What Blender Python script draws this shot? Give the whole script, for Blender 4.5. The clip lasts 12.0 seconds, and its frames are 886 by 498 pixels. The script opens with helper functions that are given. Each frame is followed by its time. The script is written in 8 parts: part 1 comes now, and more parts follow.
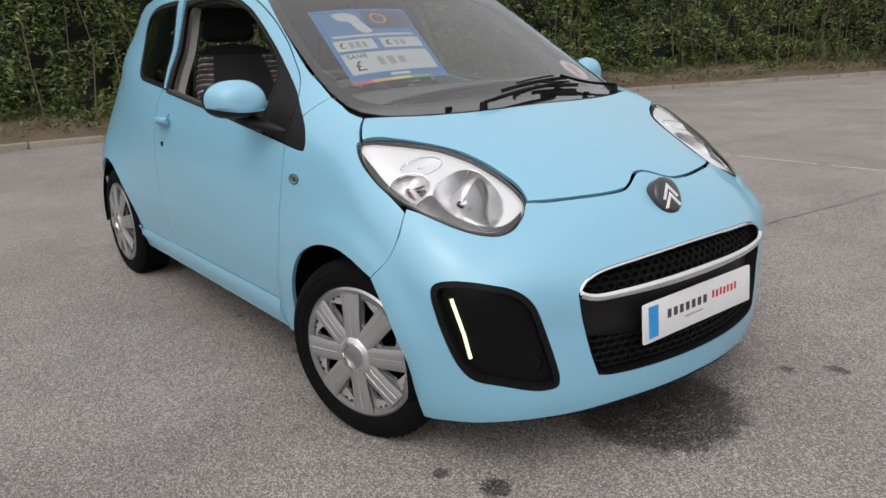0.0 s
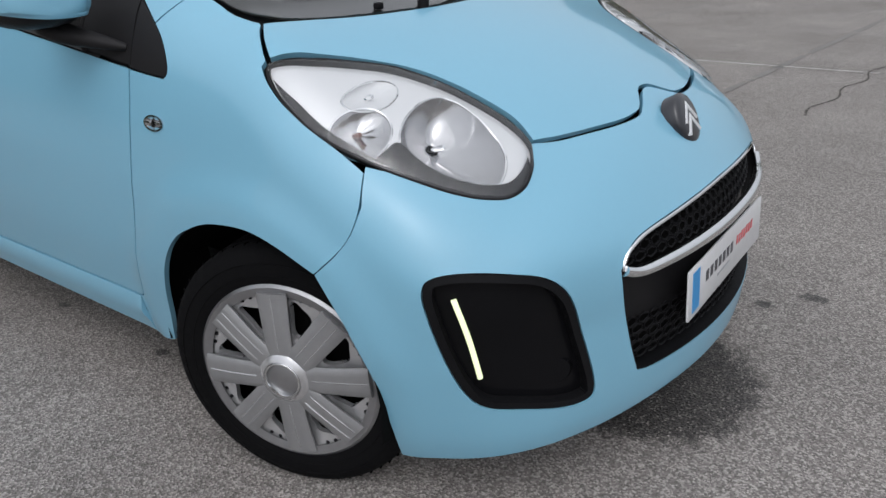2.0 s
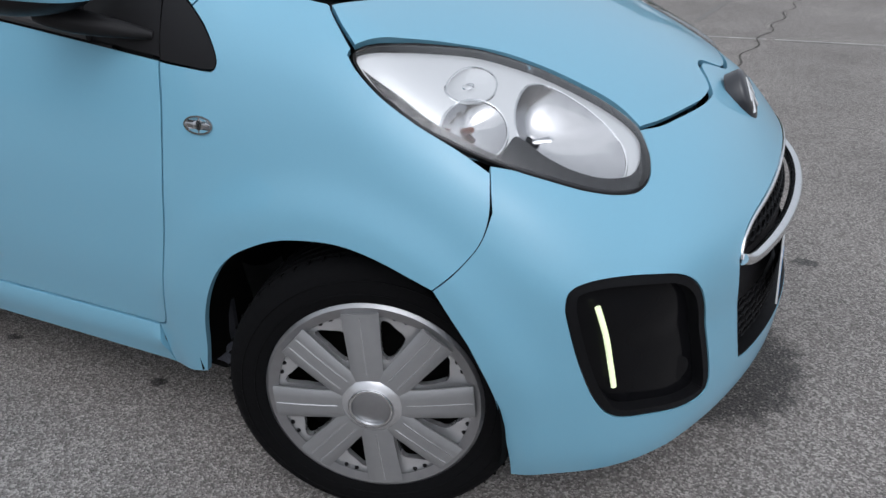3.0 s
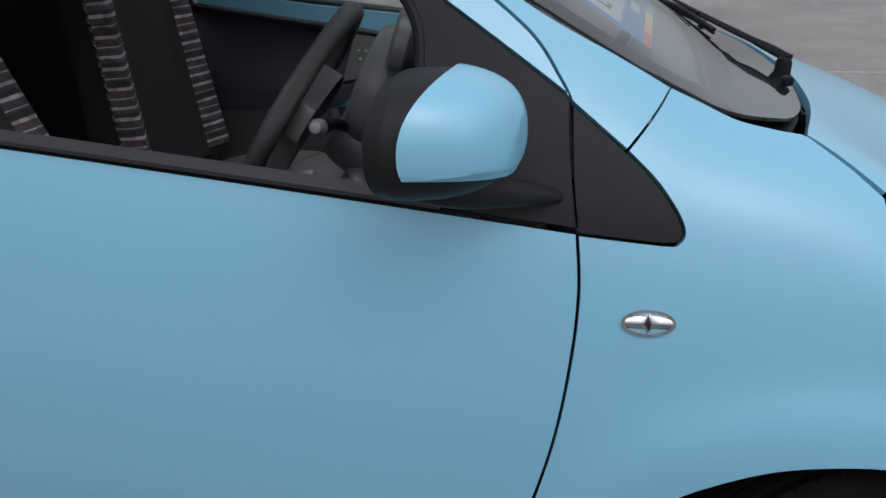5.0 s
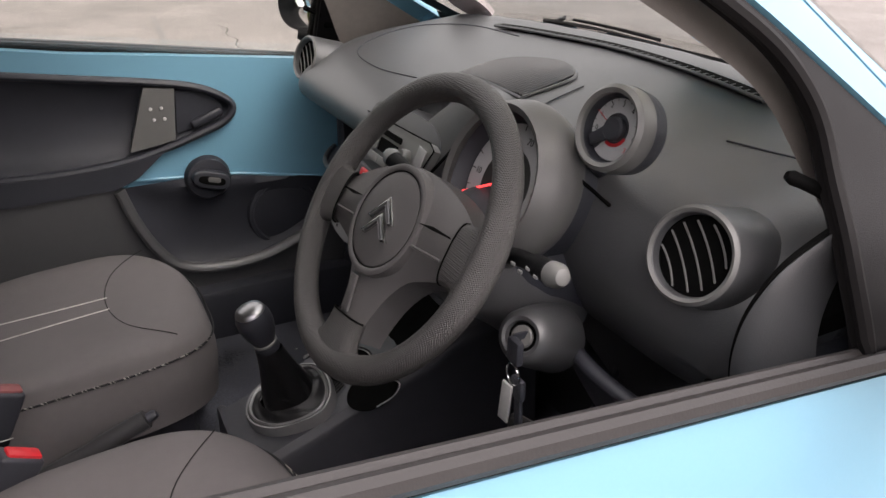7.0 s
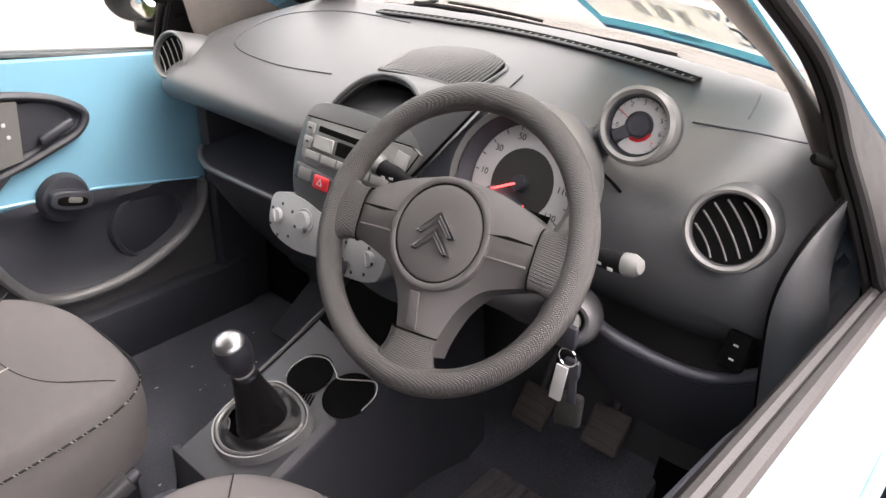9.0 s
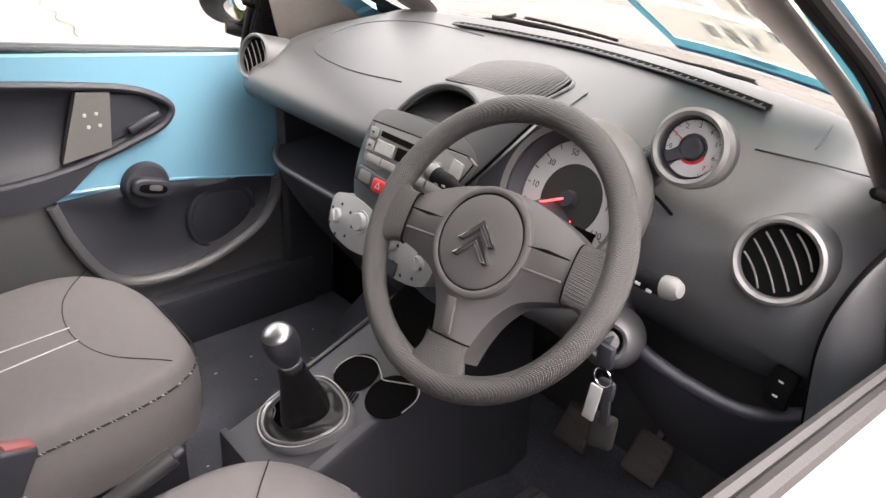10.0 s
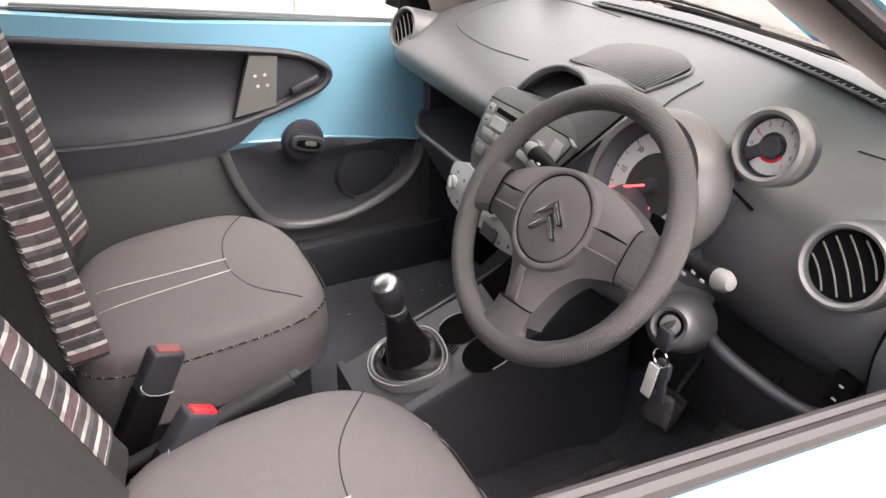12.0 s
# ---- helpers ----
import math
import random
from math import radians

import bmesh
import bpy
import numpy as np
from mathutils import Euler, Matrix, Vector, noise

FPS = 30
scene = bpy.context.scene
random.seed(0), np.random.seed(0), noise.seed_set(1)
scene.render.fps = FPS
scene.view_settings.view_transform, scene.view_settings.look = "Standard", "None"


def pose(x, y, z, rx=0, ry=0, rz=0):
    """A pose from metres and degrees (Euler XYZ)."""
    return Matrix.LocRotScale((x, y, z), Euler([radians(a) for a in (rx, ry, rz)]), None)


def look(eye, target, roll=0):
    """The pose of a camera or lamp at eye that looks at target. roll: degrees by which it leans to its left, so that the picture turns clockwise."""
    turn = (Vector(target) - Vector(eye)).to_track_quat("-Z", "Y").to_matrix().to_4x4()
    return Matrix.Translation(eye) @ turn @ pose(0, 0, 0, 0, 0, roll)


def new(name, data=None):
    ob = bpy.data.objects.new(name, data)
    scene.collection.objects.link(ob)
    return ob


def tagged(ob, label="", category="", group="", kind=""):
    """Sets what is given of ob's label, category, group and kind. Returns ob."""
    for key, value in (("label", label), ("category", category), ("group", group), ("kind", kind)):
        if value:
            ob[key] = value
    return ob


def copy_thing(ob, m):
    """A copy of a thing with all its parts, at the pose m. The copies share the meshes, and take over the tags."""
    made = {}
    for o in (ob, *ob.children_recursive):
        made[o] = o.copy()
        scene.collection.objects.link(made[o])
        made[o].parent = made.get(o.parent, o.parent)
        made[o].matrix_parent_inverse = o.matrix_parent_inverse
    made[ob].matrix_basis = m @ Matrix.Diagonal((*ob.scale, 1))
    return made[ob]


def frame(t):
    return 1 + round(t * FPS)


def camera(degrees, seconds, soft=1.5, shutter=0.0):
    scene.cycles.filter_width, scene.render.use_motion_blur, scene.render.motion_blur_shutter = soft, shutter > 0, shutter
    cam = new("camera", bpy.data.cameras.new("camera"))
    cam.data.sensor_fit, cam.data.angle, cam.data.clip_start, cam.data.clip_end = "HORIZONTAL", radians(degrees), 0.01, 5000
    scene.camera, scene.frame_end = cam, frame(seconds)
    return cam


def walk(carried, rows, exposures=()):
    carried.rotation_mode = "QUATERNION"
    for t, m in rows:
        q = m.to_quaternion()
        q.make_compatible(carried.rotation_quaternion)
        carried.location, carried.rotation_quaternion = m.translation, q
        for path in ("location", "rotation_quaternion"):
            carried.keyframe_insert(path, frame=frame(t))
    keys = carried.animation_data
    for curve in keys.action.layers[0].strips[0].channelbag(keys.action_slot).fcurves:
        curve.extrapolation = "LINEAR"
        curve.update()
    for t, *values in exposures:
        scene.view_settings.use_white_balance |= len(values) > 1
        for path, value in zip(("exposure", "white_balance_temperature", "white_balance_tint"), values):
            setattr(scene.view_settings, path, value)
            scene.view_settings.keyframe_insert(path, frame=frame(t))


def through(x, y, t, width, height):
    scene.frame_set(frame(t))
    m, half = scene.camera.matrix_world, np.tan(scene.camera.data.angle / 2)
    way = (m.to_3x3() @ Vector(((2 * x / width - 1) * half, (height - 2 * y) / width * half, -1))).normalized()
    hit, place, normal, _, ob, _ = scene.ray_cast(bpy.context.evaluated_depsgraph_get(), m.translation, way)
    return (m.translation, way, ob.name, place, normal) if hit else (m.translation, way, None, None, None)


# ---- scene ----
cam = camera(62.0, 12.0)
PATH = [
    (0, (1.72, -1.77, 1.142), (0.203, -0.587, 0.597), -2.1),
    (0.5, (1.528, -1.711, 1.111), (0.102, -0.451, 0.494), -1.7),
    (1, (1.343, -1.669, 1.106), (0.021, -0.33, 0.427), -1.9),
    (1.5, (1.177, -1.608, 1.085), (-0.038, -0.201, 0.346), -2.0),
    (2, (1.003, -1.571, 1.092), (-0.091, -0.104, 0.286), -1.9),
    (2.5, (0.806, -1.619, 1.083), (-0.126, -0.071, 0.226), -1.5),
    (2.7, (0.708, -1.667, 1.086), (-0.142, -0.076, 0.223), -1.2),
    (4.5, (-0.122, -1.57, 1.164), (-0.694, 0.121, 0.262), -3.3),
    (5, (-0.447, -1.497, 1.173), (-0.671, 0.309, 0.344), -0.7),
    (5.2, (-0.54, -1.431, 1.178), (-0.685, 0.388, 0.359), -0.8),
    (5.5, (-0.664, -1.349, 1.202), (-0.676, 0.489, 0.414), -0.5),
    (5.8, (-0.76, -1.274, 1.201), (-0.634, 0.567, 0.429), -0.4),
    (6, (-0.835, -1.22, 1.204), (-0.592, 0.604, 0.422), -1.0),
    (6.1, (-0.877, -1.196, 1.198), (-0.562, 0.621, 0.425), 0.2),
    (6.5, (-1.004, -1.119, 1.211), (-0.443, 0.627, 0.412), -0.4),
    (6.7, (-1.055, -1.078, 1.212), (-0.375, 0.616, 0.394), -0.0),
    (8.3, (-1.303, -0.804, 1.251), (-0.049, 0.414, 0.279), 0.1),
    (8.5, (-1.334, -0.805, 1.261), (-0.046, 0.38, 0.294), 0.7),
    (9, (-1.376, -0.809, 1.27), (-0.039, 0.346, 0.332), 1.8),
    (9.5, (-1.377, -0.822, 1.271), (-0.061, 0.371, 0.352), 3.0),
    (10, (-1.355, -0.847, 1.268), (-0.157, 0.471, 0.358), 3.1),
    (10.5, (-1.326, -0.885, 1.267), (-0.296, 0.564, 0.35), 2.7),
    (11, (-1.296, -0.932, 1.274), (-0.426, 0.601, 0.328), 2.6),
    (11.5, (-1.288, -0.951, 1.293), (-0.507, 0.599, 0.3), 2.4),
    (12, (-1.31, -0.97, 1.319), (-0.517, 0.563, 0.309), 1.6),
]
walk(cam, [(t, look(eye, target, roll)) for t, eye, target, roll in PATH],
     exposures=[(0.0, -0.08, 6500, 13), (1.5, -0.23, 6250, 12), (2.5, -0.40, 5950, 10), (4.5, -0.40, 5850, 10), (5.5, -0.20, 5950, 12), (6.1, 0.25, 6450, 16), (6.7, 0.72, 6700, 18), (8.3, 2.42, 6800, 19), (12.0, 2.38, 6850, 19)])


# ---- light: a bright overcast sky ----
CLOUD = 11.0
world = bpy.data.worlds.new("overcast")
scene.world = world
world.use_nodes = True
wn, wl = world.node_tree.nodes, world.node_tree.links
sky = wn.new("ShaderNodeTexSky")
sky.sky_type, sky.sun_disc = "NISHITA", False
sky.sun_elevation, sky.sun_rotation = radians(52), radians(150)
sky.air_density, sky.dust_density, sky.ozone_density = 1.0, 6.0, 1.0
pale = wn.new("ShaderNodeHueSaturation")
pale.inputs["Saturation"].default_value, pale.inputs["Value"].default_value = 0.30, 1.3
wl.new(sky.outputs[0], pale.inputs["Color"])
# cloud cover: a grey dome, three times as bright overhead as at the horizon, lies over half of the clear sky
dome, height, cloud = wn.new("ShaderNodeTexCoord"), wn.new("ShaderNodeSeparateXYZ"), wn.new("ShaderNodeMapRange")
cloud.inputs["To Min"].default_value, cloud.inputs["To Max"].default_value = CLOUD * 0.45, CLOUD
wl.new(dome.outputs["Generated"], height.inputs[0])
wl.new(height.outputs["Z"], cloud.inputs["Value"])
grey = wn.new("ShaderNodeVectorMath")
grey.operation = "SCALE"
grey.inputs[0].default_value = (1.0, 0.99, 0.97)
wl.new(cloud.outputs[0], grey.inputs["Scale"])
cover = wn.new("ShaderNodeMix")
cover.data_type = "RGBA"
cover.inputs[0].default_value = 0.50
wl.new(pale.outputs[0], cover.inputs[6])
wl.new(grey.outputs[0], cover.inputs[7])
wl.new(cover.outputs[2], wn["Background"].inputs["Color"])
wn["Background"].inputs["Strength"].default_value = 0.150
sun = new("sun", bpy.data.lights.new("sun", "SUN"))
sun.data.energy, sun.data.angle, sun.data.color = 0.30, radians(75), (1.0, 0.96, 0.90)
sun.matrix_world = look((0, 0, 0), (-0.35, 0.55, -1.0))


# ---- materials ----
def material(name, colour, rough=0.5, metal=0.0, coat=0.0, spread=0.12, grain=60.0, patch=3.0, bump=0.0, fine=300.0, glow=0.0, spec=0.5):
    """A surface with variation at two scales: patches and grain in its colour and gloss, and a fine relief."""
    m = bpy.data.materials.new(name)
    m.use_nodes = True
    n, l = m.node_tree.nodes, m.node_tree.links
    b = n["Principled BSDF"]
    b.inputs["Roughness"].default_value, b.inputs["Metallic"].default_value = rough, metal
    b.inputs["Coat Weight"].default_value, b.inputs["Coat Roughness"].default_value = coat, 0.03
    b.inputs["Specular IOR Level"].default_value = spec
    where = n.new("ShaderNodeTexCoord")
    mix = None
    for scale, detail in ((patch, 3), (grain, 4)):
        t = n.new("ShaderNodeTexNoise")
        t.inputs["Scale"].default_value, t.inputs["Detail"].default_value = scale, detail
        l.new(where.outputs["Object"], t.inputs["Vector"])
        if mix is None:
            mix = t.outputs["Fac"]
        else:
            a = n.new("ShaderNodeMath")
            a.operation = "ADD"
            l.new(mix, a.inputs[0])
            l.new(t.outputs["Fac"], a.inputs[1])
            mix = a.outputs[0]
    ramp = n.new("ShaderNodeMapRange")
    ramp.inputs["From Min"].default_value, ramp.inputs["From Max"].default_value = 0.6, 1.4
    ramp.inputs["To Min"].default_value, ramp.inputs["To Max"].default_value = 1 - spread, 1 + spread
    l.new(mix, ramp.inputs["Value"])
    tone = n.new("ShaderNodeVectorMath")
    tone.operation = "SCALE"
    tone.inputs[0].default_value = colour
    l.new(ramp.outputs[0], tone.inputs["Scale"])
    l.new(tone.outputs[0], b.inputs["Base Color"])
    gloss = n.new("ShaderNodeMath")
    gloss.operation = "MULTIPLY"
    gloss.inputs[1].default_value = rough
    l.new(ramp.outputs[0], gloss.inputs[0])
    l.new(gloss.outputs[0], b.inputs["Roughness"])
    if bump:
        f = n.new("ShaderNodeTexNoise")
        f.inputs["Scale"].default_value, f.inputs["Detail"].default_value = fine, 3
        l.new(where.outputs["Object"], f.inputs["Vector"])
        r = n.new("ShaderNodeBump")
        r.inputs["Strength"].default_value, r.inputs["Distance"].default_value = bump, 0.002
        l.new(f.outputs["Fac"], r.inputs["Height"])
        l.new(r.outputs[0], b.inputs["Normal"])
    if glow:
        b.inputs["Emission Color"].default_value = (*colour, 1)
        b.inputs["Emission Strength"].default_value = glow
    return m


def clear(name, tint=(1, 1, 1), rough=0.0, ior=1.45):
    """A thin pane: light goes straight through, and its two faces mirror a little."""
    m = bpy.data.materials.new(name)
    m.use_nodes = True
    n, l = m.node_tree.nodes, m.node_tree.links
    n.remove(n["Principled BSDF"])
    see, shine, mix, fr = n.new("ShaderNodeBsdfTransparent"), n.new("ShaderNodeBsdfGlossy"), n.new("ShaderNodeMixShader"), n.new("ShaderNodeLayerWeight")
    rise, lift = n.new("ShaderNodeMath"), n.new("ShaderNodeMath")
    see.inputs["Color"].default_value = (*tint, 1)
    shine.inputs["Roughness"].default_value = rough
    fr.inputs["Blend"].default_value = 0.5
    flat_on = ((ior - 1) / (ior + 1)) ** 2 * 1.6
    rise.operation, rise.inputs[1].default_value = "POWER", 3.6
    lift.operation, lift.inputs[1].default_value, lift.inputs[2].default_value = "MULTIPLY_ADD", 1 - flat_on, flat_on
    l.new(fr.outputs["Facing"], rise.inputs[0])
    l.new(rise.outputs[0], lift.inputs[0])
    l.new(lift.outputs[0], mix.inputs[0])
    l.new(see.outputs[0], mix.inputs[1])
    l.new(shine.outputs[0], mix.inputs[2])
    l.new(mix.outputs[0], n["Material Output"].inputs["Surface"])
    return m


PAINT = material("blue_paint", (0.200, 0.440, 0.585), 0.45, 0.0, 0.7, 0.025, 500, 2.0)
BLACK = material("black_plastic", (0.008, 0.008, 0.009), 0.5, spec=0.10, bump=0.25, fine=900)
TRIM = material("dark_grey_trim", (0.011, 0.0105, 0.0115), 0.50, spec=0.22, bump=0.2, fine=900)
GLOSS = material("gloss_black", (0.006, 0.006, 0.007), 0.12, spec=0.10, spread=0.05)
SEAL = material("rubber_seal", (0.009, 0.008, 0.0085), 0.55, spec=0.2)
RUBBER = material("tyre_rubber", (0.005, 0.005, 0.0055), 0.8, spec=0.08, bump=0.5, fine=250, spread=0.3)
CHROME = material("chrome", (0.82, 0.83, 0.84), 0.08, 1.0, spread=0.04)
SILVER = material("silver_wheel_paint", (0.36, 0.36, 0.37), 0.32, 0.85, spread=0.08)
SATINCHROME = material("side_lamp_chrome", (0.50, 0.50, 0.51), 0.16, 1.0, spread=0.05)
MIRROR = material("mirror", (0.9, 0.9, 0.9), 0.01, 1.0, spread=0.0)
GLASS = clear("window_glass", (0.80, 0.81, 0.77), ior=1.5)
SCREEN_GLASS = clear("windscreen_glass", (0.80, 0.82, 0.79), ior=1.75)
TINTED = clear("quarter_glass", (0.62, 0.66, 0.63), ior=1.6)
LENS = clear("lamp_lens", (0.97, 0.97, 0.97), ior=1.45)
# near-black in place of shade in cavities and arches; also small black parts
VOID = material("cavity_shade_black", (0.004, 0.004, 0.004), 0.9, spec=0.08)


# ---- the form of the car body: x forwards from the front axle, y to the car's left, z up ----
def curve(xs, ys):
    """A smooth monotone curve through the given stations."""
    xs, ys = np.array(xs, float), np.array(ys, float)
    h, d = np.diff(xs), np.diff(ys) / np.diff(xs)
    m = np.zeros(len(xs))
    m[0], m[-1] = d[0], d[-1]
    for i in range(1, len(xs) - 1):
        if d[i - 1] * d[i] > 0:
            w1, w2 = 2 * h[i] + h[i - 1], h[i] + 2 * h[i - 1]
            m[i] = (w1 + w2) / (w1 / d[i - 1] + w2 / d[i])

    def at(x):
        x = np.asarray(x, float)
        c = np.clip(x, xs[0], xs[-1])
        i = np.clip(np.searchsorted(xs, c) - 1, 0, len(xs) - 2)
        t = (c - xs[i]) / h[i]
        y = (ys[i] * (1 + 2 * t) * (1 - t) ** 2 + ys[i + 1] * t * t * (3 - 2 * t)
             + h[i] * (m[i] * t * (1 - t) ** 2 - m[i + 1] * t * t * (1 - t)))
        return y + np.where(x < xs[0], (x - xs[0]) * m[0], 0) + np.where(x > xs[-1], (x - xs[-1]) * m[-1], 0)
    return at


def smax(a, b, k):
    h = np.clip(0.5 + 0.5 * (a - b) / k, 0, 1)
    return b * (1 - h) + a * h + k * h * (1 - h)


BELT = curve([-2.7, -1.5, -0.55, 0.0, 0.6], [1.11, 0.985, 0.872, 0.80, 0.72])
WIDTH = curve([-0.2, 0.0, 0.17, 0.4, 0.6, 0.8, 0.9, 1.0, 1.08, 1.16, 1.3, 1.45, 1.6],
              [0.68, 0.725, 0.745, 0.768, 0.772, 0.760, 0.748, 0.730, 0.695, 0.652, 0.600, 0.545, 0.49])
NOSE = curve([0.10, 0.16, 0.22, 0.30, 0.45, 0.55, 0.62, 0.69, 0.75, 0.85],
             [-0.06, -0.02, 0.0, 0.005, 0.0, -0.02, -0.06, -0.11, -0.18, -0.35])
BONNET = curve([-0.3, -0.1, 0.1, 0.3, 0.4, 0.5, 0.65], [0.99, 0.95, 0.89, 0.815, 0.765, 0.70, 0.58])
CROWN = curve([-0.3, -0.1, 0.1, 0.4, 0.5, 0.6], [0.05, 0.07, 0.20, 0.34, 0.18, 0.02])
TAIL = curve([0.15, 0.3, 0.5, 0.8, 1.0, 1.3, 1.5], [-2.64, -2.70, -2.74, -2.72, -2.60, -2.34, -2.12])


def half_width(x, z):
    zb = BELT(x)
    q = np.where(z < zb, (z - 0.2) / (zb - 0.2), 1 + z - zb)
    w = WIDTH(q) - 0.25 * np.maximum(0, x + 0.05) ** 2 - 0.10 * np.maximum(0, -1.9 - x) ** 2 - 0.15 * np.maximum(0, -1.7 - x) ** 1.5 * np.clip((z - 0.64) / 0.38, 0, 1)
    low = np.exp(-((z - 0.46) / 0.19) ** 2)
    return w + low * (0.062 * np.exp(-((x + 2.36) / 0.30) ** 2) + 0.0 * x) + 0.016 / (1 + np.exp((np.hypot(x + 0.085, z - 0.27) - 0.395) / 0.014)) * np.where(z < 0.75, 1, 0)


def top(x, y):
    bonnet = BONNET(x) - CROWN(x) * y * y
    screen = 0.955 + (-0.11 - 0.30 * y * y - x) / 1.6
    roof = 1.465 - 0.085 * (x + 1.55) ** 2 - 0.16 * y * y
    return smax(bonnet, -smax(-screen, -roof, 0.10), 0.01)


def body(x, y, z):
    """Below nought inside the car's skin."""
    side = np.abs(y) - half_width(x, z)
    up = 0.85 * (z - top(x, y))
    front = x - (0.635 - (0.47 - 0.17 * np.clip((z - 0.42) / 0.32, 0, 1)) * y * y + NOSE(z))
    back = TAIL(z) + 0.12 * y * y - x
    f = smax(side, up, 0.09)
    f = smax(f, front, 0.12)
    return smax(f, back, 0.12)


def cast(p, d, far=2.0, steps=60):
    """Points where rays from p along d first meet the skin."""
    p, d = np.asarray(p, float), np.asarray(d, float)
    t, hit = np.zeros(len(p)), np.zeros(len(p), bool)
    lo, hi = np.zeros(len(p)), np.full(len(p), far)
    for i in range(1, steps + 1):
        t = np.full(len(p), far * i / steps)
        q = p + t[:, None] * d
        inside = (body(q[:, 0], q[:, 1], q[:, 2]) < 0) & ~hit
        hi[inside], lo[inside] = t[inside], t[inside] - far / steps
        hit |= inside
    for _ in range(17):
        mid = (lo + hi) / 2
        q = p + mid[:, None] * d
        inside = body(q[:, 0], q[:, 1], q[:, 2]) < 0
        hi, lo = np.where(inside, mid, hi), np.where(inside, lo, mid)
    return p + hi[:, None] * d, hit


def chart_side(uv, sign=-1):
    uv = np.asarray(uv, float)
    n = len(uv)
    p = np.stack([uv[:, 0], np.full(n, sign * 1.3), uv[:, 1]], 1)
    return p, np.tile((0.0, -sign, 0.0), (n, 1))


def chart_top(uv):
    uv = np.asarray(uv, float)
    n = len(uv)
    return np.stack([uv[:, 0], uv[:, 1], np.full(n, 2.0)], 1), np.tile((0.0, 0.0, -1.0), (n, 1))


def chart_nose(uv):
    """u: degrees from straight ahead round the axle's middle, to the car's left; v: height."""
    uv = np.asarray(uv, float)
    a = np.radians(uv[:, 0])
    d = np.stack([np.cos(a), np.sin(a), 0 * a], 1)
    p = 1.6 * d
    p[:, 2] = uv[:, 1]
    return p, -d


# ---- mesh tools ----
def part(name, mesh, mat, parent=None, label="", smooth=True):
    """Links a bmesh or a mesh as one object under a thing or a part."""
    if isinstance(mesh, bmesh.types.BMesh):
        me = bpy.data.meshes.new(name)
        bmesh.ops.recalc_face_normals(mesh, faces=mesh.faces)
        mesh.to_mesh(me)
        mesh.free()
    else:
        me = mesh
    if mat:
        me.materials.clear()
        me.materials.append(mat)
    if smooth:
        me.shade_smooth()
        me.set_sharp_from_angle(angle=radians(38))
    ob = new(name, me)
    if parent:
        ob.parent = parent
        ob.matrix_parent_inverse = Matrix.Identity(4)
    if label:
        tagged(ob, label)
    return ob


def thing(name, label, category, at=(0, 0, 0), group=""):
    ob = new(name)
    ob.empty_display_size = 0.1
    ob.location = at
    return tagged(ob, label, category, group)


def moved(bm, m):
    bmesh.ops.transform(bm, matrix=m, verts=bm.verts)
    return bm


def joined(*bms):
    """Several bmeshes as one."""
    out = bmesh.new()
    for b in bms:
        me = bpy.data.meshes.new("joint")
        b.to_mesh(me)
        b.free()
        out.from_mesh(me)
        bpy.data.meshes.remove(me)
    return out


def rbox(sx, sy, sz, r=0.005, seg=2, m=None):
    bm = bmesh.new()
    bmesh.ops.create_cube(bm, size=1)
    bmesh.ops.scale(bm, vec=(sx, sy, sz), verts=bm.verts)
    r = min(r, 0.49 * min(sx, sy, sz))
    if r > 0:
        bmesh.ops.bevel(bm, geom=bm.edges[:], offset=r, segments=seg, affect="EDGES", profile=0.5)
    return moved(bm, m) if m else bm


def lathe(profile, seg=48, m=None, arc=360.0):
    """(radius, height) pairs turned about z."""
    bm = bmesh.new()
    n, full = len(profile), arc >= 360
    rings = []
    for k in range(seg if full else seg + 1):
        a = radians(arc * k / seg)
        rings.append([bm.verts.new((r * math.cos(a), r * math.sin(a), h)) for r, h in profile])
    for k in range(seg):
        a, b = rings[k], rings[(k + 1) % len(rings)]
        for i in range(n - 1):
            bm.faces.new((a[i], b[i], b[i + 1], a[i + 1]))
    bmesh.ops.remove_doubles(bm, verts=bm.verts, dist=1e-6)
    return moved(bm, m) if m else bm


def spline(pts, n=8, closed=False):
    """A smooth line (Catmull-Rom) through points of any dimension."""
    p = np.array(pts, float)
    if len(p) < 3 and not closed:
        return [tuple(p[0] + (p[-1] - p[0]) * i / n) for i in range(n + 1)]
    out, m = [], len(p)
    for i in range(m if closed else m - 1):
        if closed:
            a, b, c, d = p[(i - 1) % m], p[i], p[(i + 1) % m], p[(i + 2) % m]
        else:
            a, b, c, d = p[max(i - 1, 0)], p[i], p[i + 1], p[min(i + 2, m - 1)]
        for k in range(n):
            t = k / n
            out.append(tuple(0.5 * (2 * b + (c - a) * t + (2 * a - 5 * b + 4 * c - d) * t * t + (3 * b - a - 3 * c + d) * t ** 3)))
    if not closed:
        out.append(tuple(p[-1]))
    return out


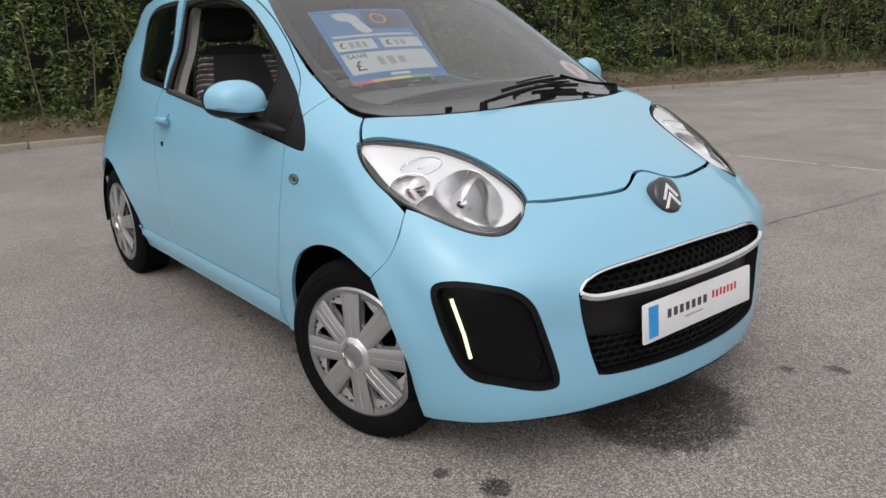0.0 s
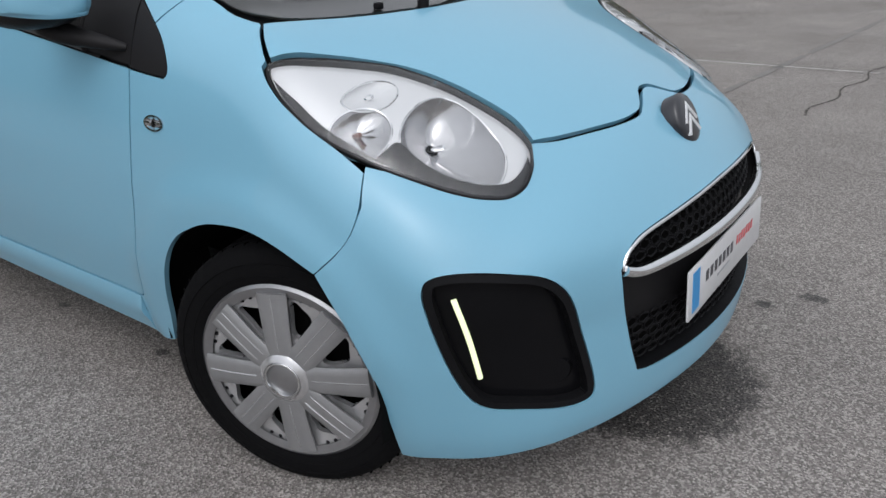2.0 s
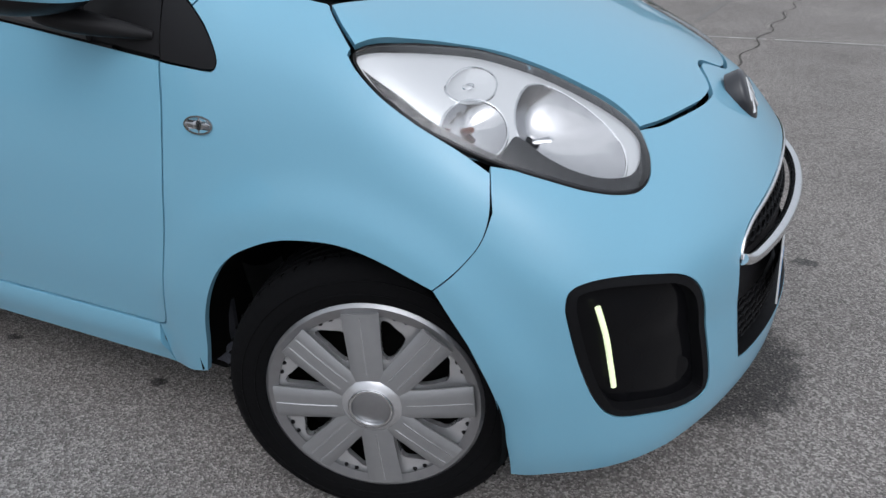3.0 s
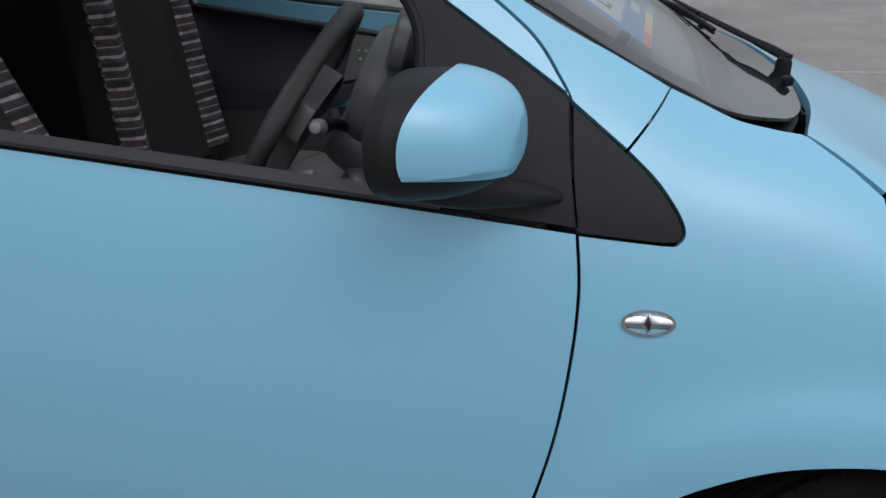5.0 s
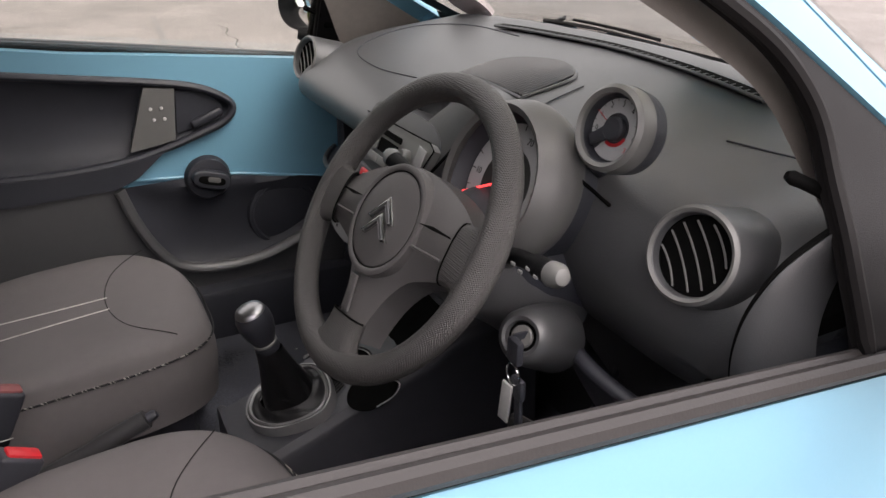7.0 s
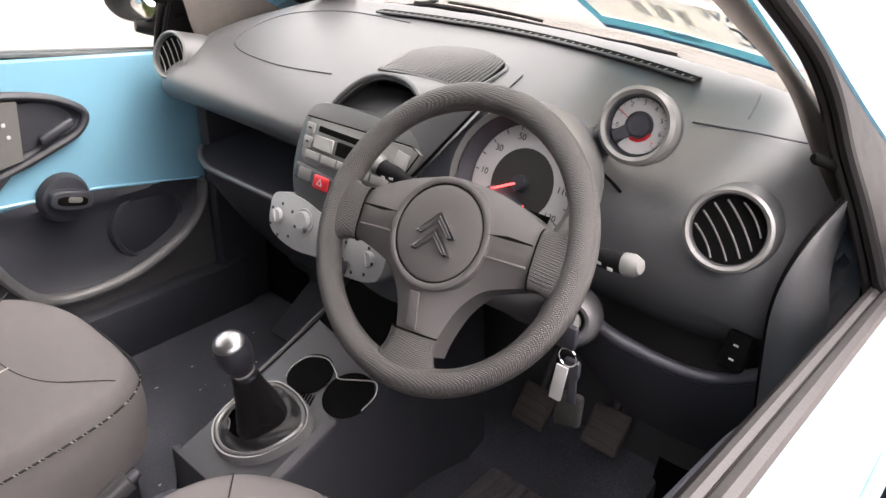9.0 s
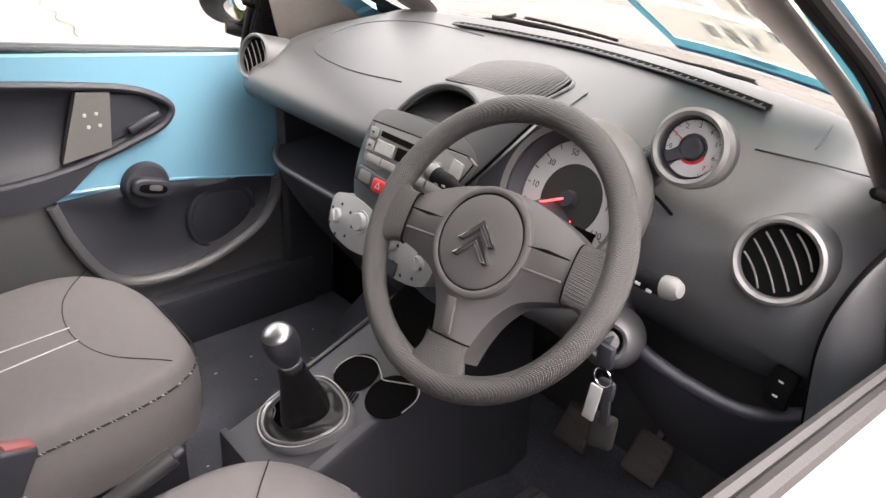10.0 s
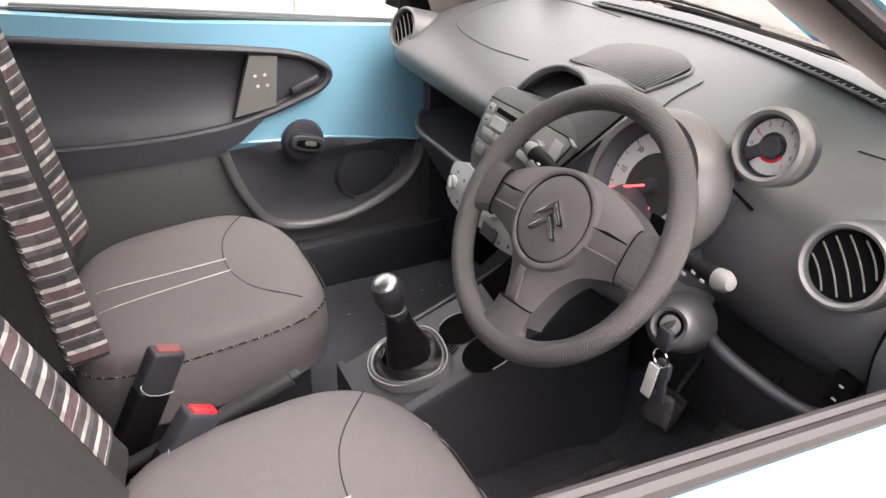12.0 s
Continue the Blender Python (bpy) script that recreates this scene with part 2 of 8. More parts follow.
def tube(pts, r, seg=10, closed=False, squash=1.0, caps=True):
    """A round bar along a line of points; r is one radius or one a point."""
    bm = bmesh.new()
    P = [Vector(p) for p in pts]
    n = len(P)
    R = list(r) if hasattr(r, "__len__") else [r] * n
    up, rings = None, []
    for i in range(n):
        a, b = (P[(i - 1) % n], P[(i + 1) % n]) if closed else (P[max(i - 1, 0)], P[min(i + 1, n - 1)])
        t = (b - a).normalized()
        if up is None:
            up = t.orthogonal().normalized()
        up = (up - t * up.dot(t)).normalized()
        s = t.cross(up)
        rings.append([bm.verts.new(P[i] + R[i] * (math.cos(q) * up + squash * math.sin(q) * s)) for q in (2 * math.pi * k / seg for k in range(seg))])
    for i in range(n if closed else n - 1):
        a, b = rings[i], rings[(i + 1) % n]
        for k in range(seg):
            bm.faces.new((a[k], a[(k + 1) % seg], b[(k + 1) % seg], b[k]))
    if caps and not closed:
        bm.faces.new(rings[0])
        bm.faces.new(rings[-1])
    return bm


def slab(poly, thick, m=None, r=0.0, seg=2):
    """A flat outline (x, y) given thickness along z, with rounded rims."""
    bm = bmesh.new()
    f = bm.faces.new([bm.verts.new((x, y, 0)) for x, y in poly])
    g = bmesh.ops.extrude_face_region(bm, geom=[f])
    bmesh.ops.translate(bm, vec=(0, 0, thick), verts=[v for v in g["geom"] if isinstance(v, bmesh.types.BMVert)])
    if r:
        rim = [e for e in bm.edges if len(e.link_faces) == 2 and e.calc_face_angle(0) > 0.9 and abs(e.verts[0].co.z - e.verts[1].co.z) < 1e-6]
        bmesh.ops.bevel(bm, geom=rim, offset=r, segments=seg, affect="EDGES", profile=0.5)
    return moved(bm, m) if m else bm


def sheet(fn, nu, nv, thick=0.0, close_u=False):
    """A surface from fn(u, v) with u, v from 0 to 1; thickness goes against its normal."""
    bm = bmesh.new()
    V = [[bm.verts.new(fn(i / (nu if close_u else nu - 1), j / (nv - 1))) for i in range(nu)] for j in range(nv)]
    for j in range(nv - 1):
        for i in range(nu if close_u else nu - 1):
            k = (i + 1) % nu
            bm.faces.new((V[j][i], V[j][k], V[j + 1][k], V[j + 1][i]))
    if thick:
        bm.normal_update()
        bmesh.ops.solidify(bm, geom=bm.faces[:], thickness=thick)
    return bm


def loop(*runs, n=8):
    """A closed outline: each run is smooth, and runs meet at corners."""
    out = []
    for run in runs:
        s = spline(run, n)
        out += s if not out or np.hypot(*(np.array(out[-1]) - s[0])) > 1e-6 else s[1:]
    if np.hypot(*(np.array(out[0]) - out[-1])) < 1e-6:
        out.pop()
    return out


def ellipse(cx, cy, rx, ry, n=40, turn=0.0, power=2.0):
    c, s, out = math.cos(radians(turn)), math.sin(radians(turn)), []
    for k in range(n):
        a = 2 * math.pi * k / n
        x = rx * math.copysign(abs(math.cos(a)) ** (2 / power), math.cos(a))
        y = ry * math.copysign(abs(math.sin(a)) ** (2 / power), math.sin(a))
        out.append((cx + c * x - s * y, cy + s * x + c * y))
    return out


def even(poly, step):
    """The closed outline with points at even steps, corners kept."""
    p = np.array(poly, float)
    out = []
    for a, b in zip(p, np.roll(p, -1, 0)):
        k = max(1, int(math.ceil(np.hypot(*(b - a)) / step)))
        out += [a + (b - a) * i / k for i in range(k)]
    return np.array(out)


def inset(poly, d):
    """The closed outline moved inwards by d."""
    p = np.array(poly, float)
    area = 0.5 * np.sum(p[:, 0] * np.roll(p[:, 1], -1) - np.roll(p[:, 0], -1) * p[:, 1])
    e = np.roll(p, -1, 0) - p
    e /= np.maximum(np.hypot(e[:, 0], e[:, 1]), 1e-9)[:, None]
    nrm = np.stack([-e[:, 1], e[:, 0]], 1) * (1 if area > 0 else -1)
    v = nrm + np.roll(nrm, 1, 0)
    v /= np.maximum((v * v).sum(1), 0.5)[:, None] / 2
    return p + d * v


def within(q, poly):
    x, y = q[:, 0], q[:, 1]
    inside = np.zeros(len(q), bool)
    for (x0, y0), (x1, y1) in zip(poly, np.roll(poly, -1, 0)):
        c = ((y0 > y) != (y1 > y)) & (x < (x1 - x0) * (y - y0) / (y1 - y0 + 1e-15) + x0)
        inside ^= c
    return inside


def filled(outline, holes=(), step=0.02, rim=0.01):
    """Triangles that fill a flat outline with holes: points, faces, and the rims' loops."""
    from mathutils.geometry import delaunay_2d_cdt
    loops = [even(o, rim) for o in (outline, *holes)]
    pts, edges = [], []
    for lp in loops:
        a = len(pts)
        pts += [tuple(p) for p in lp]
        edges += [(a + i, a + (i + 1) % len(lp)) for i in range(len(lp))]
    lo, hi = loops[0].min(0), loops[0].max(0)
    gx, gy = np.meshgrid(np.arange(lo[0], hi[0], step), np.arange(lo[1], hi[1], step * 0.87))
    gx = gx + (np.arange(gx.shape[0]) % 2)[:, None] * step / 2
    g = np.stack([gx.ravel(), gy.ravel()], 1)
    ok = within(g, loops[0])
    for lp in loops[1:]:
        ok &= ~within(g, lp)
    g = g[ok]
    rims = np.concatenate(loops)
    keep = [np.min(np.sum((rims - q) ** 2, 1)) > (0.45 * rim) ** 2 * 2 for q in g]
    pts += [tuple(q) for q, k in zip(g, keep) if k]
    v, _, f, *_ = delaunay_2d_cdt([Vector(p) for p in pts], edges, [], 0, 1e-7)
    v = np.array([tuple(p) for p in v])
    mid = np.array([v[list(t)].mean(0) for t in f])
    ok = within(mid, loops[0])
    for lp in loops[1:]:
        ok &= ~within(mid, lp)
    f = [tuple(t) for t, k in zip(f, ok) if k]
    return v, f


def normals(P):
    e, g = 1e-4, []
    for k in range(3):
        d = np.zeros(3)
        d[k] = e
        a, b = P + d, P - d
        g.append(body(a[:, 0], a[:, 1], a[:, 2]) - body(b[:, 0], b[:, 1], b[:, 2]))
    g = np.stack(g, 1)
    return g / np.linalg.norm(g, axis=1)[:, None]


NOSE_M = 0.0115     # metres a degree round the nose


def skin(outline, chart, gap=0.0018, lift=0.0, flange=0.012, holes=(), step=0.022, rim=0.012, scale=(1, 1), shape=None):
    """A panel of the car's skin: an outline on a chart, laid on the body, with turned-in rims."""
    s = np.array(scale, float)
    out = inset(even(np.array(outline) * s, rim), gap)
    hol = [inset(even(np.array(h) * s, rim), -gap) for h in holes]
    v, f = filled(out, hol, step, rim)
    uv = v / s
    P, hit = cast(*chart(uv))
    N = normals(P)
    P = P + N * (lift if shape is None else (lift + shape(uv))[:, None])
    ok = [t for t in f if hit[list(t)].all()]
    a, b, c = P[ok[0][0]], P[ok[0][1]], P[ok[0][2]]
    if np.dot(np.cross(b - a, c - a), N[ok[0][0]]) < 0:
        ok = [t[::-1] for t in ok]
    verts, faces = [tuple(p) for p in P], list(ok)
    if flange:
        count = {}
        for t in ok:
            for e in zip(t, t[1:] + t[:1]):
                count[e] = 1
        free = [e for e in count if (e[1], e[0]) not in count]
        top_, low = {}, {}
        for e in free:
            for i in e:
                if i not in low:
                    top_[i] = len(verts)
                    verts.append(tuple(P[i]))
                    low[i] = len(verts)
                    verts.append(tuple(P[i] - flange * N[i]))
        faces += [(top_[a], low[a], low[b], top_[b]) for a, b in free]
    me = bpy.data.meshes.new("skin")
    me.from_pydata(verts, [], faces)
    me.update()
    return me


def mirrored(uv):
    return [(-u, v) for u, v in uv]


# ---- the car: outlines of its panels on the side (x, z), from above (x, y) and round the nose (degrees, z) ----
NS = (NOSE_M, 1.0)
SHUT = [(-0.584, 1.153), (-0.512, 1.098), (-0.448, 1.046), (-0.414, 1.0), (-0.403, 0.94), (-0.391, 0.846)]
SHUT_LOW = [(-0.391, 0.846), (-0.386, 0.777), (-0.392, 0.686), (-0.407, 0.581), (-0.432, 0.475), (-0.458, 0.385), (-0.482, 0.325), (-0.508, 0.311)]
DOOR_TOP = [(-1.52, 1.362), (-1.25, 1.368), (-1.05, 1.348), (-0.88, 1.307), (-0.72, 1.236), (-0.584, 1.153)]
FRAME = [(-0.404, 0.984), (-0.481, 1.037), (-0.583, 1.106), (-0.659, 1.155), (-0.78, 1.225), (-0.90, 1.282), (-1.05, 1.325), (-1.25, 1.345), (-1.50, 1.338)]
OPENING = [(-0.58, 0.9), (-0.58, 0.945), (-0.579, 1.005), (-0.583, 1.056), (-0.605, 1.095), (-0.642, 1.128), (-0.715, 1.171), (-0.84, 1.241), (-0.98, 1.292), (-1.15, 1.320), (-1.38, 1.326)]
ARCH = [(-0.400, 0.222), (-0.378, 0.287), (-0.352, 0.375), (-0.309, 0.465), (-0.261, 0.522), (-0.201, 0.558), (-0.138, 0.581), (-0.060, 0.591), (-0.005, 0.588), (0.055, 0.572), (0.131, 0.541)]
LAMP = [(-93.7, 0.869), (-92.9, 0.878), (-90.5, 0.878), (-85.5, 0.864), (-77.0, 0.843), (-66.8, 0.813), (-57.9, 0.778), (-52.6, 0.749), (-49.9, 0.722), (-50.2, 0.694), (-51.9, 0.67),
        (-54.7, 0.659), (-58.2, 0.663), (-62.4, 0.676), (-67.6, 0.698), (-72.8, 0.72), (-78.4, 0.747), (-83.9, 0.778), (-88.5, 0.815), (-92.1, 0.848)]
FOG = [(-65.8, 0.535), (-65.0, 0.560), (-61.6, 0.569), (-55.8, 0.561), (-50.6, 0.543), (-47.0, 0.500), (-44.6, 0.415), (-42.4, 0.325), (-41.9, 0.283), (-43.0, 0.266), (-46.5, 0.266),
       (-53.0, 0.287), (-58.4, 0.302), (-61.2, 0.340), (-63.6, 0.415), (-65.3, 0.495)]
FOG = spline(FOG, 5, closed=True)
GRILLE_R = [(0, 0.581), (-17, 0.577), (-30.7, 0.567), (-36.0, 0.549), (-38.0, 0.515), (-37.2, 0.450), (-35.2, 0.355), (-33.2, 0.286), (-27, 0.277), (0, 0.279)]
GRILLE = spline(GRILLE_R[:5], 6)[:-1] + spline(GRILLE_R[4:8], 6)[:-1] + spline(GRILLE_R[7:], 6)
GRILLE = GRILLE + [(-u, v) for u, v in GRILLE[-2:0:-1]]
BUMPER_R = (spline([(0, 0.7505), (-2.0, 0.750), (-4.9, 0.7445), (-8.0, 0.7365), (-11.9, 0.7265), (-15.8, 0.719), (-24.5, 0.717), (-36.8, 0.718), (-44.3, 0.718), (-49.9, 0.722)], 4)
            + spline(LAMP[9:16], 4)[:-1] + [(-74.6, 0.724)] + spline([(-74.0, 0.666), (-75.2, 0.621), (-77.6, 0.578), (-80.4, 0.542)], 4)
            + spline([(-76.4, 0.452), (-73.4, 0.351), (-71.6, 0.219), (-71.2, 0.150)], 4) + spline([(-64, 0.160), (-52, 0.180), (-39, 0.182), (-23, 0.196), (0, 0.205)], 5))
BUMPER = BUMPER_R + [(-u, v) for u, v in BUMPER_R[-2:0:-1]]
BONNET_R = (spline([(-0.022, 0.0), (-0.026, 0.197), (-0.062, 0.415), (-0.125, 0.603)], 5)[:-1] + spline([(-0.125, 0.605), (-0.086, 0.641), (-0.047, 0.666)], 3)
            + spline([(-0.011, 0.604), (0.04, 0.528), (0.105, 0.463), (0.182, 0.427), (0.256, 0.409), (0.31, 0.404), (0.357, 0.419)], 4)
            + spline([(0.379, 0.369), (0.401, 0.301), (0.427, 0.195), (0.433, 0.122), (0.428, 0.090), (0.413, 0.058), (0.400, 0.034), (0.3945, 0.014), (0.394, 0.0)], 5))
BONNET_LINE = BONNET_R[:-1] + [(x, -y) for x, y in BONNET_R[:0:-1]]
SCREEN_R = spline([(-0.030, 0.0), (-0.034, 0.197), (-0.070, 0.415), (-0.112, 0.530), (-0.158, 0.572), (-0.209, 0.592), (-0.261, 0.603), (-0.321, 0.609)], 5)[:-1] + spline([(-0.321, 0.609), (-0.45, 0.600), (-0.63, 0.578), (-0.80, 0.548), (-0.885, 0.49), (-0.925, 0.25), (-0.93, 0)], 5)
CLEAR_R = spline([(-0.135, 0.0), (-0.140, 0.2), (-0.165, 0.4), (-0.205, 0.50), (-0.265, 0.555), (-0.34, 0.572)], 5)[:-1] + spline([(-0.34, 0.572), (-0.45, 0.568), (-0.63, 0.545), (-0.77, 0.52), (-0.85, 0.46), (-0.885, 0.25), (-0.89, 0)], 5)
CLEAR_AREA = CLEAR_R[:-1] + [(x, -y) for x, y in CLEAR_R[:0:-1]]
SCREEN = SCREEN_R[:-1] + [(x, -y) for x, y in SCREEN_R[:0:-1]]


def belt_line(a, b, up=0.0, n=10):
    return [(a + (b - a) * i / n, float(BELT(a + (b - a) * i / n)) + up) for i in range(n + 1)]


def line3(pts, chart, lift=0.0):
    P, _ = cast(*chart(np.array(pts, float)))
    return [tuple(p) for p in P + lift * normals(P)]


car = thing("car", "pale blue three-door hatchback parked on worn asphalt", "car")
part("bonnet", skin(BONNET_LINE, chart_top, gap=0.0025, step=0.03), PAINT, car, "pale blue domed bonnet")
part("roof", skin([(-0.93, -0.50), (-0.96, 0), (-0.93, 0.50), (-1.2, 0.545), (-1.9, 0.57), (-2.15, 0.565), (-2.30, 0.50), (-2.34, 0), (-2.30, -0.50), (-2.15, -0.565), (-1.9, -0.57), (-1.2, -0.545)], chart_top, step=0.06, rim=0.04, lift=-0.003), PAINT, car)
bumper = part("front_bumper", skin(BUMPER, chart_nose, gap=0.0006, scale=NS, holes=[GRILLE, FOG, mirrored(FOG)]), PAINT, car, "pale blue front bumper with black grille openings")

lip = spline([(-44, 0.185), (-34, 0.188), (-20, 0.198), (0, 0.206), (20, 0.198), (34, 0.188), (44, 0.185)], 6)
part("bumper_lip", tube([(x, y, z - 0.010) for x, y, z in line3(lip, chart_nose, -0.022)], 0.016, 10), BLACK, bumper, "black lip under the bumper")


def chart_tail(uv):
    uv = np.asarray(uv, float)
    a = np.radians(uv[:, 0])
    d = np.stack([-np.cos(a), np.sin(a), 0 * a], 1)
    p = 1.5 * d + (-2.0, 0, 0)
    p[:, 2] = uv[:, 1]
    return p, -d


part("tailgate", skin([(-51, 0.42), (51, 0.42), (53, 0.8), (55.5, 1.05), (60, 1.22), (62, 1.315), (-62, 1.315), (-60, 1.22), (-55.5, 1.05), (-53, 0.8)], chart_tail, scale=NS, step=0.05, rim=0.03,
                      holes=[[(-38, 0.98), (38, 0.98), (30, 1.27), (-30, 1.27)]]), PAINT, car)
part("rear_screen", skin([(-38, 0.98), (38, 0.98), (30, 1.27), (-30, 1.27)], chart_tail, gap=-0.01, lift=-0.004, scale=NS, step=0.05, rim=0.03), TINTED, car)
part("rear_bumper", skin([(-53, 0.2), (53, 0.2), (52, 0.415), (-52, 0.415)], chart_tail, scale=NS, step=0.05, rim=0.03), PAINT, car)

for sign in (-1, 1):
    def chart_flank(uv, sign=sign):
        return chart_side(uv, sign)

    # front wing, with its black corner and the round-ended side lamp
    wing = part("front_wing", skin(loop(SHUT_LOW, [(-0.508, 0.311), (-0.506, 0.205)], [(-0.506, 0.205), (-0.45, 0.208), (-0.400, 0.222)], ARCH, [(0.131, 0.541), (0.169, 0.578), (0.199, 0.621), (0.207, 0.666), (0.195, 0.716)],
                                        [(0.195, 0.716), (0.141, 0.748), (0.076, 0.781), (0.018, 0.816), (-0.027, 0.849), (-0.050, 0.870)], [(-0.050, 0.878), (-0.085, 0.906), (-0.122, 0.930)],
                                        [(-0.130, 0.933), (-0.165, 0.940), (-0.21, 0.951), (-0.255, 0.972), (-0.287, 0.987)], [(-0.287, 0.987), (-0.34, 0.931)],
                                        [(-0.34, 0.931), (-0.308, 0.902), (-0.285, 0.873), (-0.275, 0.852), (-0.280, 0.839), (-0.297, 0.837), (-0.391, 0.846)]), chart_flank), PAINT, car)
    part("corner_trim", skin(loop([(-0.402, 0.979), (-0.34, 0.931), (-0.308, 0.902), (-0.285, 0.873), (-0.275, 0.852), (-0.280, 0.839), (-0.297, 0.837)], [(-0.297, 0.837), (-0.391, 0.846)], [(-0.391, 0.846), (-0.399, 0.91), (-0.402, 0.979)]),
                             chart_flank, lift=-0.002, step=0.015), TRIM, wing, "dark grey plastic corner piece")
    c = (-0.307, 0.750)
    part("repeater_surround", skin(ellipse(*c, 0.0300, 0.0155), chart_flank, gap=0, lift=0.003, flange=0.005, step=0.01, rim=0.005, holes=[ellipse(*c, 0.0265, 0.0126)]), SATINCHROME, wing, "chrome rim of the side lamp")
    part("repeater_lens", skin(ellipse(*c, 0.0265, 0.0126), chart_flank, gap=0, flange=0, step=0.006, rim=0.004,
                               shape=lambda uv, c=c: 0.007 * np.sqrt(np.maximum(0, 1 - ((uv[:, 0] - c[0]) / 0.0275) ** 2 - ((uv[:, 1] - c[1]) / 0.0132) ** 2)) + 0.001), LENS, wing)
    part("repeater_bowl", skin(ellipse(*c, 0.0265, 0.0126), chart_flank, gap=0, flange=0, step=0.004, rim=0.003,
                               shape=lambda uv, c=c: 0.0005 + 0.0035 * np.cos((uv[:, 1] - c[1]) / 0.0126 * 3.0) * np.minimum(1, np.abs(uv[:, 0] - c[0]) / 0.008)), SATINCHROME, wing)
    part("repeater_divider", skin(ellipse(*c, 0.0020, 0.0080), chart_flank, gap=0, lift=0.0045, flange=0.003, step=0.004, rim=0.002), BLACK, wing)
    # pillar and roof rail
    part("roof_pillar", skin(loop([(-0.34, 0.931), (-0.285, 0.987)], [(-0.287, 0.987), (-0.35, 1.022), (-0.45, 1.076), (-0.63, 1.190), (-0.82, 1.308), (-0.95, 1.362), (-1.10, 1.395)], [(-1.10, 1.395), (-1.5, 1.405), (-1.9, 1.40)],
                                  [(-1.9, 1.40), (-1.7, 1.365), (-1.52, 1.362)], DOOR_TOP, SHUT[:4] + [(-0.402, 0.979)], [(-0.402, 0.979), (-0.34, 0.931)]), chart_flank, step=0.03), PAINT, car)
    # sill under the door
    part("sill_panel", skin(loop([(-0.508, 0.309), (-0.95, 0.306), (-1.47, 0.302), (-2.02, 0.300)], [(-2.02, 0.300), (-2.01, 0.205)], [(-2.01, 0.205), (-0.506, 0.205)], [(-0.506, 0.205), (-0.508, 0.309)]),
                            chart_flank, step=0.04, shape=lambda uv: 0.012 * np.exp(-((uv[:, 1] - 0.268) / 0.026) ** 2)), PAINT, car)
    # flank behind the door, with the quarter window
    qwin = loop([(-1.47, 0.988), (-1.62, 1.003), (-1.75, 1.018)], [(-1.75, 1.018), (-1.81, 1.045), (-1.87, 1.12), (-1.95, 1.22), (-1.93, 1.29), (-1.82, 1.333), (-1.58, 1.345)], [(-1.58, 1.345), (-1.47, 0.988)])
    rear_arch = [(-2.34 + 0.325 * math.cos(radians(a)), 0.285 + 0.335 * math.sin(radians(a))) for a in range(0, 181, 12)]
    quarter = part("rear_quarter", skin(loop([(-1.455, 0.302), (-1.54, 0.328), (-1.575, 0.45), (-1.575, 0.7), (-1.545, 0.88), (-1.49, 0.975), (-1.45, 0.99)], [(-1.45, 0.99), (-1.52, 1.362)], [(-1.52, 1.362), (-1.7, 1.366), (-1.9, 1.40)],
                                             [(-1.9, 1.40), (-2.2, 1.34), (-2.33, 1.22), (-2.44, 1.05), (-2.54, 0.8), (-2.60, 0.5), (-2.60, 0.25)], [(-2.60, 0.25), (-2.655, 0.285)], rear_arch[:], [(-2.015, 0.300), (-1.455, 0.302)]),
                                        chart_flank, holes=[qwin], step=0.035), PAINT, car)
    part("quarter_window", skin(qwin, chart_flank, gap=0.004, lift=-0.006, flange=0.004, step=0.05), TINTED, quarter, "dark-tinted quarter window")
    part("window_rubber", skin(qwin, chart_flank, gap=-0.001, lift=-0.002, step=0.03, holes=[inset(even(qwin, 0.02), 0.016)]), SEAL, quarter)
    # wheel arch liners, near-black in place of the shade inside the arches
    for x0, r, y_in in ((-0.085, 0.325, 0.48), (-2.34, 0.34, 0.52)):
        arc = [(x0 + r * math.cos(radians(a)), 0.26 + r * math.sin(radians(a))) for a in range(-10, 190, 7)]
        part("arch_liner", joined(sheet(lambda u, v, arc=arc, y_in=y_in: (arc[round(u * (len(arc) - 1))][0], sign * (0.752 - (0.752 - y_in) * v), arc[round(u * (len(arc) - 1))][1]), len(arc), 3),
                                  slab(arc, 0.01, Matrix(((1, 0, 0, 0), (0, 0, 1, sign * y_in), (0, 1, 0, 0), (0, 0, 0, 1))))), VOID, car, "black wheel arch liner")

# near-black slabs below and an added unseen block inside stop light leaks
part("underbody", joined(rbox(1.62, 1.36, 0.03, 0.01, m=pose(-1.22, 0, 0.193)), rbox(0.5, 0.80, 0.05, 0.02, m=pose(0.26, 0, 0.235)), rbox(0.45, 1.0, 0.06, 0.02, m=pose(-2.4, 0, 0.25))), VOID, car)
part("engine_bay_blocker", rbox(0.56, 0.86, 0.36, 0.05, m=pose(0.06, 0, 0.48)), VOID, car)

# windscreen, its black border, and the cowl with the wipers
screen = part("windscreen", skin(SCREEN, chart_top, gap=0.003, flange=0.004, lift=-0.002, step=0.04), SCREEN_GLASS, car, "clear raked windscreen")
part("screen_border", skin(SCREEN, chart_top, gap=0.003, lift=-0.0065, flange=0, step=0.03, holes=[CLEAR_AREA]), SEAL, screen, "black printed border")
cowl_line = spline([(-0.024, 0.0), (-0.028, 0.197), (-0.064, 0.415), (-0.120, 0.560)], 5)[:-1] + spline([(-0.124, 0.598), (-0.20, 0.608), (-0.300, 0.612)], 4)[:-1] + spline([(-0.300, 0.590), (-0.205, 0.53), (-0.145, 0.4), (-0.115, 0.2), (-0.105, 0.0)], 5)
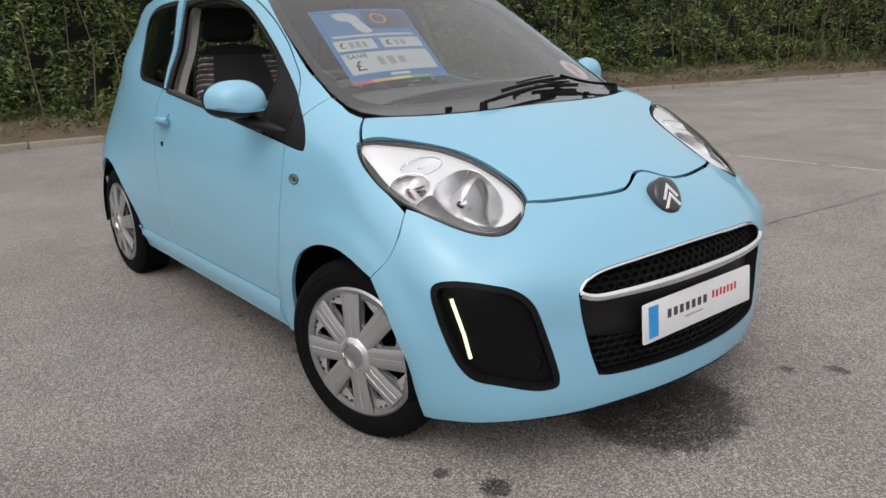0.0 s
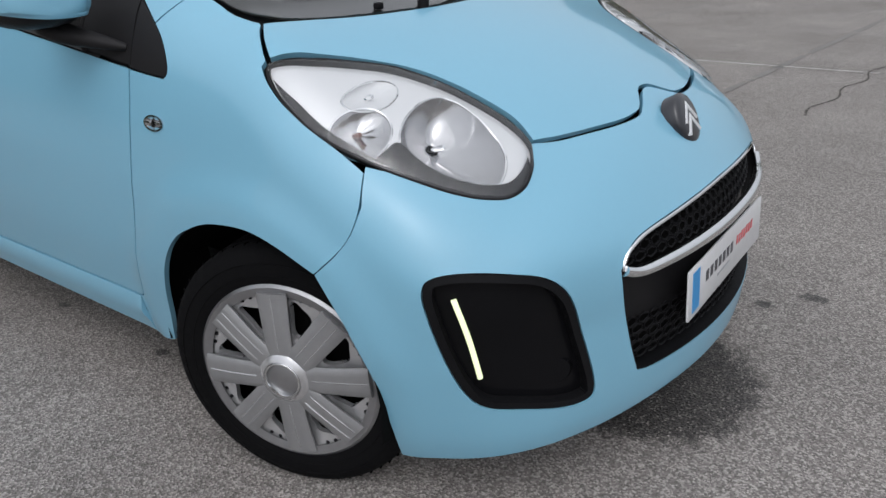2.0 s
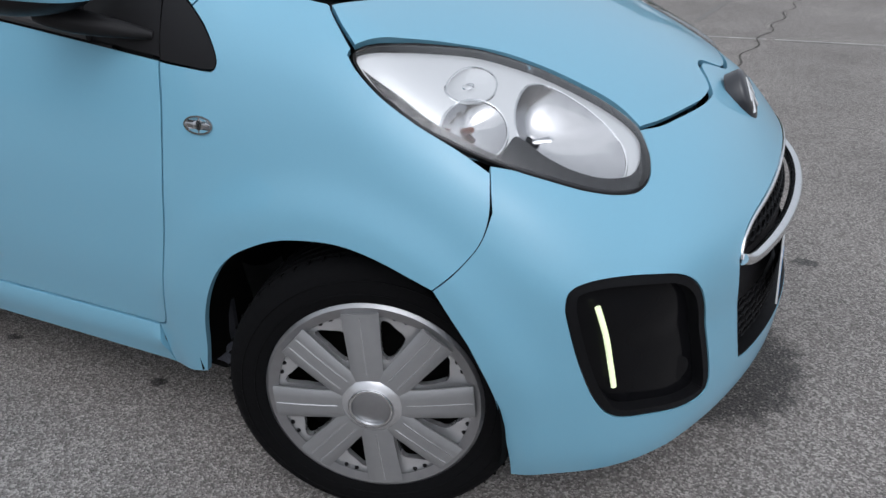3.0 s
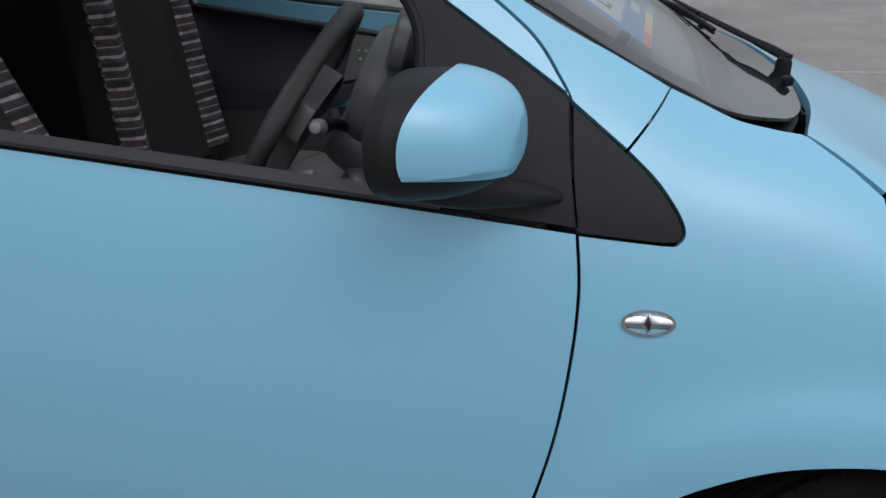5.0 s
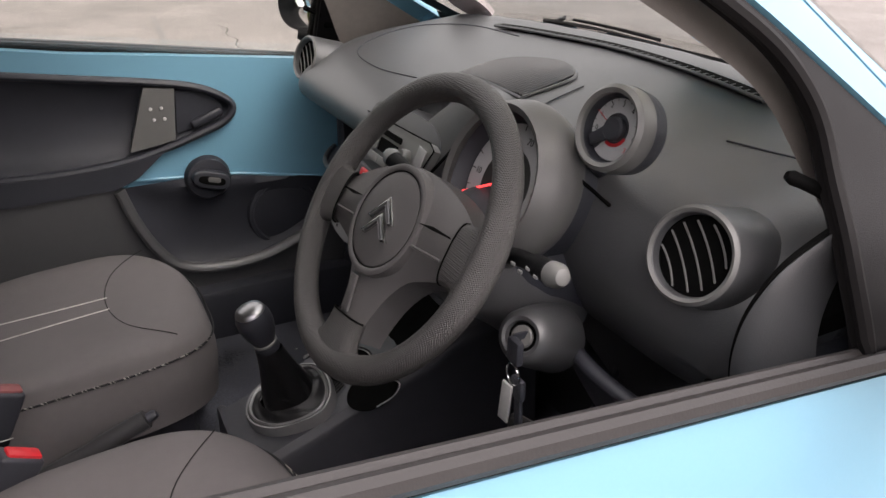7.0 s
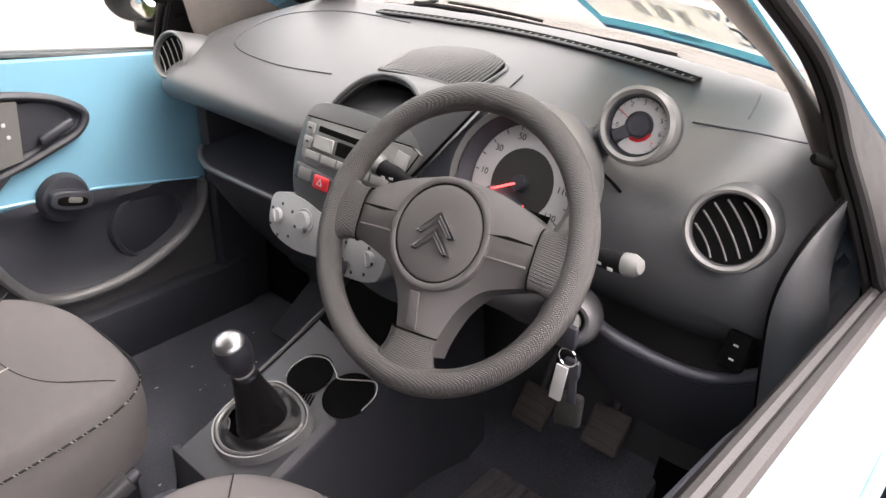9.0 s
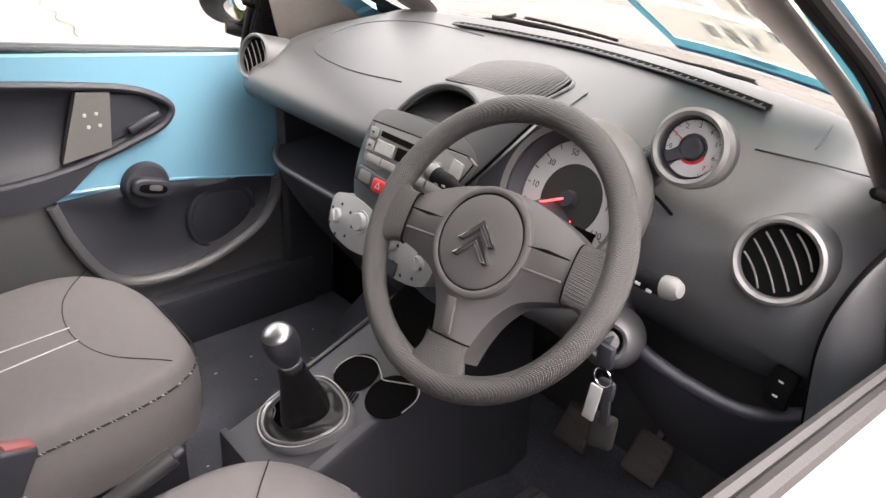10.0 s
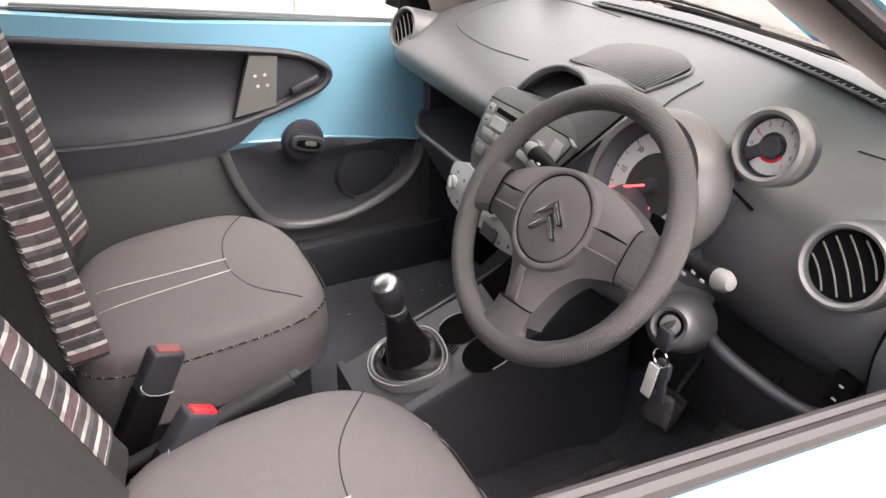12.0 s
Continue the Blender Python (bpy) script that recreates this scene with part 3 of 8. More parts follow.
cowl_line = cowl_line[:-1] + [(x, -y) for x, y in cowl_line[:0:-1]]
cowl = part("cowl", skin(cowl_line, chart_top, gap=0.002, lift=-0.016, flange=0.0, step=0.02), BLACK, car, "black plastic cowl below the windscreen")
for a in range(3):
    pts = line3([(x, y) for x, y in spline([(-0.075 - 0.02 * a, -0.46), (-0.055 - 0.02 * a, -0.2), (-0.05 - 0.02 * a, 0.1), (-0.07 - 0.02 * a, 0.42)], 6)], chart_top, -0.013)
    part("cowl_rib", tube(pts, 0.004, 6), BLACK, cowl)
for x, y in ((-0.070, -0.333), (-0.070, 0.30)):
    p = line3([(x, y)], chart_top, 0.005)[0]
    part("washer_jet", rbox(0.016, 0.02, 0.014, 0.004, m=Matrix.Translation(p)), BLACK, cowl)


def wiper(pivot, tip, blade_a, blade_b):
    w = part("wiper", tube(line3(spline([pivot, ((pivot[0] + tip[0]) / 2, (pivot[1] + tip[1]) / 2), tip], 5), chart_top, 0.022), [0.008] * 3 + [0.006] * 8, 8, squash=0.6), BLACK, car, "black windscreen wiper")
    part("spindle", lathe([(0, 0.022), (0.010, 0.022), (0.013, 0.015), (0.013, -0.03)], 16, Matrix.Translation(line3([pivot], chart_top, 0.0)[0])), BLACK, w)
    b = line3(spline([blade_a, ((blade_a[0] + blade_b[0]) / 2, (blade_a[1] + blade_b[1]) / 2), blade_b], 6), chart_top, 0.010)
    part("blade", joined(tube(b, 0.0042, 6), tube([tuple(np.array(q) - (0, 0, 0.006)) for q in b], 0.0028, 5)), SEAL, w)
    part("bridge", tube([tuple(np.array(q) + (0, 0, 0.010)) for q in b[3:10]], 0.0035, 6), BLACK, w)


wiper((-0.110, 0.505), (-0.180, 0.270), (-0.190, 0.32), (-0.128, -0.060))
wiper((-0.040, -0.215), (-0.140, 0.219), (-0.135, 0.10), (-0.150, 0.34))

# ---- driver's and passenger's doors ----
for sign in (-1, 1):
    def chart_flank(uv, sign=sign):
        return chart_side(uv, sign)

    low = loop(belt_line(-1.45, -0.391, -0.004), SHUT_LOW, [(-0.508, 0.311), (-0.95, 0.308), (-1.455, 0.304)], [(-1.455, 0.304), (-1.54, 0.33), (-1.575, 0.45), (-1.575, 0.7), (-1.545, 0.88), (-1.49, 0.975), (-1.45, 0.985)], n=4)
    door = part("door", skin(low, chart_flank, gap=0.0022, step=0.03), PAINT, car, "pale blue door with its window wound down" if sign < 0 else "pale blue passenger door")
    part("window_frame", skin(loop(DOOR_TOP, SHUT[:4] + [(-0.404, 0.984)], FRAME, [(-1.50, 1.338), (-1.52, 1.362)], n=4), chart_flank, step=0.02), PAINT, door, "pale blue window frame")
    hole = loop(OPENING, [(-1.38, 1.322), (-1.455, 1.315), (-1.475, 1.295)], [(-1.475, 1.295), (-1.445, 1.15), (-1.415, 1.0)], belt_line(-1.415, -0.58, 0.008), n=5)
    hole_in = loop(OPENING, [(-1.38, 1.322), (-1.455, 1.315), (-1.475, 1.295)], [(-1.475, 1.295), (-1.445, 1.15), (-1.41, 0.96)], belt_line(-1.41, -0.58, -0.026), n=5)
    part("frame_trim", skin(loop(FRAME, [(-1.50, 1.338), (-1.45, 0.987)], belt_line(-1.45, -0.391, 0.0), SHUT[:3:-1] + [(-0.404, 0.984)], n=5), chart_flank, gap=0.001, lift=-0.003, flange=0.010, step=0.02, holes=[hole]), TRIM, door,
                    "dark grey plastic trim round the window")
    # lips of the window channel and the belt weatherstrip
    ring = line3(inset(even(hole, 0.02), -0.004), chart_flank, -0.006)
    WEATHER = material("weathered_strip", (0.030, 0.027, 0.027), 0.42, spec=0.45, bump=0.15, fine=400)
    part("window_channel", tube(ring, 0.007, 8, closed=True), SEAL, door, "black rubber window channel")
    for up, back, r in ((0.006, 0.002, 0.0085), (0.009, -0.012, 0.0070)):
        part("weatherstrip", tube(line3(belt_line(-1.40, -0.545, up, 24), chart_flank, back), r, 8), WEATHER, door, "dark grey ribbed weatherstrip")
    if sign > 0:
        part("window_pane", skin(inset(even(hole, 0.02), -0.006), chart_flank, gap=0, lift=-0.018, flange=0.003, step=0.05), GLASS, door)
    # ledge between the strips, and the lining of the frame inside
    a, b = belt_line(-1.44, -0.50, 0.000, 24), None
    outer, inner = line3(a, chart_flank, -0.006), line3([(x, z - 0.020) for x, z in a], chart_flank, -0.045)
    part("window_ledge", sheet(lambda u, v, outer=outer, inner=inner: tuple(np.array(outer[int(round(u * 24))]) * (1 - v) + np.array(inner[int(round(u * 24))]) * v), 25, 5, 0.01), SEAL, door, "black ledge under the window")
    part("frame_lining", skin(loop(DOOR_TOP, SHUT[:3] + [(-0.43, 0.99)], [(-0.43, 0.99), (-0.42, 0.87)], belt_line(-0.42, -1.46, -0.06), [(-1.46, 0.92), (-1.52, 1.362)], n=4), chart_flank, gap=0.004, lift=-0.020, flange=0, step=0.03, holes=[inset(even(hole_in, 0.02), -0.010)]), SEAL, door, "black lining of the window frame")
    part("frame_edge", tube(line3(inset(even(hole_in, 0.02), -0.010), chart_flank, -0.020), 0.005, 6, closed=True), SEAL, door)
    # handle and lock
    hp = line3([(-1.42, 0.862)], chart_flank, 0.0)[0]
    m = Matrix.Translation(hp)
    part("door_handle", joined(moved(lathe([(0.0, 0.026), (0.012, 0.025), (0.021, 0.020), (0.026, 0.012), (0.027, 0.0)], 20), m @ pose(0.05, 0, 0, 90 * -sign * -1, 0, 0) @ Matrix.Diagonal((0.9, 1.1, 1, 1))),
                               tube([tuple(m @ Vector((x, sign * y, 0))) for x, y in spline([(0.055, 0.010), (0.03, 0.024), (-0.02, 0.026), (-0.050, 0.022), (-0.066, 0.002)], 5)], 0.012, 10, squash=1.5)), PAINT, door, "pale blue pull handle")
    part("handle_recess", skin(ellipse(-1.42, 0.858, 0.075, 0.030), chart_flank, gap=0, lift=0.0012, flange=0.002, step=0.012), PAINT, door)
    kp = line3([(-1.468, 0.762)], chart_flank, 0.001)[0]
    part("lock", lathe([(0, 0.004), (0.009, 0.004), (0.011, 0.0), (0.011, -0.006)], 20, Matrix.Translation(kp) @ pose(0, 0, 0, 90 * (1 if sign < 0 else -1))), BLACK, door)

    # door mirror: shell, painted cap, foot and glass
    c = Vector((-0.545, sign * 0.825, 0.983))
    ax, ay, az = 0.094, 0.084, 0.060

    def shell(u, v, k=1.0, reach=1.0, c=c, sign=sign):
        a, b = 2 * math.pi * u, v * math.pi / 2 * reach
        ca, sa = math.cos(a), math.sin(a)
        y, z = math.copysign(abs(ca) ** 0.85, ca), math.copysign(abs(sa) ** 0.85, sa)
        x = ax * math.cos(b) ** 0.8 if v < 1 else 0.0
        s = math.sin(b) ** 0.75
        return c + Vector((k * x - 0.012 + 0.02 * (ca * -1 + 0.2) * s, sign * (k * ay * y * s - 0.01 * x / ax), k * az * z * s * (1.0 if z > 0 else 0.95) - 0.012 * (1 - s)))

    mirror = part("door_mirror", joined(sheet(lambda u, v: shell(u, v), 40, 16, close_u=True),
                                        sheet(lambda u, v: shell(u, 1.0, 1.0 - 0.10 * v) + Vector((-0.016 * math.sin(math.pi * min(1, v * 1.3)) + (0.02 if v > 0.7 else 0), 0, 0)), 40, 7, close_u=True)), TRIM, door, "door mirror with dark grey shell")

    def cap_edge(u):
        """How far the painted cap reaches from the mirror's nose: nearly to the rim, cut off low down by a gentle line."""
        low = max(1e-3, -math.sin(2 * math.pi * u - 0.10)) ** 0.85
        b = math.asin(min(1.0, (0.42 / low) ** (1 / 0.75))) / (math.pi / 2) if low > 0.42 else 1.0
        return (0.98 ** -3 + (1.16 * b) ** -3) ** (-1 / 3)
    part("mirror_cap", sheet(lambda u, v: shell(u, cap_edge(u) * (0.001 + 0.999 * v), 1.075) - Vector((0.020 * max(0.0, v - 0.6) / 0.4 * math.cos(2 * math.pi * u) ** (2 if math.sin(2 * math.pi * u) > 0 else 5), 0, 0)), 72, 24, close_u=True), PAINT, mirror, "pale blue mirror cap")
    part("mirror_glass", sheet(lambda u, v: shell(u, 1.0, 0.90 * (0.001 + 0.999 * v)) + Vector((0.012, 0, 0)), 40, 4, close_u=True), MIRROR, mirror)
    part("mirror_foot", tube([tuple(Vector((x, sign * y, z))) for x, y, z in spline([(-0.575, 0.80, 0.925), (-0.53, 0.785, 0.916), (-0.48, 0.755, 0.902), (-0.412, 0.715, 0.884)], 5)], [0.006 + 0.016 * math.sin(math.pi * min(1, 0.18 + 0.8 * k / 15)) for k in range(16)], 12, squash=0.85), TRIM, mirror, "dark grey mirror foot")

LAMPCHROME = material("aluminised_reflector", (0.60, 0.60, 0.61), 0.05, 1.0, spread=0.08)
LAMP_DARK = material("dark_lamp_band", (0.045, 0.045, 0.048), 0.18, 0.4, spread=0.3)
BEZEL = material("satin_bezel", (0.76, 0.77, 0.78), 0.28, 0.25, spread=0.015)
# ---- nose: lamps, fog pockets, grille, badge and plate ----
for sign in (-1, 1):
    flip = (lambda p: [(-u, v) for u, v in p]) if sign > 0 else (lambda p: list(p))
    lp = flip(spline(LAMP, 4, closed=True))
    lamp = part("headlamp", skin(lp, chart_nose, gap=0.0003, scale=NS, step=0.02, rim=0.008, lift=-0.001, flange=0.012, holes=[inset(even(np.array(lp) * NS, 0.008), 0.0030) / NS]), SEAL, car, "almond-shaped headlamp with chrome reflectors")

    lamp_edge = even(np.array(lp) * NS, 0.004)

    def bulge(uv):
        """How far the lens swells out of the wing."""
        q = np.asarray(uv) * NS
        return 0.018 * (1 - np.exp(-np.min(np.hypot(q[:, None, 0] - lamp_edge[None, :, 0], q[:, None, 1] - lamp_edge[None, :, 1]), 1) / 0.025))

    def bowl(uv):
        """The silver bezel sinks behind the lens."""
        return bulge(uv) - 0.014
    part("lens", skin(inset(even(np.array(lp) * NS, 0.01), 0.0035) / NS, chart_nose, gap=0, scale=NS, flange=0, lift=0.001, step=0.015, rim=0.01, shape=bulge), LENS, lamp, "clear plastic lens")
    BOWLS = (((-63.6, 0.738), 0.106, 0.045, -26, 0.078, "main_reflector"), ((-76.9, 0.767), 0.050, 0.0255, -24, 0.026, "indicator_reflector"), ((-78.6, 0.814), 0.040, 0.018, -16, 0.016, "side_light_reflector"))

    def bowl_rim(c, rx, ry, turn):
        return flip([(u / NOSE_M, v) for u, v in ellipse(c[0] * NOSE_M, c[1], rx, ry, 72, turn, 2.2)])
    holes = [bowl_rim(*b[:4]) for b in BOWLS]
    part("bezel", skin(inset(even(np.array(lp) * NS, 0.01), 0.004) / NS, chart_nose, gap=0, scale=NS, flange=0.0, shape=bowl, step=0.012, rim=0.008, holes=holes), BEZEL, lamp, "satin silver bezel")
    for c_, ru, rv, turn, deep, nm in BOWLS:
        rim_uv = bowl_rim(c_, ru, rv, turn)
        rim_pts = [tuple(p) for p in np.array(line3(rim_uv, chart_nose, 0.0)) + bowl(rim_uv)[:, None] * normals(np.array(line3(rim_uv, chart_nose, 0.0)))]
        mid = np.mean(rim_pts, 0)
        nrm = normals(np.array([mid]))[0]
        inward = -(nrm * (1, 1, 0.4) + np.array((0.35, 0, 0)))
        inward /= np.linalg.norm(inward)

        def dish(u, v, rim_pts=rim_pts, mid=mid, inward=inward, deep=deep, ru=ru):
            p = np.array(rim_pts[int(round(u * 72)) % 72])
            s = 1 - v
            fac = 1 + (0.05 * math.cos(24 * math.pi * u) * v if ru < 0.09 else 0.0)
            return tuple(mid + (p - mid) * max(s, 0.12) * fac + inward * deep * (1 - s ** 2))
        part(nm, sheet(dish, 72, 16, close_u=True), BEZEL if nm[0] == "s" else LAMPCHROME, lamp, "chrome reflector bowl")
        back = mid + inward * deep * 0.55
        part("bulb", lathe([(0, 0.009), (0.004, 0.008), (0.0055, 0.003), (0.0055, -0.03)], 16, Matrix.Translation(tuple(back)) @ Vector(tuple(-inward)).to_track_quat("Z", "Y").to_matrix().to_4x4()),
             material("amber_glass", (0.16, 0.07, 0.05), 0.15) if nm[0] == "i" else CHROME, lamp)
        part("reflector_ring", tube(rim_pts, 0.0022, 6, closed=True), CHROME, lamp)
    # a dark grey band follows the lamp's lower edge
    mask = flip(spline([(-92.0, 0.854), (-88.3, 0.819), (-83.8, 0.782), (-78.3, 0.7505), (-72.8, 0.7235), (-67.6, 0.7015), (-62.4, 0.6795), (-58.2, 0.6665), (-54.8, 0.6625), (-52.2, 0.672), (-50.6, 0.695), (-50.9, 0.708)], 4)[:-1]
                + spline([(-50.9, 0.708), (-52.6, 0.690), (-55.2, 0.679), (-59.6, 0.685), (-64.0, 0.702), (-67.6, 0.722), (-70.8, 0.745), (-72.0, 0.750), (-72.8, 0.743), (-73.8, 0.737), (-77.2, 0.755), (-82.4, 0.785), (-86.8, 0.818), (-92.0, 0.854)], 4)[:-1])
    part("lower_mask", skin(mask, chart_nose, gap=0, scale=NS, flange=0.0, lift=0.0025, shape=bowl, step=0.008, rim=0.004), LAMP_DARK, lamp, "dark grey lower band of the lamp")
    # fog pocket
    fg = flip(FOG)
    cx, cy = -54.0 * (1 if sign < 0 else -1), 0.40
    fog_low = inset(np.array(fg) * NS, 0.015) / NS
    pocket = part("fog_pocket", skin(fg, chart_nose, gap=0.001, scale=NS, flange=0.028, step=0.012, rim=0.008, lift=-0.002, holes=[fog_low]), BLACK, car, "black fog lamp pocket with a gloss panel")
    part("pocket_panel", skin(fog_low, chart_nose, gap=-0.001, scale=NS, flange=0.0, step=0.012, rim=0.008, lift=-0.024), GLOSS, pocket, "gloss black inner panel")
    drl = flip(spline([(-62.0, 0.524), (-60.9, 0.476), (-59.8, 0.418), (-58.9, 0.362)], 6))
    part("daytime_lamp", tube(line3(drl, chart_nose, -0.010), 0.0050, 10, squash=0.8), material("lit_white_lamp", (0.90, 1.0, 0.60), 0.3, glow=0.8), pocket, "lit slanting daytime running lamp")
    part("fog_cap", lathe([(0, 0.012), (0.025, 0.011), (0.032, 0.004), (0.033, -0.012)], 28, Matrix.Translation(line3([(cx + (7 if sign < 0 else -7), 0.335)], chart_nose, -0.035)[0]) @ Vector((0.75, 0.62 * sign, 0)).to_track_quat("Z", "Y").to_matrix().to_4x4()), GLOSS, pocket)

# grille: recessed mesh, plate carrier, chrome surround
MESH = material("grille_black", (0.006, 0.006, 0.007), 0.5, bump=0.2, spec=0.15)
# the sheet behind the mesh is near-black in place of shade
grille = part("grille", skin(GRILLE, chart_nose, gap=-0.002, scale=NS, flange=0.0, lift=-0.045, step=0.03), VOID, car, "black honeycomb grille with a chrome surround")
part("grille_wall", skin(GRILLE, chart_nose, gap=0.001, scale=NS, flange=0.05, lift=-0.001, step=0.02, holes=[inset(even(np.array(GRILLE) * NS, 0.01), 0.004) / NS]), MESH, grille)
HEX = []
g_poly = np.array(GRILLE) * NS
for row in range(16):
    for col in range(-24, 25):
        u, v = (col + 0.5 * (row % 2)) * 2.9, 0.285 + row * 0.0195
        if 0.390 < v < 0.515 or not within(np.array([[u * NOSE_M, v]]), inset(even(g_poly, 0.02), 0.012))[0]:
            continue
        HEX.append((u, v))
cells = []
corners = line3([(u + 1.35 * math.cos(radians(60 * k + 30)), v + 0.0105 * math.sin(radians(60 * k + 30))) for u, v in HEX for k in range(6)], chart_nose, -0.022)
for i in range(len(HEX)):
    cells.append(tube(corners[6 * i:6 * i + 6], 0.0022, 4, closed=True))
tagged(part("honeycomb", joined(*cells), MESH, grille, "black honeycomb mesh"), kind="stuff")
BAR = [(-37.5, 0.512), (-34, 0.500), (-27, 0.500), (-14, 0.503), (0, 0.505), (14, 0.503), (27, 0.500), (34, 0.500), (37.5, 0.512)]
part("plate_carrier", skin([(-36.6, 0.492), (-27, 0.488), (0, 0.490), (27, 0.488), (36.6, 0.492), (35.6, 0.385), (26, 0.372), (0, 0.368), (-26, 0.372), (-35.6, 0.385)], chart_nose, gap=0.002, scale=NS, lift=-0.034, flange=0.02, step=0.02), TRIM, grille, "dark grey number plate carrier")
part("chrome_bar", tube(line3(spline(BAR, 6), chart_nose, 0.002), [0.0115 + 0.004 * math.sin(math.pi * k / 48) for k in range(49)], 12, squash=0.85), CHROME, grille, "chrome bar")
TOPBAR = [(-37.5, 0.512), (-37.3, 0.528), (-35.6, 0.547), (-30.6, 0.563), (-17, 0.573), (0, 0.577), (17, 0.573), (30.6, 0.563), (35.6, 0.547), (37.3, 0.528), (37.5, 0.512)]
part("chrome_rim", tube(line3(spline(TOPBAR, 6), chart_nose, 0.0), 0.0042, 8), CHROME, grille, "thin chrome rim")

# number plate: a dealer's show plate with a blue end band and two lines of bars
plate_m = Matrix.Translation((0.618, 0, 0.404)) @ pose(0, 0, 0, 90 - 4, 0, 90)
plate = part("number_plate", slab(ellipse(0, 0, 0.26, 0.0555, 96, power=40), 0.004, plate_m, 0.001), material("plate_white", (0.72, 0.73, 0.74), 0.25, coat=0.4, spread=0.04), car, "white dealer show plate with a blue end band")
PRINT_BLUE, PRINT_DARK, PRINT_RED = material("print_blue", (0.02, 0.27, 0.62), 0.35), material("print_dark", (0.05, 0.05, 0.06), 0.4), material("print_red", (0.55, 0.06, 0.07), 0.4)


def flat(x, y, w, h, m, z=0.0048):
    return slab([(x - w / 2, y - h / 2), (x + w / 2, y - h / 2), (x + w / 2, y + h / 2), (x - w / 2, y + h / 2)], 0.0006, m @ Matrix.Translation((0, 0, z)))


part("blue_band", flat(-0.215, 0.0, 0.042, 0.088, plate_m, 0.0041), PRINT_BLUE, plate)
part("maker_mark", joined(*[flat(-0.145 + 0.028 * k, 0.006, 0.017, 0.024, plate_m, 0.0041) for k in range(7)]), PRINT_DARK, plate, "dark bars in place of a maker's name")
part("dealer_mark", joined(*[flat(0.064 + 0.019 * k, 0.010 - 0.002 * (k % 2), 0.011, 0.022, plate_m, 0.0041) for k in range(7)]), PRINT_RED, plate, "red bars in place of a dealer mark")
part("small_line", flat(-0.03, -0.022, 0.085, 0.006, plate_m, 0.0041), material("print_grey", (0.35, 0.36, 0.38), 0.5), plate)

# badge
bp = line3([(0.0, 0.684)], chart_nose, 0.013)[0]
bn = Vector((0.90, 0.0, 0.43)).normalized()
be = Vector((0, 0, 1)).cross(bn).normalized()
bu = bn.cross(be)
bm_ = Matrix(((be.x, bu.x, bn.x, bp[0]), (be.y, bu.y, bn.y, bp[1]), (be.z, bu.z, bn.z, bp[2]), (0, 0, 0, 1)))
badge = part("badge", lathe([(0, 0.010), (0.040, 0.009), (0.052, 0.005), (0.056, -0.001), (0.054, -0.030)], 48, bm_ @ Matrix.Diagonal((1.0, 1.02, 1, 1))), material("badge_charcoal", (0.020, 0.021, 0.026), 0.3, coat=0.5), car, "round charcoal badge with two chrome chevrons")


def chevron(m, w, rise, thick, deep=0.006):
    pts = [(-w, -rise), (0, rise), (w, -rise), (w - thick, -rise - thick * 0.2), (0, rise - thick * 1.35), (-w + thick, -rise - thick * 0.2)]
    return slab(pts, deep, m, 0.0015)


for dy in (0.014, -0.012):
    part("chevron", chevron(bm_ @ Matrix.Translation((0, dy, 0.005)), 0.037, 0.022, 0.012), BEZEL, badge, "chrome chevron")


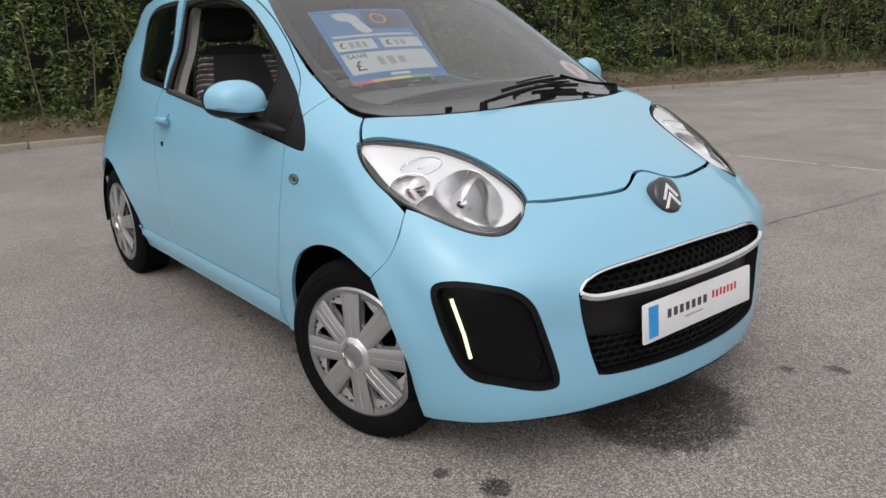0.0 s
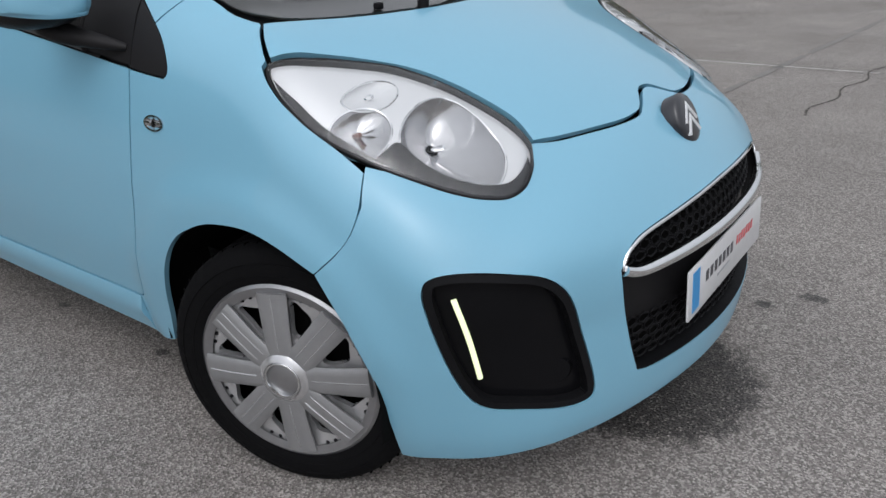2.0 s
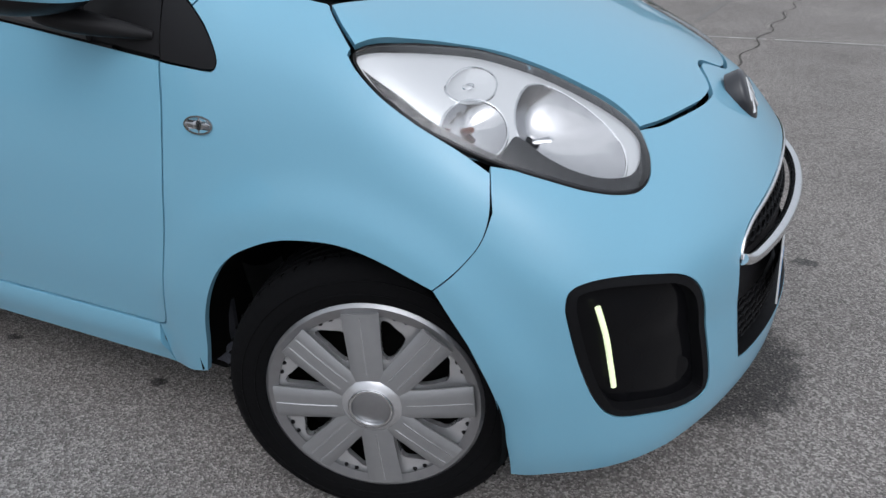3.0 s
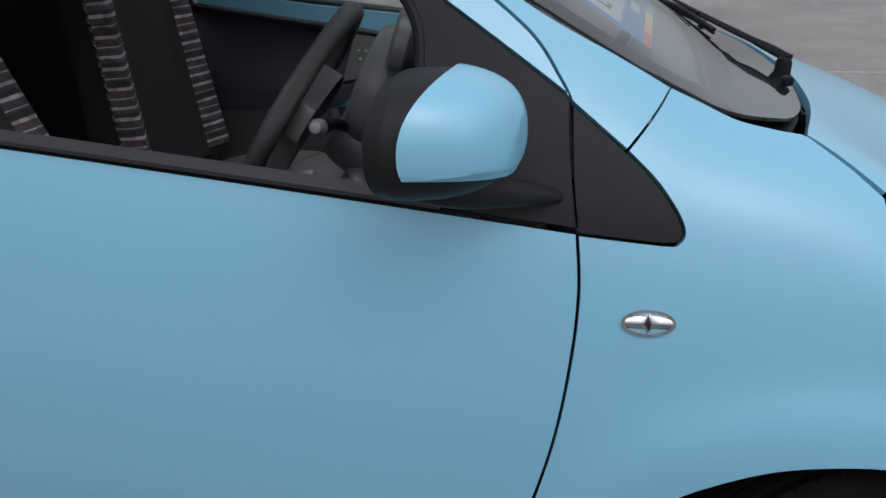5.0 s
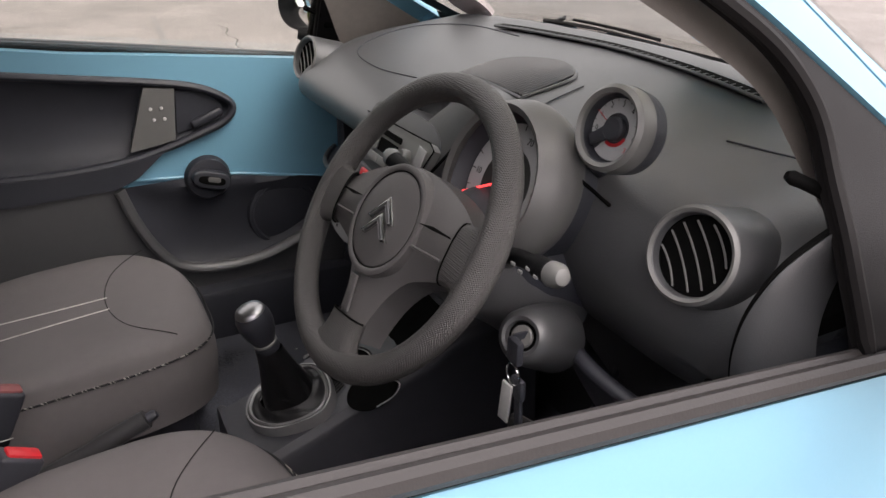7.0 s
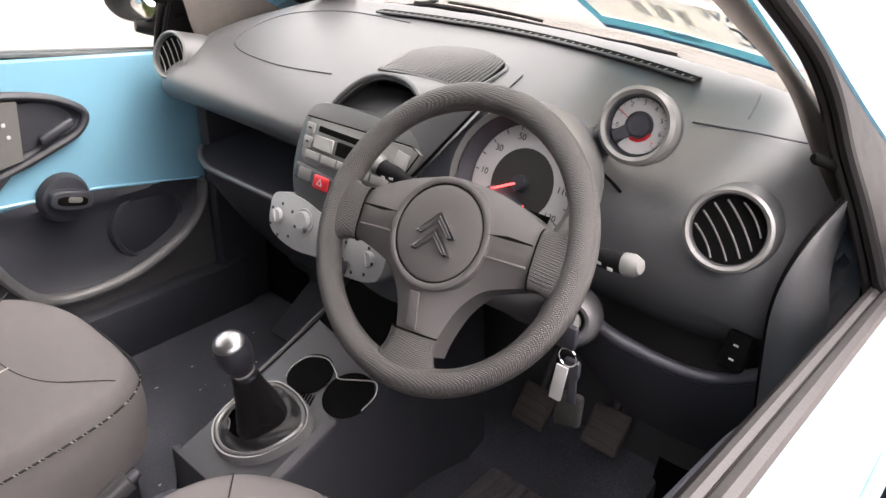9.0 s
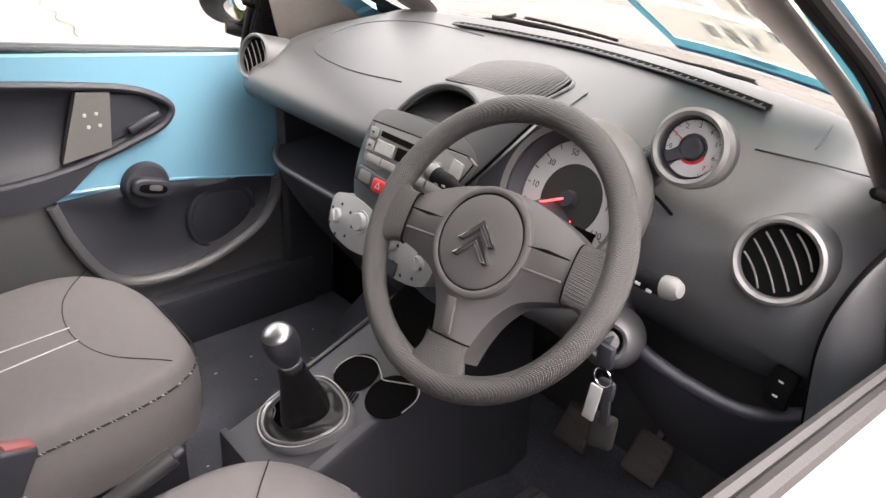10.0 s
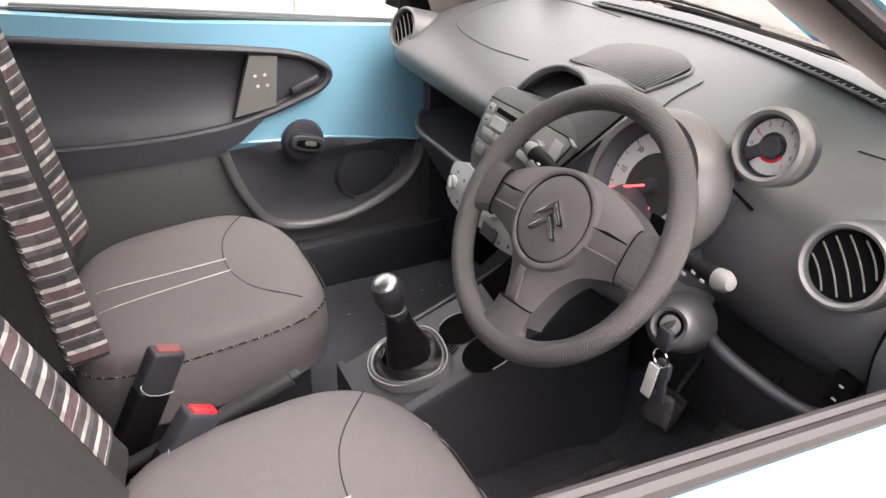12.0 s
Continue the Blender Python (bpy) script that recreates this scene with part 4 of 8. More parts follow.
# ---- wheels ----
def make_wheel():
    w = new("wheel")
    R, rw = 0.268, 0.0775
    prof = [(0.185, -0.070), (0.200, -0.078), (0.225, -0.0795), (0.248, -0.075), (0.262, -0.064), (0.2675, -0.050), (R, 0.0), (0.2675, 0.050), (0.262, 0.064), (0.248, 0.075), (0.225, 0.0795), (0.200, 0.078), (0.185, 0.070)]
    prof = prof[:6] + [(R, -0.036), (R - 0.006, -0.035), (R - 0.006, -0.030), (R, -0.029), (R, -0.012), (R - 0.006, -0.011), (R - 0.006, -0.005), (R, -0.004), (R, 0.012), (R - 0.006, 0.013), (R - 0.006, 0.019), (R, 0.020), (R, 0.036), (R - 0.004, 0.037), (R - 0.004, 0.041)] + prof[7:]
    tyre = part("tyre", lathe(prof, 72), RUBBER, w, "worn black tyre")
    sipes = []
    for k in range(60):
        a = 360 * k / 60
        for h in (-0.045, 0.046):
            sipes.append(rbox(0.012, 0.003, 0.022, 0.0, m=pose(0, 0, 0, 0, 0, a) @ pose(0.2622, 0, h, 12 if h > 0 else -12, 8, 0)))
    tagged(part("tread_sipes", joined(*sipes), VOID, tyre), kind="stuff")
    for r, h in ((0.236, 0.0785), (0.212, 0.0790)):
        part("sidewall_line", lathe([(r - 0.0015, h), (r, h + 0.0014), (r + 0.0015, h)], 72), RUBBER, tyre)
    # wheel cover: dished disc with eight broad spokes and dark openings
    # rim coloured near-black to paint the shade behind the cover's openings
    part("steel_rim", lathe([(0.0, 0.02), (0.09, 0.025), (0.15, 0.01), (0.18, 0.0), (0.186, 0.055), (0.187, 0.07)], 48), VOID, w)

    def face(r):
        return 0.084 - 0.55 * max(0.0, r - 0.045) ** 2 + 0.004 * math.exp(-((r - 0.186) / 0.008) ** 2)
    cover = new("wheel_cover")
    cover.parent = w
    tagged(cover, "silver plastic wheel cover with eight broad spokes")
    part("outer_ring", lathe([(0.170, face(0.170)), (0.178, face(0.178) + 0.002), (0.187, face(0.187) + 0.003), (0.193, face(0.19)), (0.1945, 0.066), (0.190, 0.056)], 72), SILVER, cover)

    def spoke_sheet(a0, wide, lift=0.0, ra=0.038, rb=0.176, inner=0.0):
        def fn(u, v):
            r = ra + (rb - ra) * v
            w_ = wide(r)
            x = (u - 0.5) * 2 * w_
            edge = abs(u - 0.5) * 2
            z = face(math.hypot(r, x)) + lift - 0.004 * edge ** 6
            return (r * math.cos(a0) - x * math.sin(a0), r * math.sin(a0) + x * math.cos(a0), z)
        return sheet(fn, 9, 12, 0.008)
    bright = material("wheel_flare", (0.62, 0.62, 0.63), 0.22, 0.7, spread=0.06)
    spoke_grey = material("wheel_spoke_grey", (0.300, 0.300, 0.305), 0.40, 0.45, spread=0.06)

    def web_mesh(am):
        """Bright sunk panel between two spokes, pierced by a rounded opening."""
        half = radians(22.5)
        edge = [(r, s) for r, s in [(0.060, -1), (0.178, -1), (0.180, -0.5), (0.181, 0), (0.180, 0.5), (0.178, 1), (0.060, 1)]]
        flat = [(r * math.cos(half * s * 0.96), r * math.sin(half * s * 0.96)) for r, s in edge]
        hole = spline([(0.092, -0.006), (0.092, 0.008), (0.120, 0.0225), (0.152, 0.0300), (0.158, 0.0200), (0.150, 0.004), (0.138, -0.016), (0.118, -0.0165)], 4, closed=True)
        v, f = filled(np.array(flat), [np.array(hole)], 0.010, 0.006)
        bm = bmesh.new()
        c, s = math.cos(am), math.sin(am)
        vs = [bm.verts.new((x * c - y * s, x * s + y * c, face(math.hypot(x, y)) - 0.004 - 0.010 * max(0.0, 1 - abs(math.hypot(x, y) - 0.125) / 0.055))) for x, y in v]
        for t in f:
            bm.faces.new([vs[i] for i in t])
        g = bmesh.ops.extrude_edge_only(bm, edges=[e for e in bm.edges if e.is_boundary])
        for q in g["geom"]:
            if isinstance(q, bmesh.types.BMVert):
                q.co.z -= 0.012
        return bm
    for k in range(8):
        a0 = radians(45 * k)
        part("spoke", spoke_sheet(a0, lambda r: 0.0245 + 0.045 * max(0, r - 0.08), 0.002), spoke_grey, cover)
        for s in ((-1, 1) if k % 2 else (1,)):
            off = [(r, s * 0.0105 if k % 2 else 0.0) for r in (0.062, 0.09, 0.13, 0.172)]
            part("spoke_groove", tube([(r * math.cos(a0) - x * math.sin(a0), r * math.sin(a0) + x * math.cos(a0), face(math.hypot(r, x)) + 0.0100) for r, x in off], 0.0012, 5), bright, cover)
        am = radians(45 * k + 22.5)
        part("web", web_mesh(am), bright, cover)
        for s in (-1, 1):
            part("rivet", lathe([(0, 0.003), (0.003, 0.0025), (0.0042, 0)], 10, Matrix.Translation((0.168 * math.cos(am + s * 0.06), 0.168 * math.sin(am + s * 0.06), face(0.168) - 0.006))), BLACK, cover)
    part("hub_cap", lathe([(0, 0.099), (0.031, 0.0985), (0.0335, 0.0970), (0.0345, 0.1005), (0.039, 0.1015), (0.041, 0.100)], 48), SILVER, cover, "round silver hub cap")
    part("hub_flange", lathe([(0.0405, 0.1005), (0.046, 0.0975), (0.053, 0.0935), (0.057, 0.089), (0.058, 0.080)], 48), bright, cover, "bright sloping hub flange")
    part("hub_ring", lathe([(0.0330, 0.0985), (0.0345, 0.1022), (0.0375, 0.1022), (0.0390, 0.1000)], 48), CHROME, cover)
    return w


front = make_wheel()
front.name = "front_wheel"
R90 = pose(0, 0, 0, 90, 0, 0)       # cover faces -y
front.matrix_basis = Matrix.Translation((-0.030, -0.676, 0.274)) @ pose(0, 0, 0, 0, 0, 17.6) @ R90 @ pose(0, 0, 0, 0, 0, 4) @ Matrix.Scale(1.035, 4)
front.parent = car
others = [copy_thing(front, Matrix.Translation((-0.030, 0.676, 0.274)) @ pose(0, 0, 0, 0, 0, 180 + 17.6) @ R90 @ Matrix.Scale(1.035, 4)), copy_thing(front, Matrix.Translation((-2.34, -0.672, 0.274)) @ R90 @ pose(0, 0, 0, 0, 0, 10) @ Matrix.Scale(1.035, 4)),
          copy_thing(front, Matrix.Translation((-2.34, 0.672, 0.274)) @ pose(0, 0, 0, 0, 0, 180) @ R90 @ Matrix.Scale(1.035, 4))]
for o in others[1:]:
    o.name = "rear_wheel"


# ---- inside the car ----
def frame_of(at, normal, up=(0, 0, 1)):
    """A pose with z along normal, x to the right of one who faces it, y up."""
    n = Vector(normal).normalized()
    e = Vector(up).cross(n).normalized()
    u = n.cross(e)
    return Matrix(((e.x, u.x, n.x, at[0]), (e.y, u.y, n.y, at[1]), (e.z, u.z, n.z, at[2]), (0, 0, 0, 1)))


DASH = material("grained_dash_plastic", (0.074, 0.075, 0.079), 0.38, spec=1.0, bump=0.22, fine=600, spread=0.06)
DARK = material("dark_cabin_plastic", (0.038, 0.040, 0.050), 0.42, bump=0.3, fine=700, spread=0.08)
PALE = material("pale_cabin_trim", (0.42, 0.40, 0.37), 0.7, bump=0.3, fine=500)
PILLAR = material("pillar_grey", (0.215, 0.190, 0.175), 0.75, bump=0.3, fine=500)
SATIN = material("satin_grey_plastic", (0.175, 0.173, 0.168), 0.34, 0.15, spread=0.05)
WHITE = material("white_plastic", (0.55, 0.55, 0.54), 0.4, spread=0.05)
CARPET = material("speckled_carpet", (0.070, 0.073, 0.090), 0.95, spread=1.0, grain=330, patch=5, bump=1.0, fine=380)
CLOTH = material("charcoal_seat_cloth", (0.152, 0.141, 0.143), 0.9, bump=0.5, fine=900, spread=0.08)
MIDCLOTH = material("dark_seat_cloth", (0.032, 0.031, 0.031), 0.9, bump=0.5, fine=900, spread=0.1)
SEATDARK = material("black_seat_cloth", (0.016, 0.0155, 0.016), 0.95, bump=0.5, fine=900, spread=0.15)
OLDRED = material("faded_red_plastic", (0.24, 0.075, 0.075), 0.45)
RED = material("red_plastic", (0.62, 0.025, 0.035), 0.35)
STITCH = material("pale_stitching", (0.55, 0.53, 0.50), 0.8)


def banded(name, stops, scale, axis="Z", rough=0.85, both=False):
    """Cloth woven in bands along one axis, broken up across the weave."""
    m = bpy.data.materials.new(name)
    m.use_nodes = True
    n, l = m.node_tree.nodes, m.node_tree.links
    b = n["Principled BSDF"]
    b.inputs["Roughness"].default_value = rough
    where, sep = n.new("ShaderNodeTexCoord"), n.new("ShaderNodeSeparateXYZ")
    l.new(where.outputs["Object"], sep.inputs[0])
    ns = n.new("ShaderNodeTexNoise")
    ns.inputs["Scale"].default_value = 22
    l.new(where.outputs["Object"], ns.inputs["Vector"])
    a, c, f = n.new("ShaderNodeMath"), n.new("ShaderNodeMath"), n.new("ShaderNodeMath")
    a.operation, c.operation, f.operation = "MULTIPLY", "MULTIPLY_ADD", "FRACT"
    a.inputs[1].default_value = scale
    if both:
        w = n.new("ShaderNodeMath")
        w.operation = "ADD"
        l.new(sep.outputs["X"], w.inputs[0])
        l.new(sep.outputs["Z"], w.inputs[1])
        l.new(w.outputs[0], a.inputs[0])
    else:
        l.new(sep.outputs[axis], a.inputs[0])
    c.inputs[1].default_value = 1.6 if both else 0.035
    l.new(ns.outputs["Fac"], c.inputs[0])
    l.new(a.outputs[0], c.inputs[2])
    l.new(c.outputs[0], f.inputs[0])
    r = n.new("ShaderNodeValToRGB")
    r.color_ramp.interpolation = "CONSTANT"
    while len(r.color_ramp.elements) < len(stops):
        r.color_ramp.elements.new(0.5)
    for e, (p, col) in zip(r.color_ramp.elements, stops):
        e.position, e.color = p, (*col, 1)
    l.new(f.outputs[0], r.inputs[0])
    v = n.new("ShaderNodeTexVoronoi")
    v.inputs["Scale"].default_value = 45
    l.new(where.outputs["Object"], v.inputs["Vector"])
    mix = n.new("ShaderNodeMix")
    mix.data_type, mix.blend_type = "RGBA", "OVERLAY"
    mix.inputs[0].default_value = 0.35
    l.new(r.outputs[0], mix.inputs[6])
    grey = n.new("ShaderNodeSeparateColor")
    l.new(v.outputs["Color"], grey.inputs[0])
    l.new(grey.outputs[0], mix.inputs[7])
    l.new(mix.outputs[2], b.inputs["Base Color"])
    return m


dk, br, gr, wh, rd = (0.014, 0.014, 0.016), (0.075, 0.065, 0.066), (0.090, 0.086, 0.092), (0.44, 0.42, 0.40), (0.105, 0.068, 0.072)
ash = (0.050, 0.046, 0.050)
STRIPES = banded("striped_seat_cloth", [(0, wh), (0.055, br), (0.16, gr), (0.20, wh), (0.225, rd), (0.37, wh), (0.43, ash), (0.56, gr), (0.60, wh), (0.62, br), (0.76, wh), (0.83, ash), (0.92, gr)], 8.5)
pw = (0.26, 0.25, 0.23)
PIPING = banded("speckled_piping", [(0, dk), (0.40, pw), (0.55, dk), (0.72, pw), (0.80, dk)], 45, "X", both=True)

# linings
part("roof_lining", skin([(-0.90, -0.52), (-0.94, 0), (-0.90, 0.52), (-1.5, 0.56), (-2.3, 0.50), (-2.3, -0.50), (-1.5, -0.56)], chart_top, gap=0, lift=-0.045, flange=0, step=0.08, rim=0.05), PALE, car, "pale grey roof lining")
for sign in (-1, 1):
    def chart_flank(uv, sign=sign):
        return chart_side(uv, sign)
    part("pillar_cover", skin(loop([(-0.36, 0.93), (-0.30, 0.985)], [(-0.30, 0.985), (-0.45, 1.068), (-0.63, 1.178), (-0.82, 1.293), (-0.98, 1.35), (-1.15, 1.38)], [(-1.15, 1.38), (-1.5, 1.385)], [(-1.5, 1.385), (-1.5, 1.34), (-1.25, 1.335), (-1.05, 1.305), (-0.90, 1.262), (-0.72, 1.165), (-0.61, 1.10), (-0.56, 1.03), (-0.52, 0.95), (-0.48, 0.86)], [(-0.48, 0.86), (-0.36, 0.93)]),
                              chart_flank, gap=0, lift=-0.045, flange=0.0, step=0.03), PILLAR, car, "brownish grey pillar cover")
    part("kick_panel", skin([(-0.43, 0.25), (-0.36, 0.62), (-0.26, 0.90), (-0.40, 0.89), (-0.52, 0.86), (-0.52, 0.20)], chart_flank, gap=0, lift=-0.085, flange=0, step=0.05, rim=0.03), DARK, car)
    part("rear_side_trim", skin(loop([(-1.46, 0.20), (-1.46, 0.97), (-1.56, 1.35)], [(-1.56, 1.35), (-2.2, 1.32), (-2.55, 0.9), (-2.55, 0.25)], [(-2.55, 0.25), (-1.46, 0.20)]), chart_flank, gap=0, lift=-0.06, flange=0, step=0.06, rim=0.03,
                                holes=[loop([(-1.50, 0.985), (-1.75, 1.01)], [(-1.75, 1.01), (-1.87, 1.12), (-1.95, 1.22), (-1.93, 1.29), (-1.82, 1.335), (-1.60, 1.345)], [(-1.60, 1.345), (-1.50, 0.985)])]), DARK, car)
    part("pillar_trim", skin([(-1.43, 0.95), (-1.52, 1.34), (-1.57, 1.34), (-1.49, 0.95)], chart_flank, gap=0, lift=-0.05, flange=0.03, step=0.04), PALE, car, "pale grey centre pillar trim")
    part("seat_belt", tube(line3([(-1.515, 1.28), (-1.49, 1.1), (-1.47, 0.9), (-1.46, 0.6)], chart_flank, -0.075), 0.024, 8, squash=0.08), SEATDARK, car, "black seat belt")
part("rear_bulkhead", rbox(0.04, 1.24, 0.75, 0.01, m=pose(-2.52, 0, 0.60)), DARK, car)
part("carpet", joined(rbox(2.2, 1.36, 0.05, 0.01, m=pose(-1.45, 0, 0.215)), rbox(0.34, 0.96, 0.04, 0.01, m=pose(-0.40, 0, 0.30, 0, -35, 0))), CARPET, car, "dark speckled carpet")
part("rear_bench", joined(rbox(0.45, 1.15, 0.24, 0.06, 4, m=pose(-2.05, 0, 0.42, 0, 6, 0)), rbox(0.14, 1.15, 0.55, 0.05, 4, m=pose(-2.36, 0, 0.76, 0, -14, 0))), SEATDARK, car, "black rear bench")

# ---- dashboard ----
DRIVER = [(-0.190, 1.000), (-0.235, 1.001), (-0.30, 0.992), (-0.38, 0.981), (-0.46, 0.970), (-0.525, 0.957), (-0.580, 0.936), (-0.620, 0.900), (-0.633, 0.855), (-0.622, 0.805), (-0.596, 0.762), (-0.555, 0.732), (-0.50, 0.712), (-0.44, 0.66), (-0.41, 0.45), (-0.36, 0.22)]
PASSENGER = [(-0.190, 1.000), (-0.235, 1.000), (-0.30, 0.990), (-0.38, 0.979), (-0.46, 0.966), (-0.53, 0.948), (-0.595, 0.922), (-0.642, 0.893), (-0.662, 0.865), (-0.650, 0.835), (-0.60, 0.815), (-0.52, 0.805), (-0.47, 0.79), (-0.44, 0.70), (-0.42, 0.45), (-0.36, 0.22)]
D_LINE, P_LINE = [np.array(spline(p, 5)) for p in (DRIVER, PASSENGER)]


def dash_at(i, y):
    k = min(1.0, max(0.0, (y + 0.02) / 0.16))
    k = k * k * (3 - 2 * k)
    x, z = D_LINE[i] * (1 - k) + P_LINE[i] * k
    end = max(0.0, abs(y) - 0.50) / 0.14
    x, z = x + 0.045 * end ** 2 - 0.10 * y * y * max(0, 1 - i / 25), z - 0.030 * end ** 2 * (1 if z > 0.8 else 0.2)
    return (x, y * (1 - 0.14 * max(0, 1 - i / 25)), min(z, float(top(x, y)) - 0.016) if i < 25 else z)


dash = part("dashboard", sheet(lambda u, v: dash_at(int(round(u * (len(D_LINE) - 1))), -0.645 + 1.29 * v), len(D_LINE), 70), DASH, car, "dark grey grained dashboard")


def dash_z(x, y):
    """The dashboard's top at x, y."""
    pts = [dash_at(i, y) for i in range(0, 30)]
    xs, zs = [p[0] for p in pts], [p[2] for p in pts]
    return float(np.interp(-x, [-a for a in xs], zs))


# passenger's shelf: lip, floor and box front
def shelf_x(y):
    """The rear edge of the passenger's shelf."""
    return -0.628 + 2.7 * max(0.0, y - 0.45) ** 2


part("shelf", sheet(lambda u, v: (-0.43 + (shelf_x(0.125 + 0.48 * v) + 0.43) * u, 0.125 + 0.48 * v, 0.700 - 0.012 * u - 0.01 * v), 6, 16, 0.012), DARK, dash, "open shelf in front of the passenger")
part("shelf_lip", tube([(shelf_x(y) - 0.002, y, 0.697 - 0.01 * (y - 0.12)) for y in np.linspace(0.12, 0.605, 20)], 0.0065, 10, squash=0.8), DASH, dash, "rounded lip of the shelf")
part("knee_panel", sheet(lambda u, v: (shelf_x(0.125 + 0.48 * v) + 0.008 + 0.16 * u ** 1.3, 0.125 + 0.48 * v, 0.690 - 0.25 * u), 8, 16, 0.01), DARK, dash)

# driver's knee bolster: a rolled edge over a panel that runs down and forwards
bolster = spline([(-0.560, -0.30, 0.742), (-0.618, -0.38, 0.752), (-0.648, -0.455, 0.745), (-0.628, -0.53, 0.722), (-0.606, -0.585, 0.715), (-0.594, -0.638, 0.742)], 8)
part("bolster_edge", tube(bolster, 0.0095, 10), DARK, dash, "rolled edge of the knee bolster")
part("bolster_panel", sheet(lambda u, v: (bolster[int(round(u * 40))][0] + 0.13 * v ** 1.2, bolster[int(round(u * 40))][1], bolster[int(round(u * 40))][2] - 0.006 - 0.20 * v), 41, 8, 0.006), DARK, dash, "dark knee panel")
part("dash_front_strip", tube([(x + 0.004, y, z + 0.003) for x, y, z in [dash_at(0, y) for y in np.linspace(-0.56, 0.56, 40)]], 0.006, 6), SEAL, dash, "black strip where the dashboard meets the glass")
deck = [(x, y, dash_z(x, y) + 0.0012) for x, y in spline([(-0.456, -0.44), (-0.452, -0.47), (-0.447, -0.505), (-0.435, -0.545), (-0.418, -0.575)], 6)]
part("deck_crease", tube(deck, 0.0012, 5), DARK, dash, "crease along the dashboard's top deck")
part("deck_joint", tube([(x, y, dash_z(x, y) + 0.0010) for x, y in ((-0.408, -0.494), (-0.365, -0.486), (-0.325, -0.476))], 0.0010, 5), DARK, dash)
part("hood_crease", tube([(x, y, dash_z(x, y) + 0.0015) for x, y in spline([(-0.560, -0.185), (-0.520, -0.170), (-0.475, -0.160), (-0.440, -0.152)], 6)], 0.0011, 6), DARK, dash, "dark crease beside the instruments")
# pad outline: a shallow seam over the airbag lid
lid = [(x, y, dash_z(x, y) + 0.0006) for x, y in spline([(-0.56, 0.16), (-0.575, 0.30), (-0.56, 0.44), (-0.50, 0.475), (-0.40, 0.46), (-0.335, 0.36), (-0.325, 0.20)], 8)]
part("lid_seam", tube(lid, 0.0013, 5), DARK, dash)

# demister slot along the windscreen and the round-backed air grille on top
slot_line = [(-0.276 - 0.35 * y * y, y) for y in np.linspace(-0.385, 0.30, 60)]
# a near-black strip laid on top paints the shade inside the slot
part("demister_slot", sheet(lambda u, v: (slot_line[int(round(u * 59))][0] - 0.010 + 0.020 * v, slot_line[int(round(u * 59))][1], dash_z(slot_line[int(round(u * 59))][0], slot_line[int(round(u * 59))][1]) + 0.0035), 60, 3, 0.003), VOID, dash, "long demister slot")
part("slot_rim", joined(*[tube([(x + d, y, dash_z(x, y) + 0.004) for x, y in slot_line], 0.003, 6) for d in (-0.011, 0.011)]), DASH, dash)
fins = [rbox(0.009, 0.0020, 0.003, 0, m=Matrix.Translation((x - 0.006, y, dash_z(x, y) + 0.0055))) for x, y in [(-0.276 - 0.35 * y * y, y) for y in np.linspace(-0.375, 0.29, 44)]]
tagged(part("slot_finning", joined(*fins), DASH, dash), kind="stuff")
g_line = np.array(loop([(-0.522, 0.082), (-0.520, -0.020), (-0.526, -0.120)], [(-0.526, -0.120), (-0.470, -0.121), (-0.418, -0.104), (-0.385, -0.030), (-0.405, 0.045), (-0.450, 0.082), (-0.522, 0.082)], n=8))
gv, gf = filled(g_line, (), 0.015, 0.01)
gm = bpy.data.meshes.new("grille_bed")
gm.from_pydata([(x, y, dash_z(x, y) + 0.0015) for x, y in gv], [], gf)
SLAT = material("grille_slat_grey", (0.130, 0.130, 0.134), 0.6, spread=0.05, spec=0.3)
# the bed under the slats is painted near-black as shade
top_grille = part("air_grille", gm, VOID, dash, "slatted air grille on the dashboard top")
for k in range(24):
    y0 = -0.114 + 0.0083 * k
    run = [(x, y0 + (-0.02 - y0) * 0.45 * ((x + 0.522) / 0.165) ** 2) for x in np.linspace(-0.521, -0.352, 60)]
    run = [q for q in run if within(np.array([q]), g_line)[0]]
    if len(run) > 4:
        part("slat", tube([(x, y, dash_z(x, y) + 0.0034) for x, y in run[::5] + [run[-1]]], 0.0021, 6), SLAT, top_grille)
part("grille_rim", tube([(x, y, dash_z(x, y) + 0.002) for x, y in g_line], 0.003, 6, closed=True), DASH, top_grille)


# round air vents
def vent(at, axis):
    m = frame_of(at, axis) @ pose(0, 0, 0.010) @ Matrix.Scale(0.90, 4)
    v = part("air_vent", lathe([(0.043, 0.000), (0.0445, 0.010), (0.049, 0.013), (0.053, 0.009), (0.054, -0.004), (0.056, -0.03), (0.060, -0.075), (0.052, -0.10)], 48, m), DASH, dash, "round air vent with slanting fins")
    part("vent_ring", lathe([(0.0445, 0.004), (0.0455, 0.0115), (0.0490, 0.0135), (0.0525, 0.0105), (0.0535, 0.000)], 48, m), SATIN, v, "satin grey ring")
    part("vent_well", lathe([(0.0445, 0.006), (0.043, -0.0045), (0.0, -0.005)], 36, m), VOID, v)
    for k in range(-2, 3):
        w = math.sqrt(max(0, 0.042 ** 2 - (0.0155 * k) ** 2))
        part("fin", tube([tuple(m @ pose(0, 0, 0, 0, 0, 38) @ Vector((0.0155 * k + 0.0030 * (1 - q * q) - 0.0015, (w - 0.005) * q, 0.003))) for q in np.linspace(-1, 1, 9)], 0.0011, 6), SATIN, v)
    return v


vent((-0.612, -0.568, 0.915), (-0.92, -0.16, 0.34))
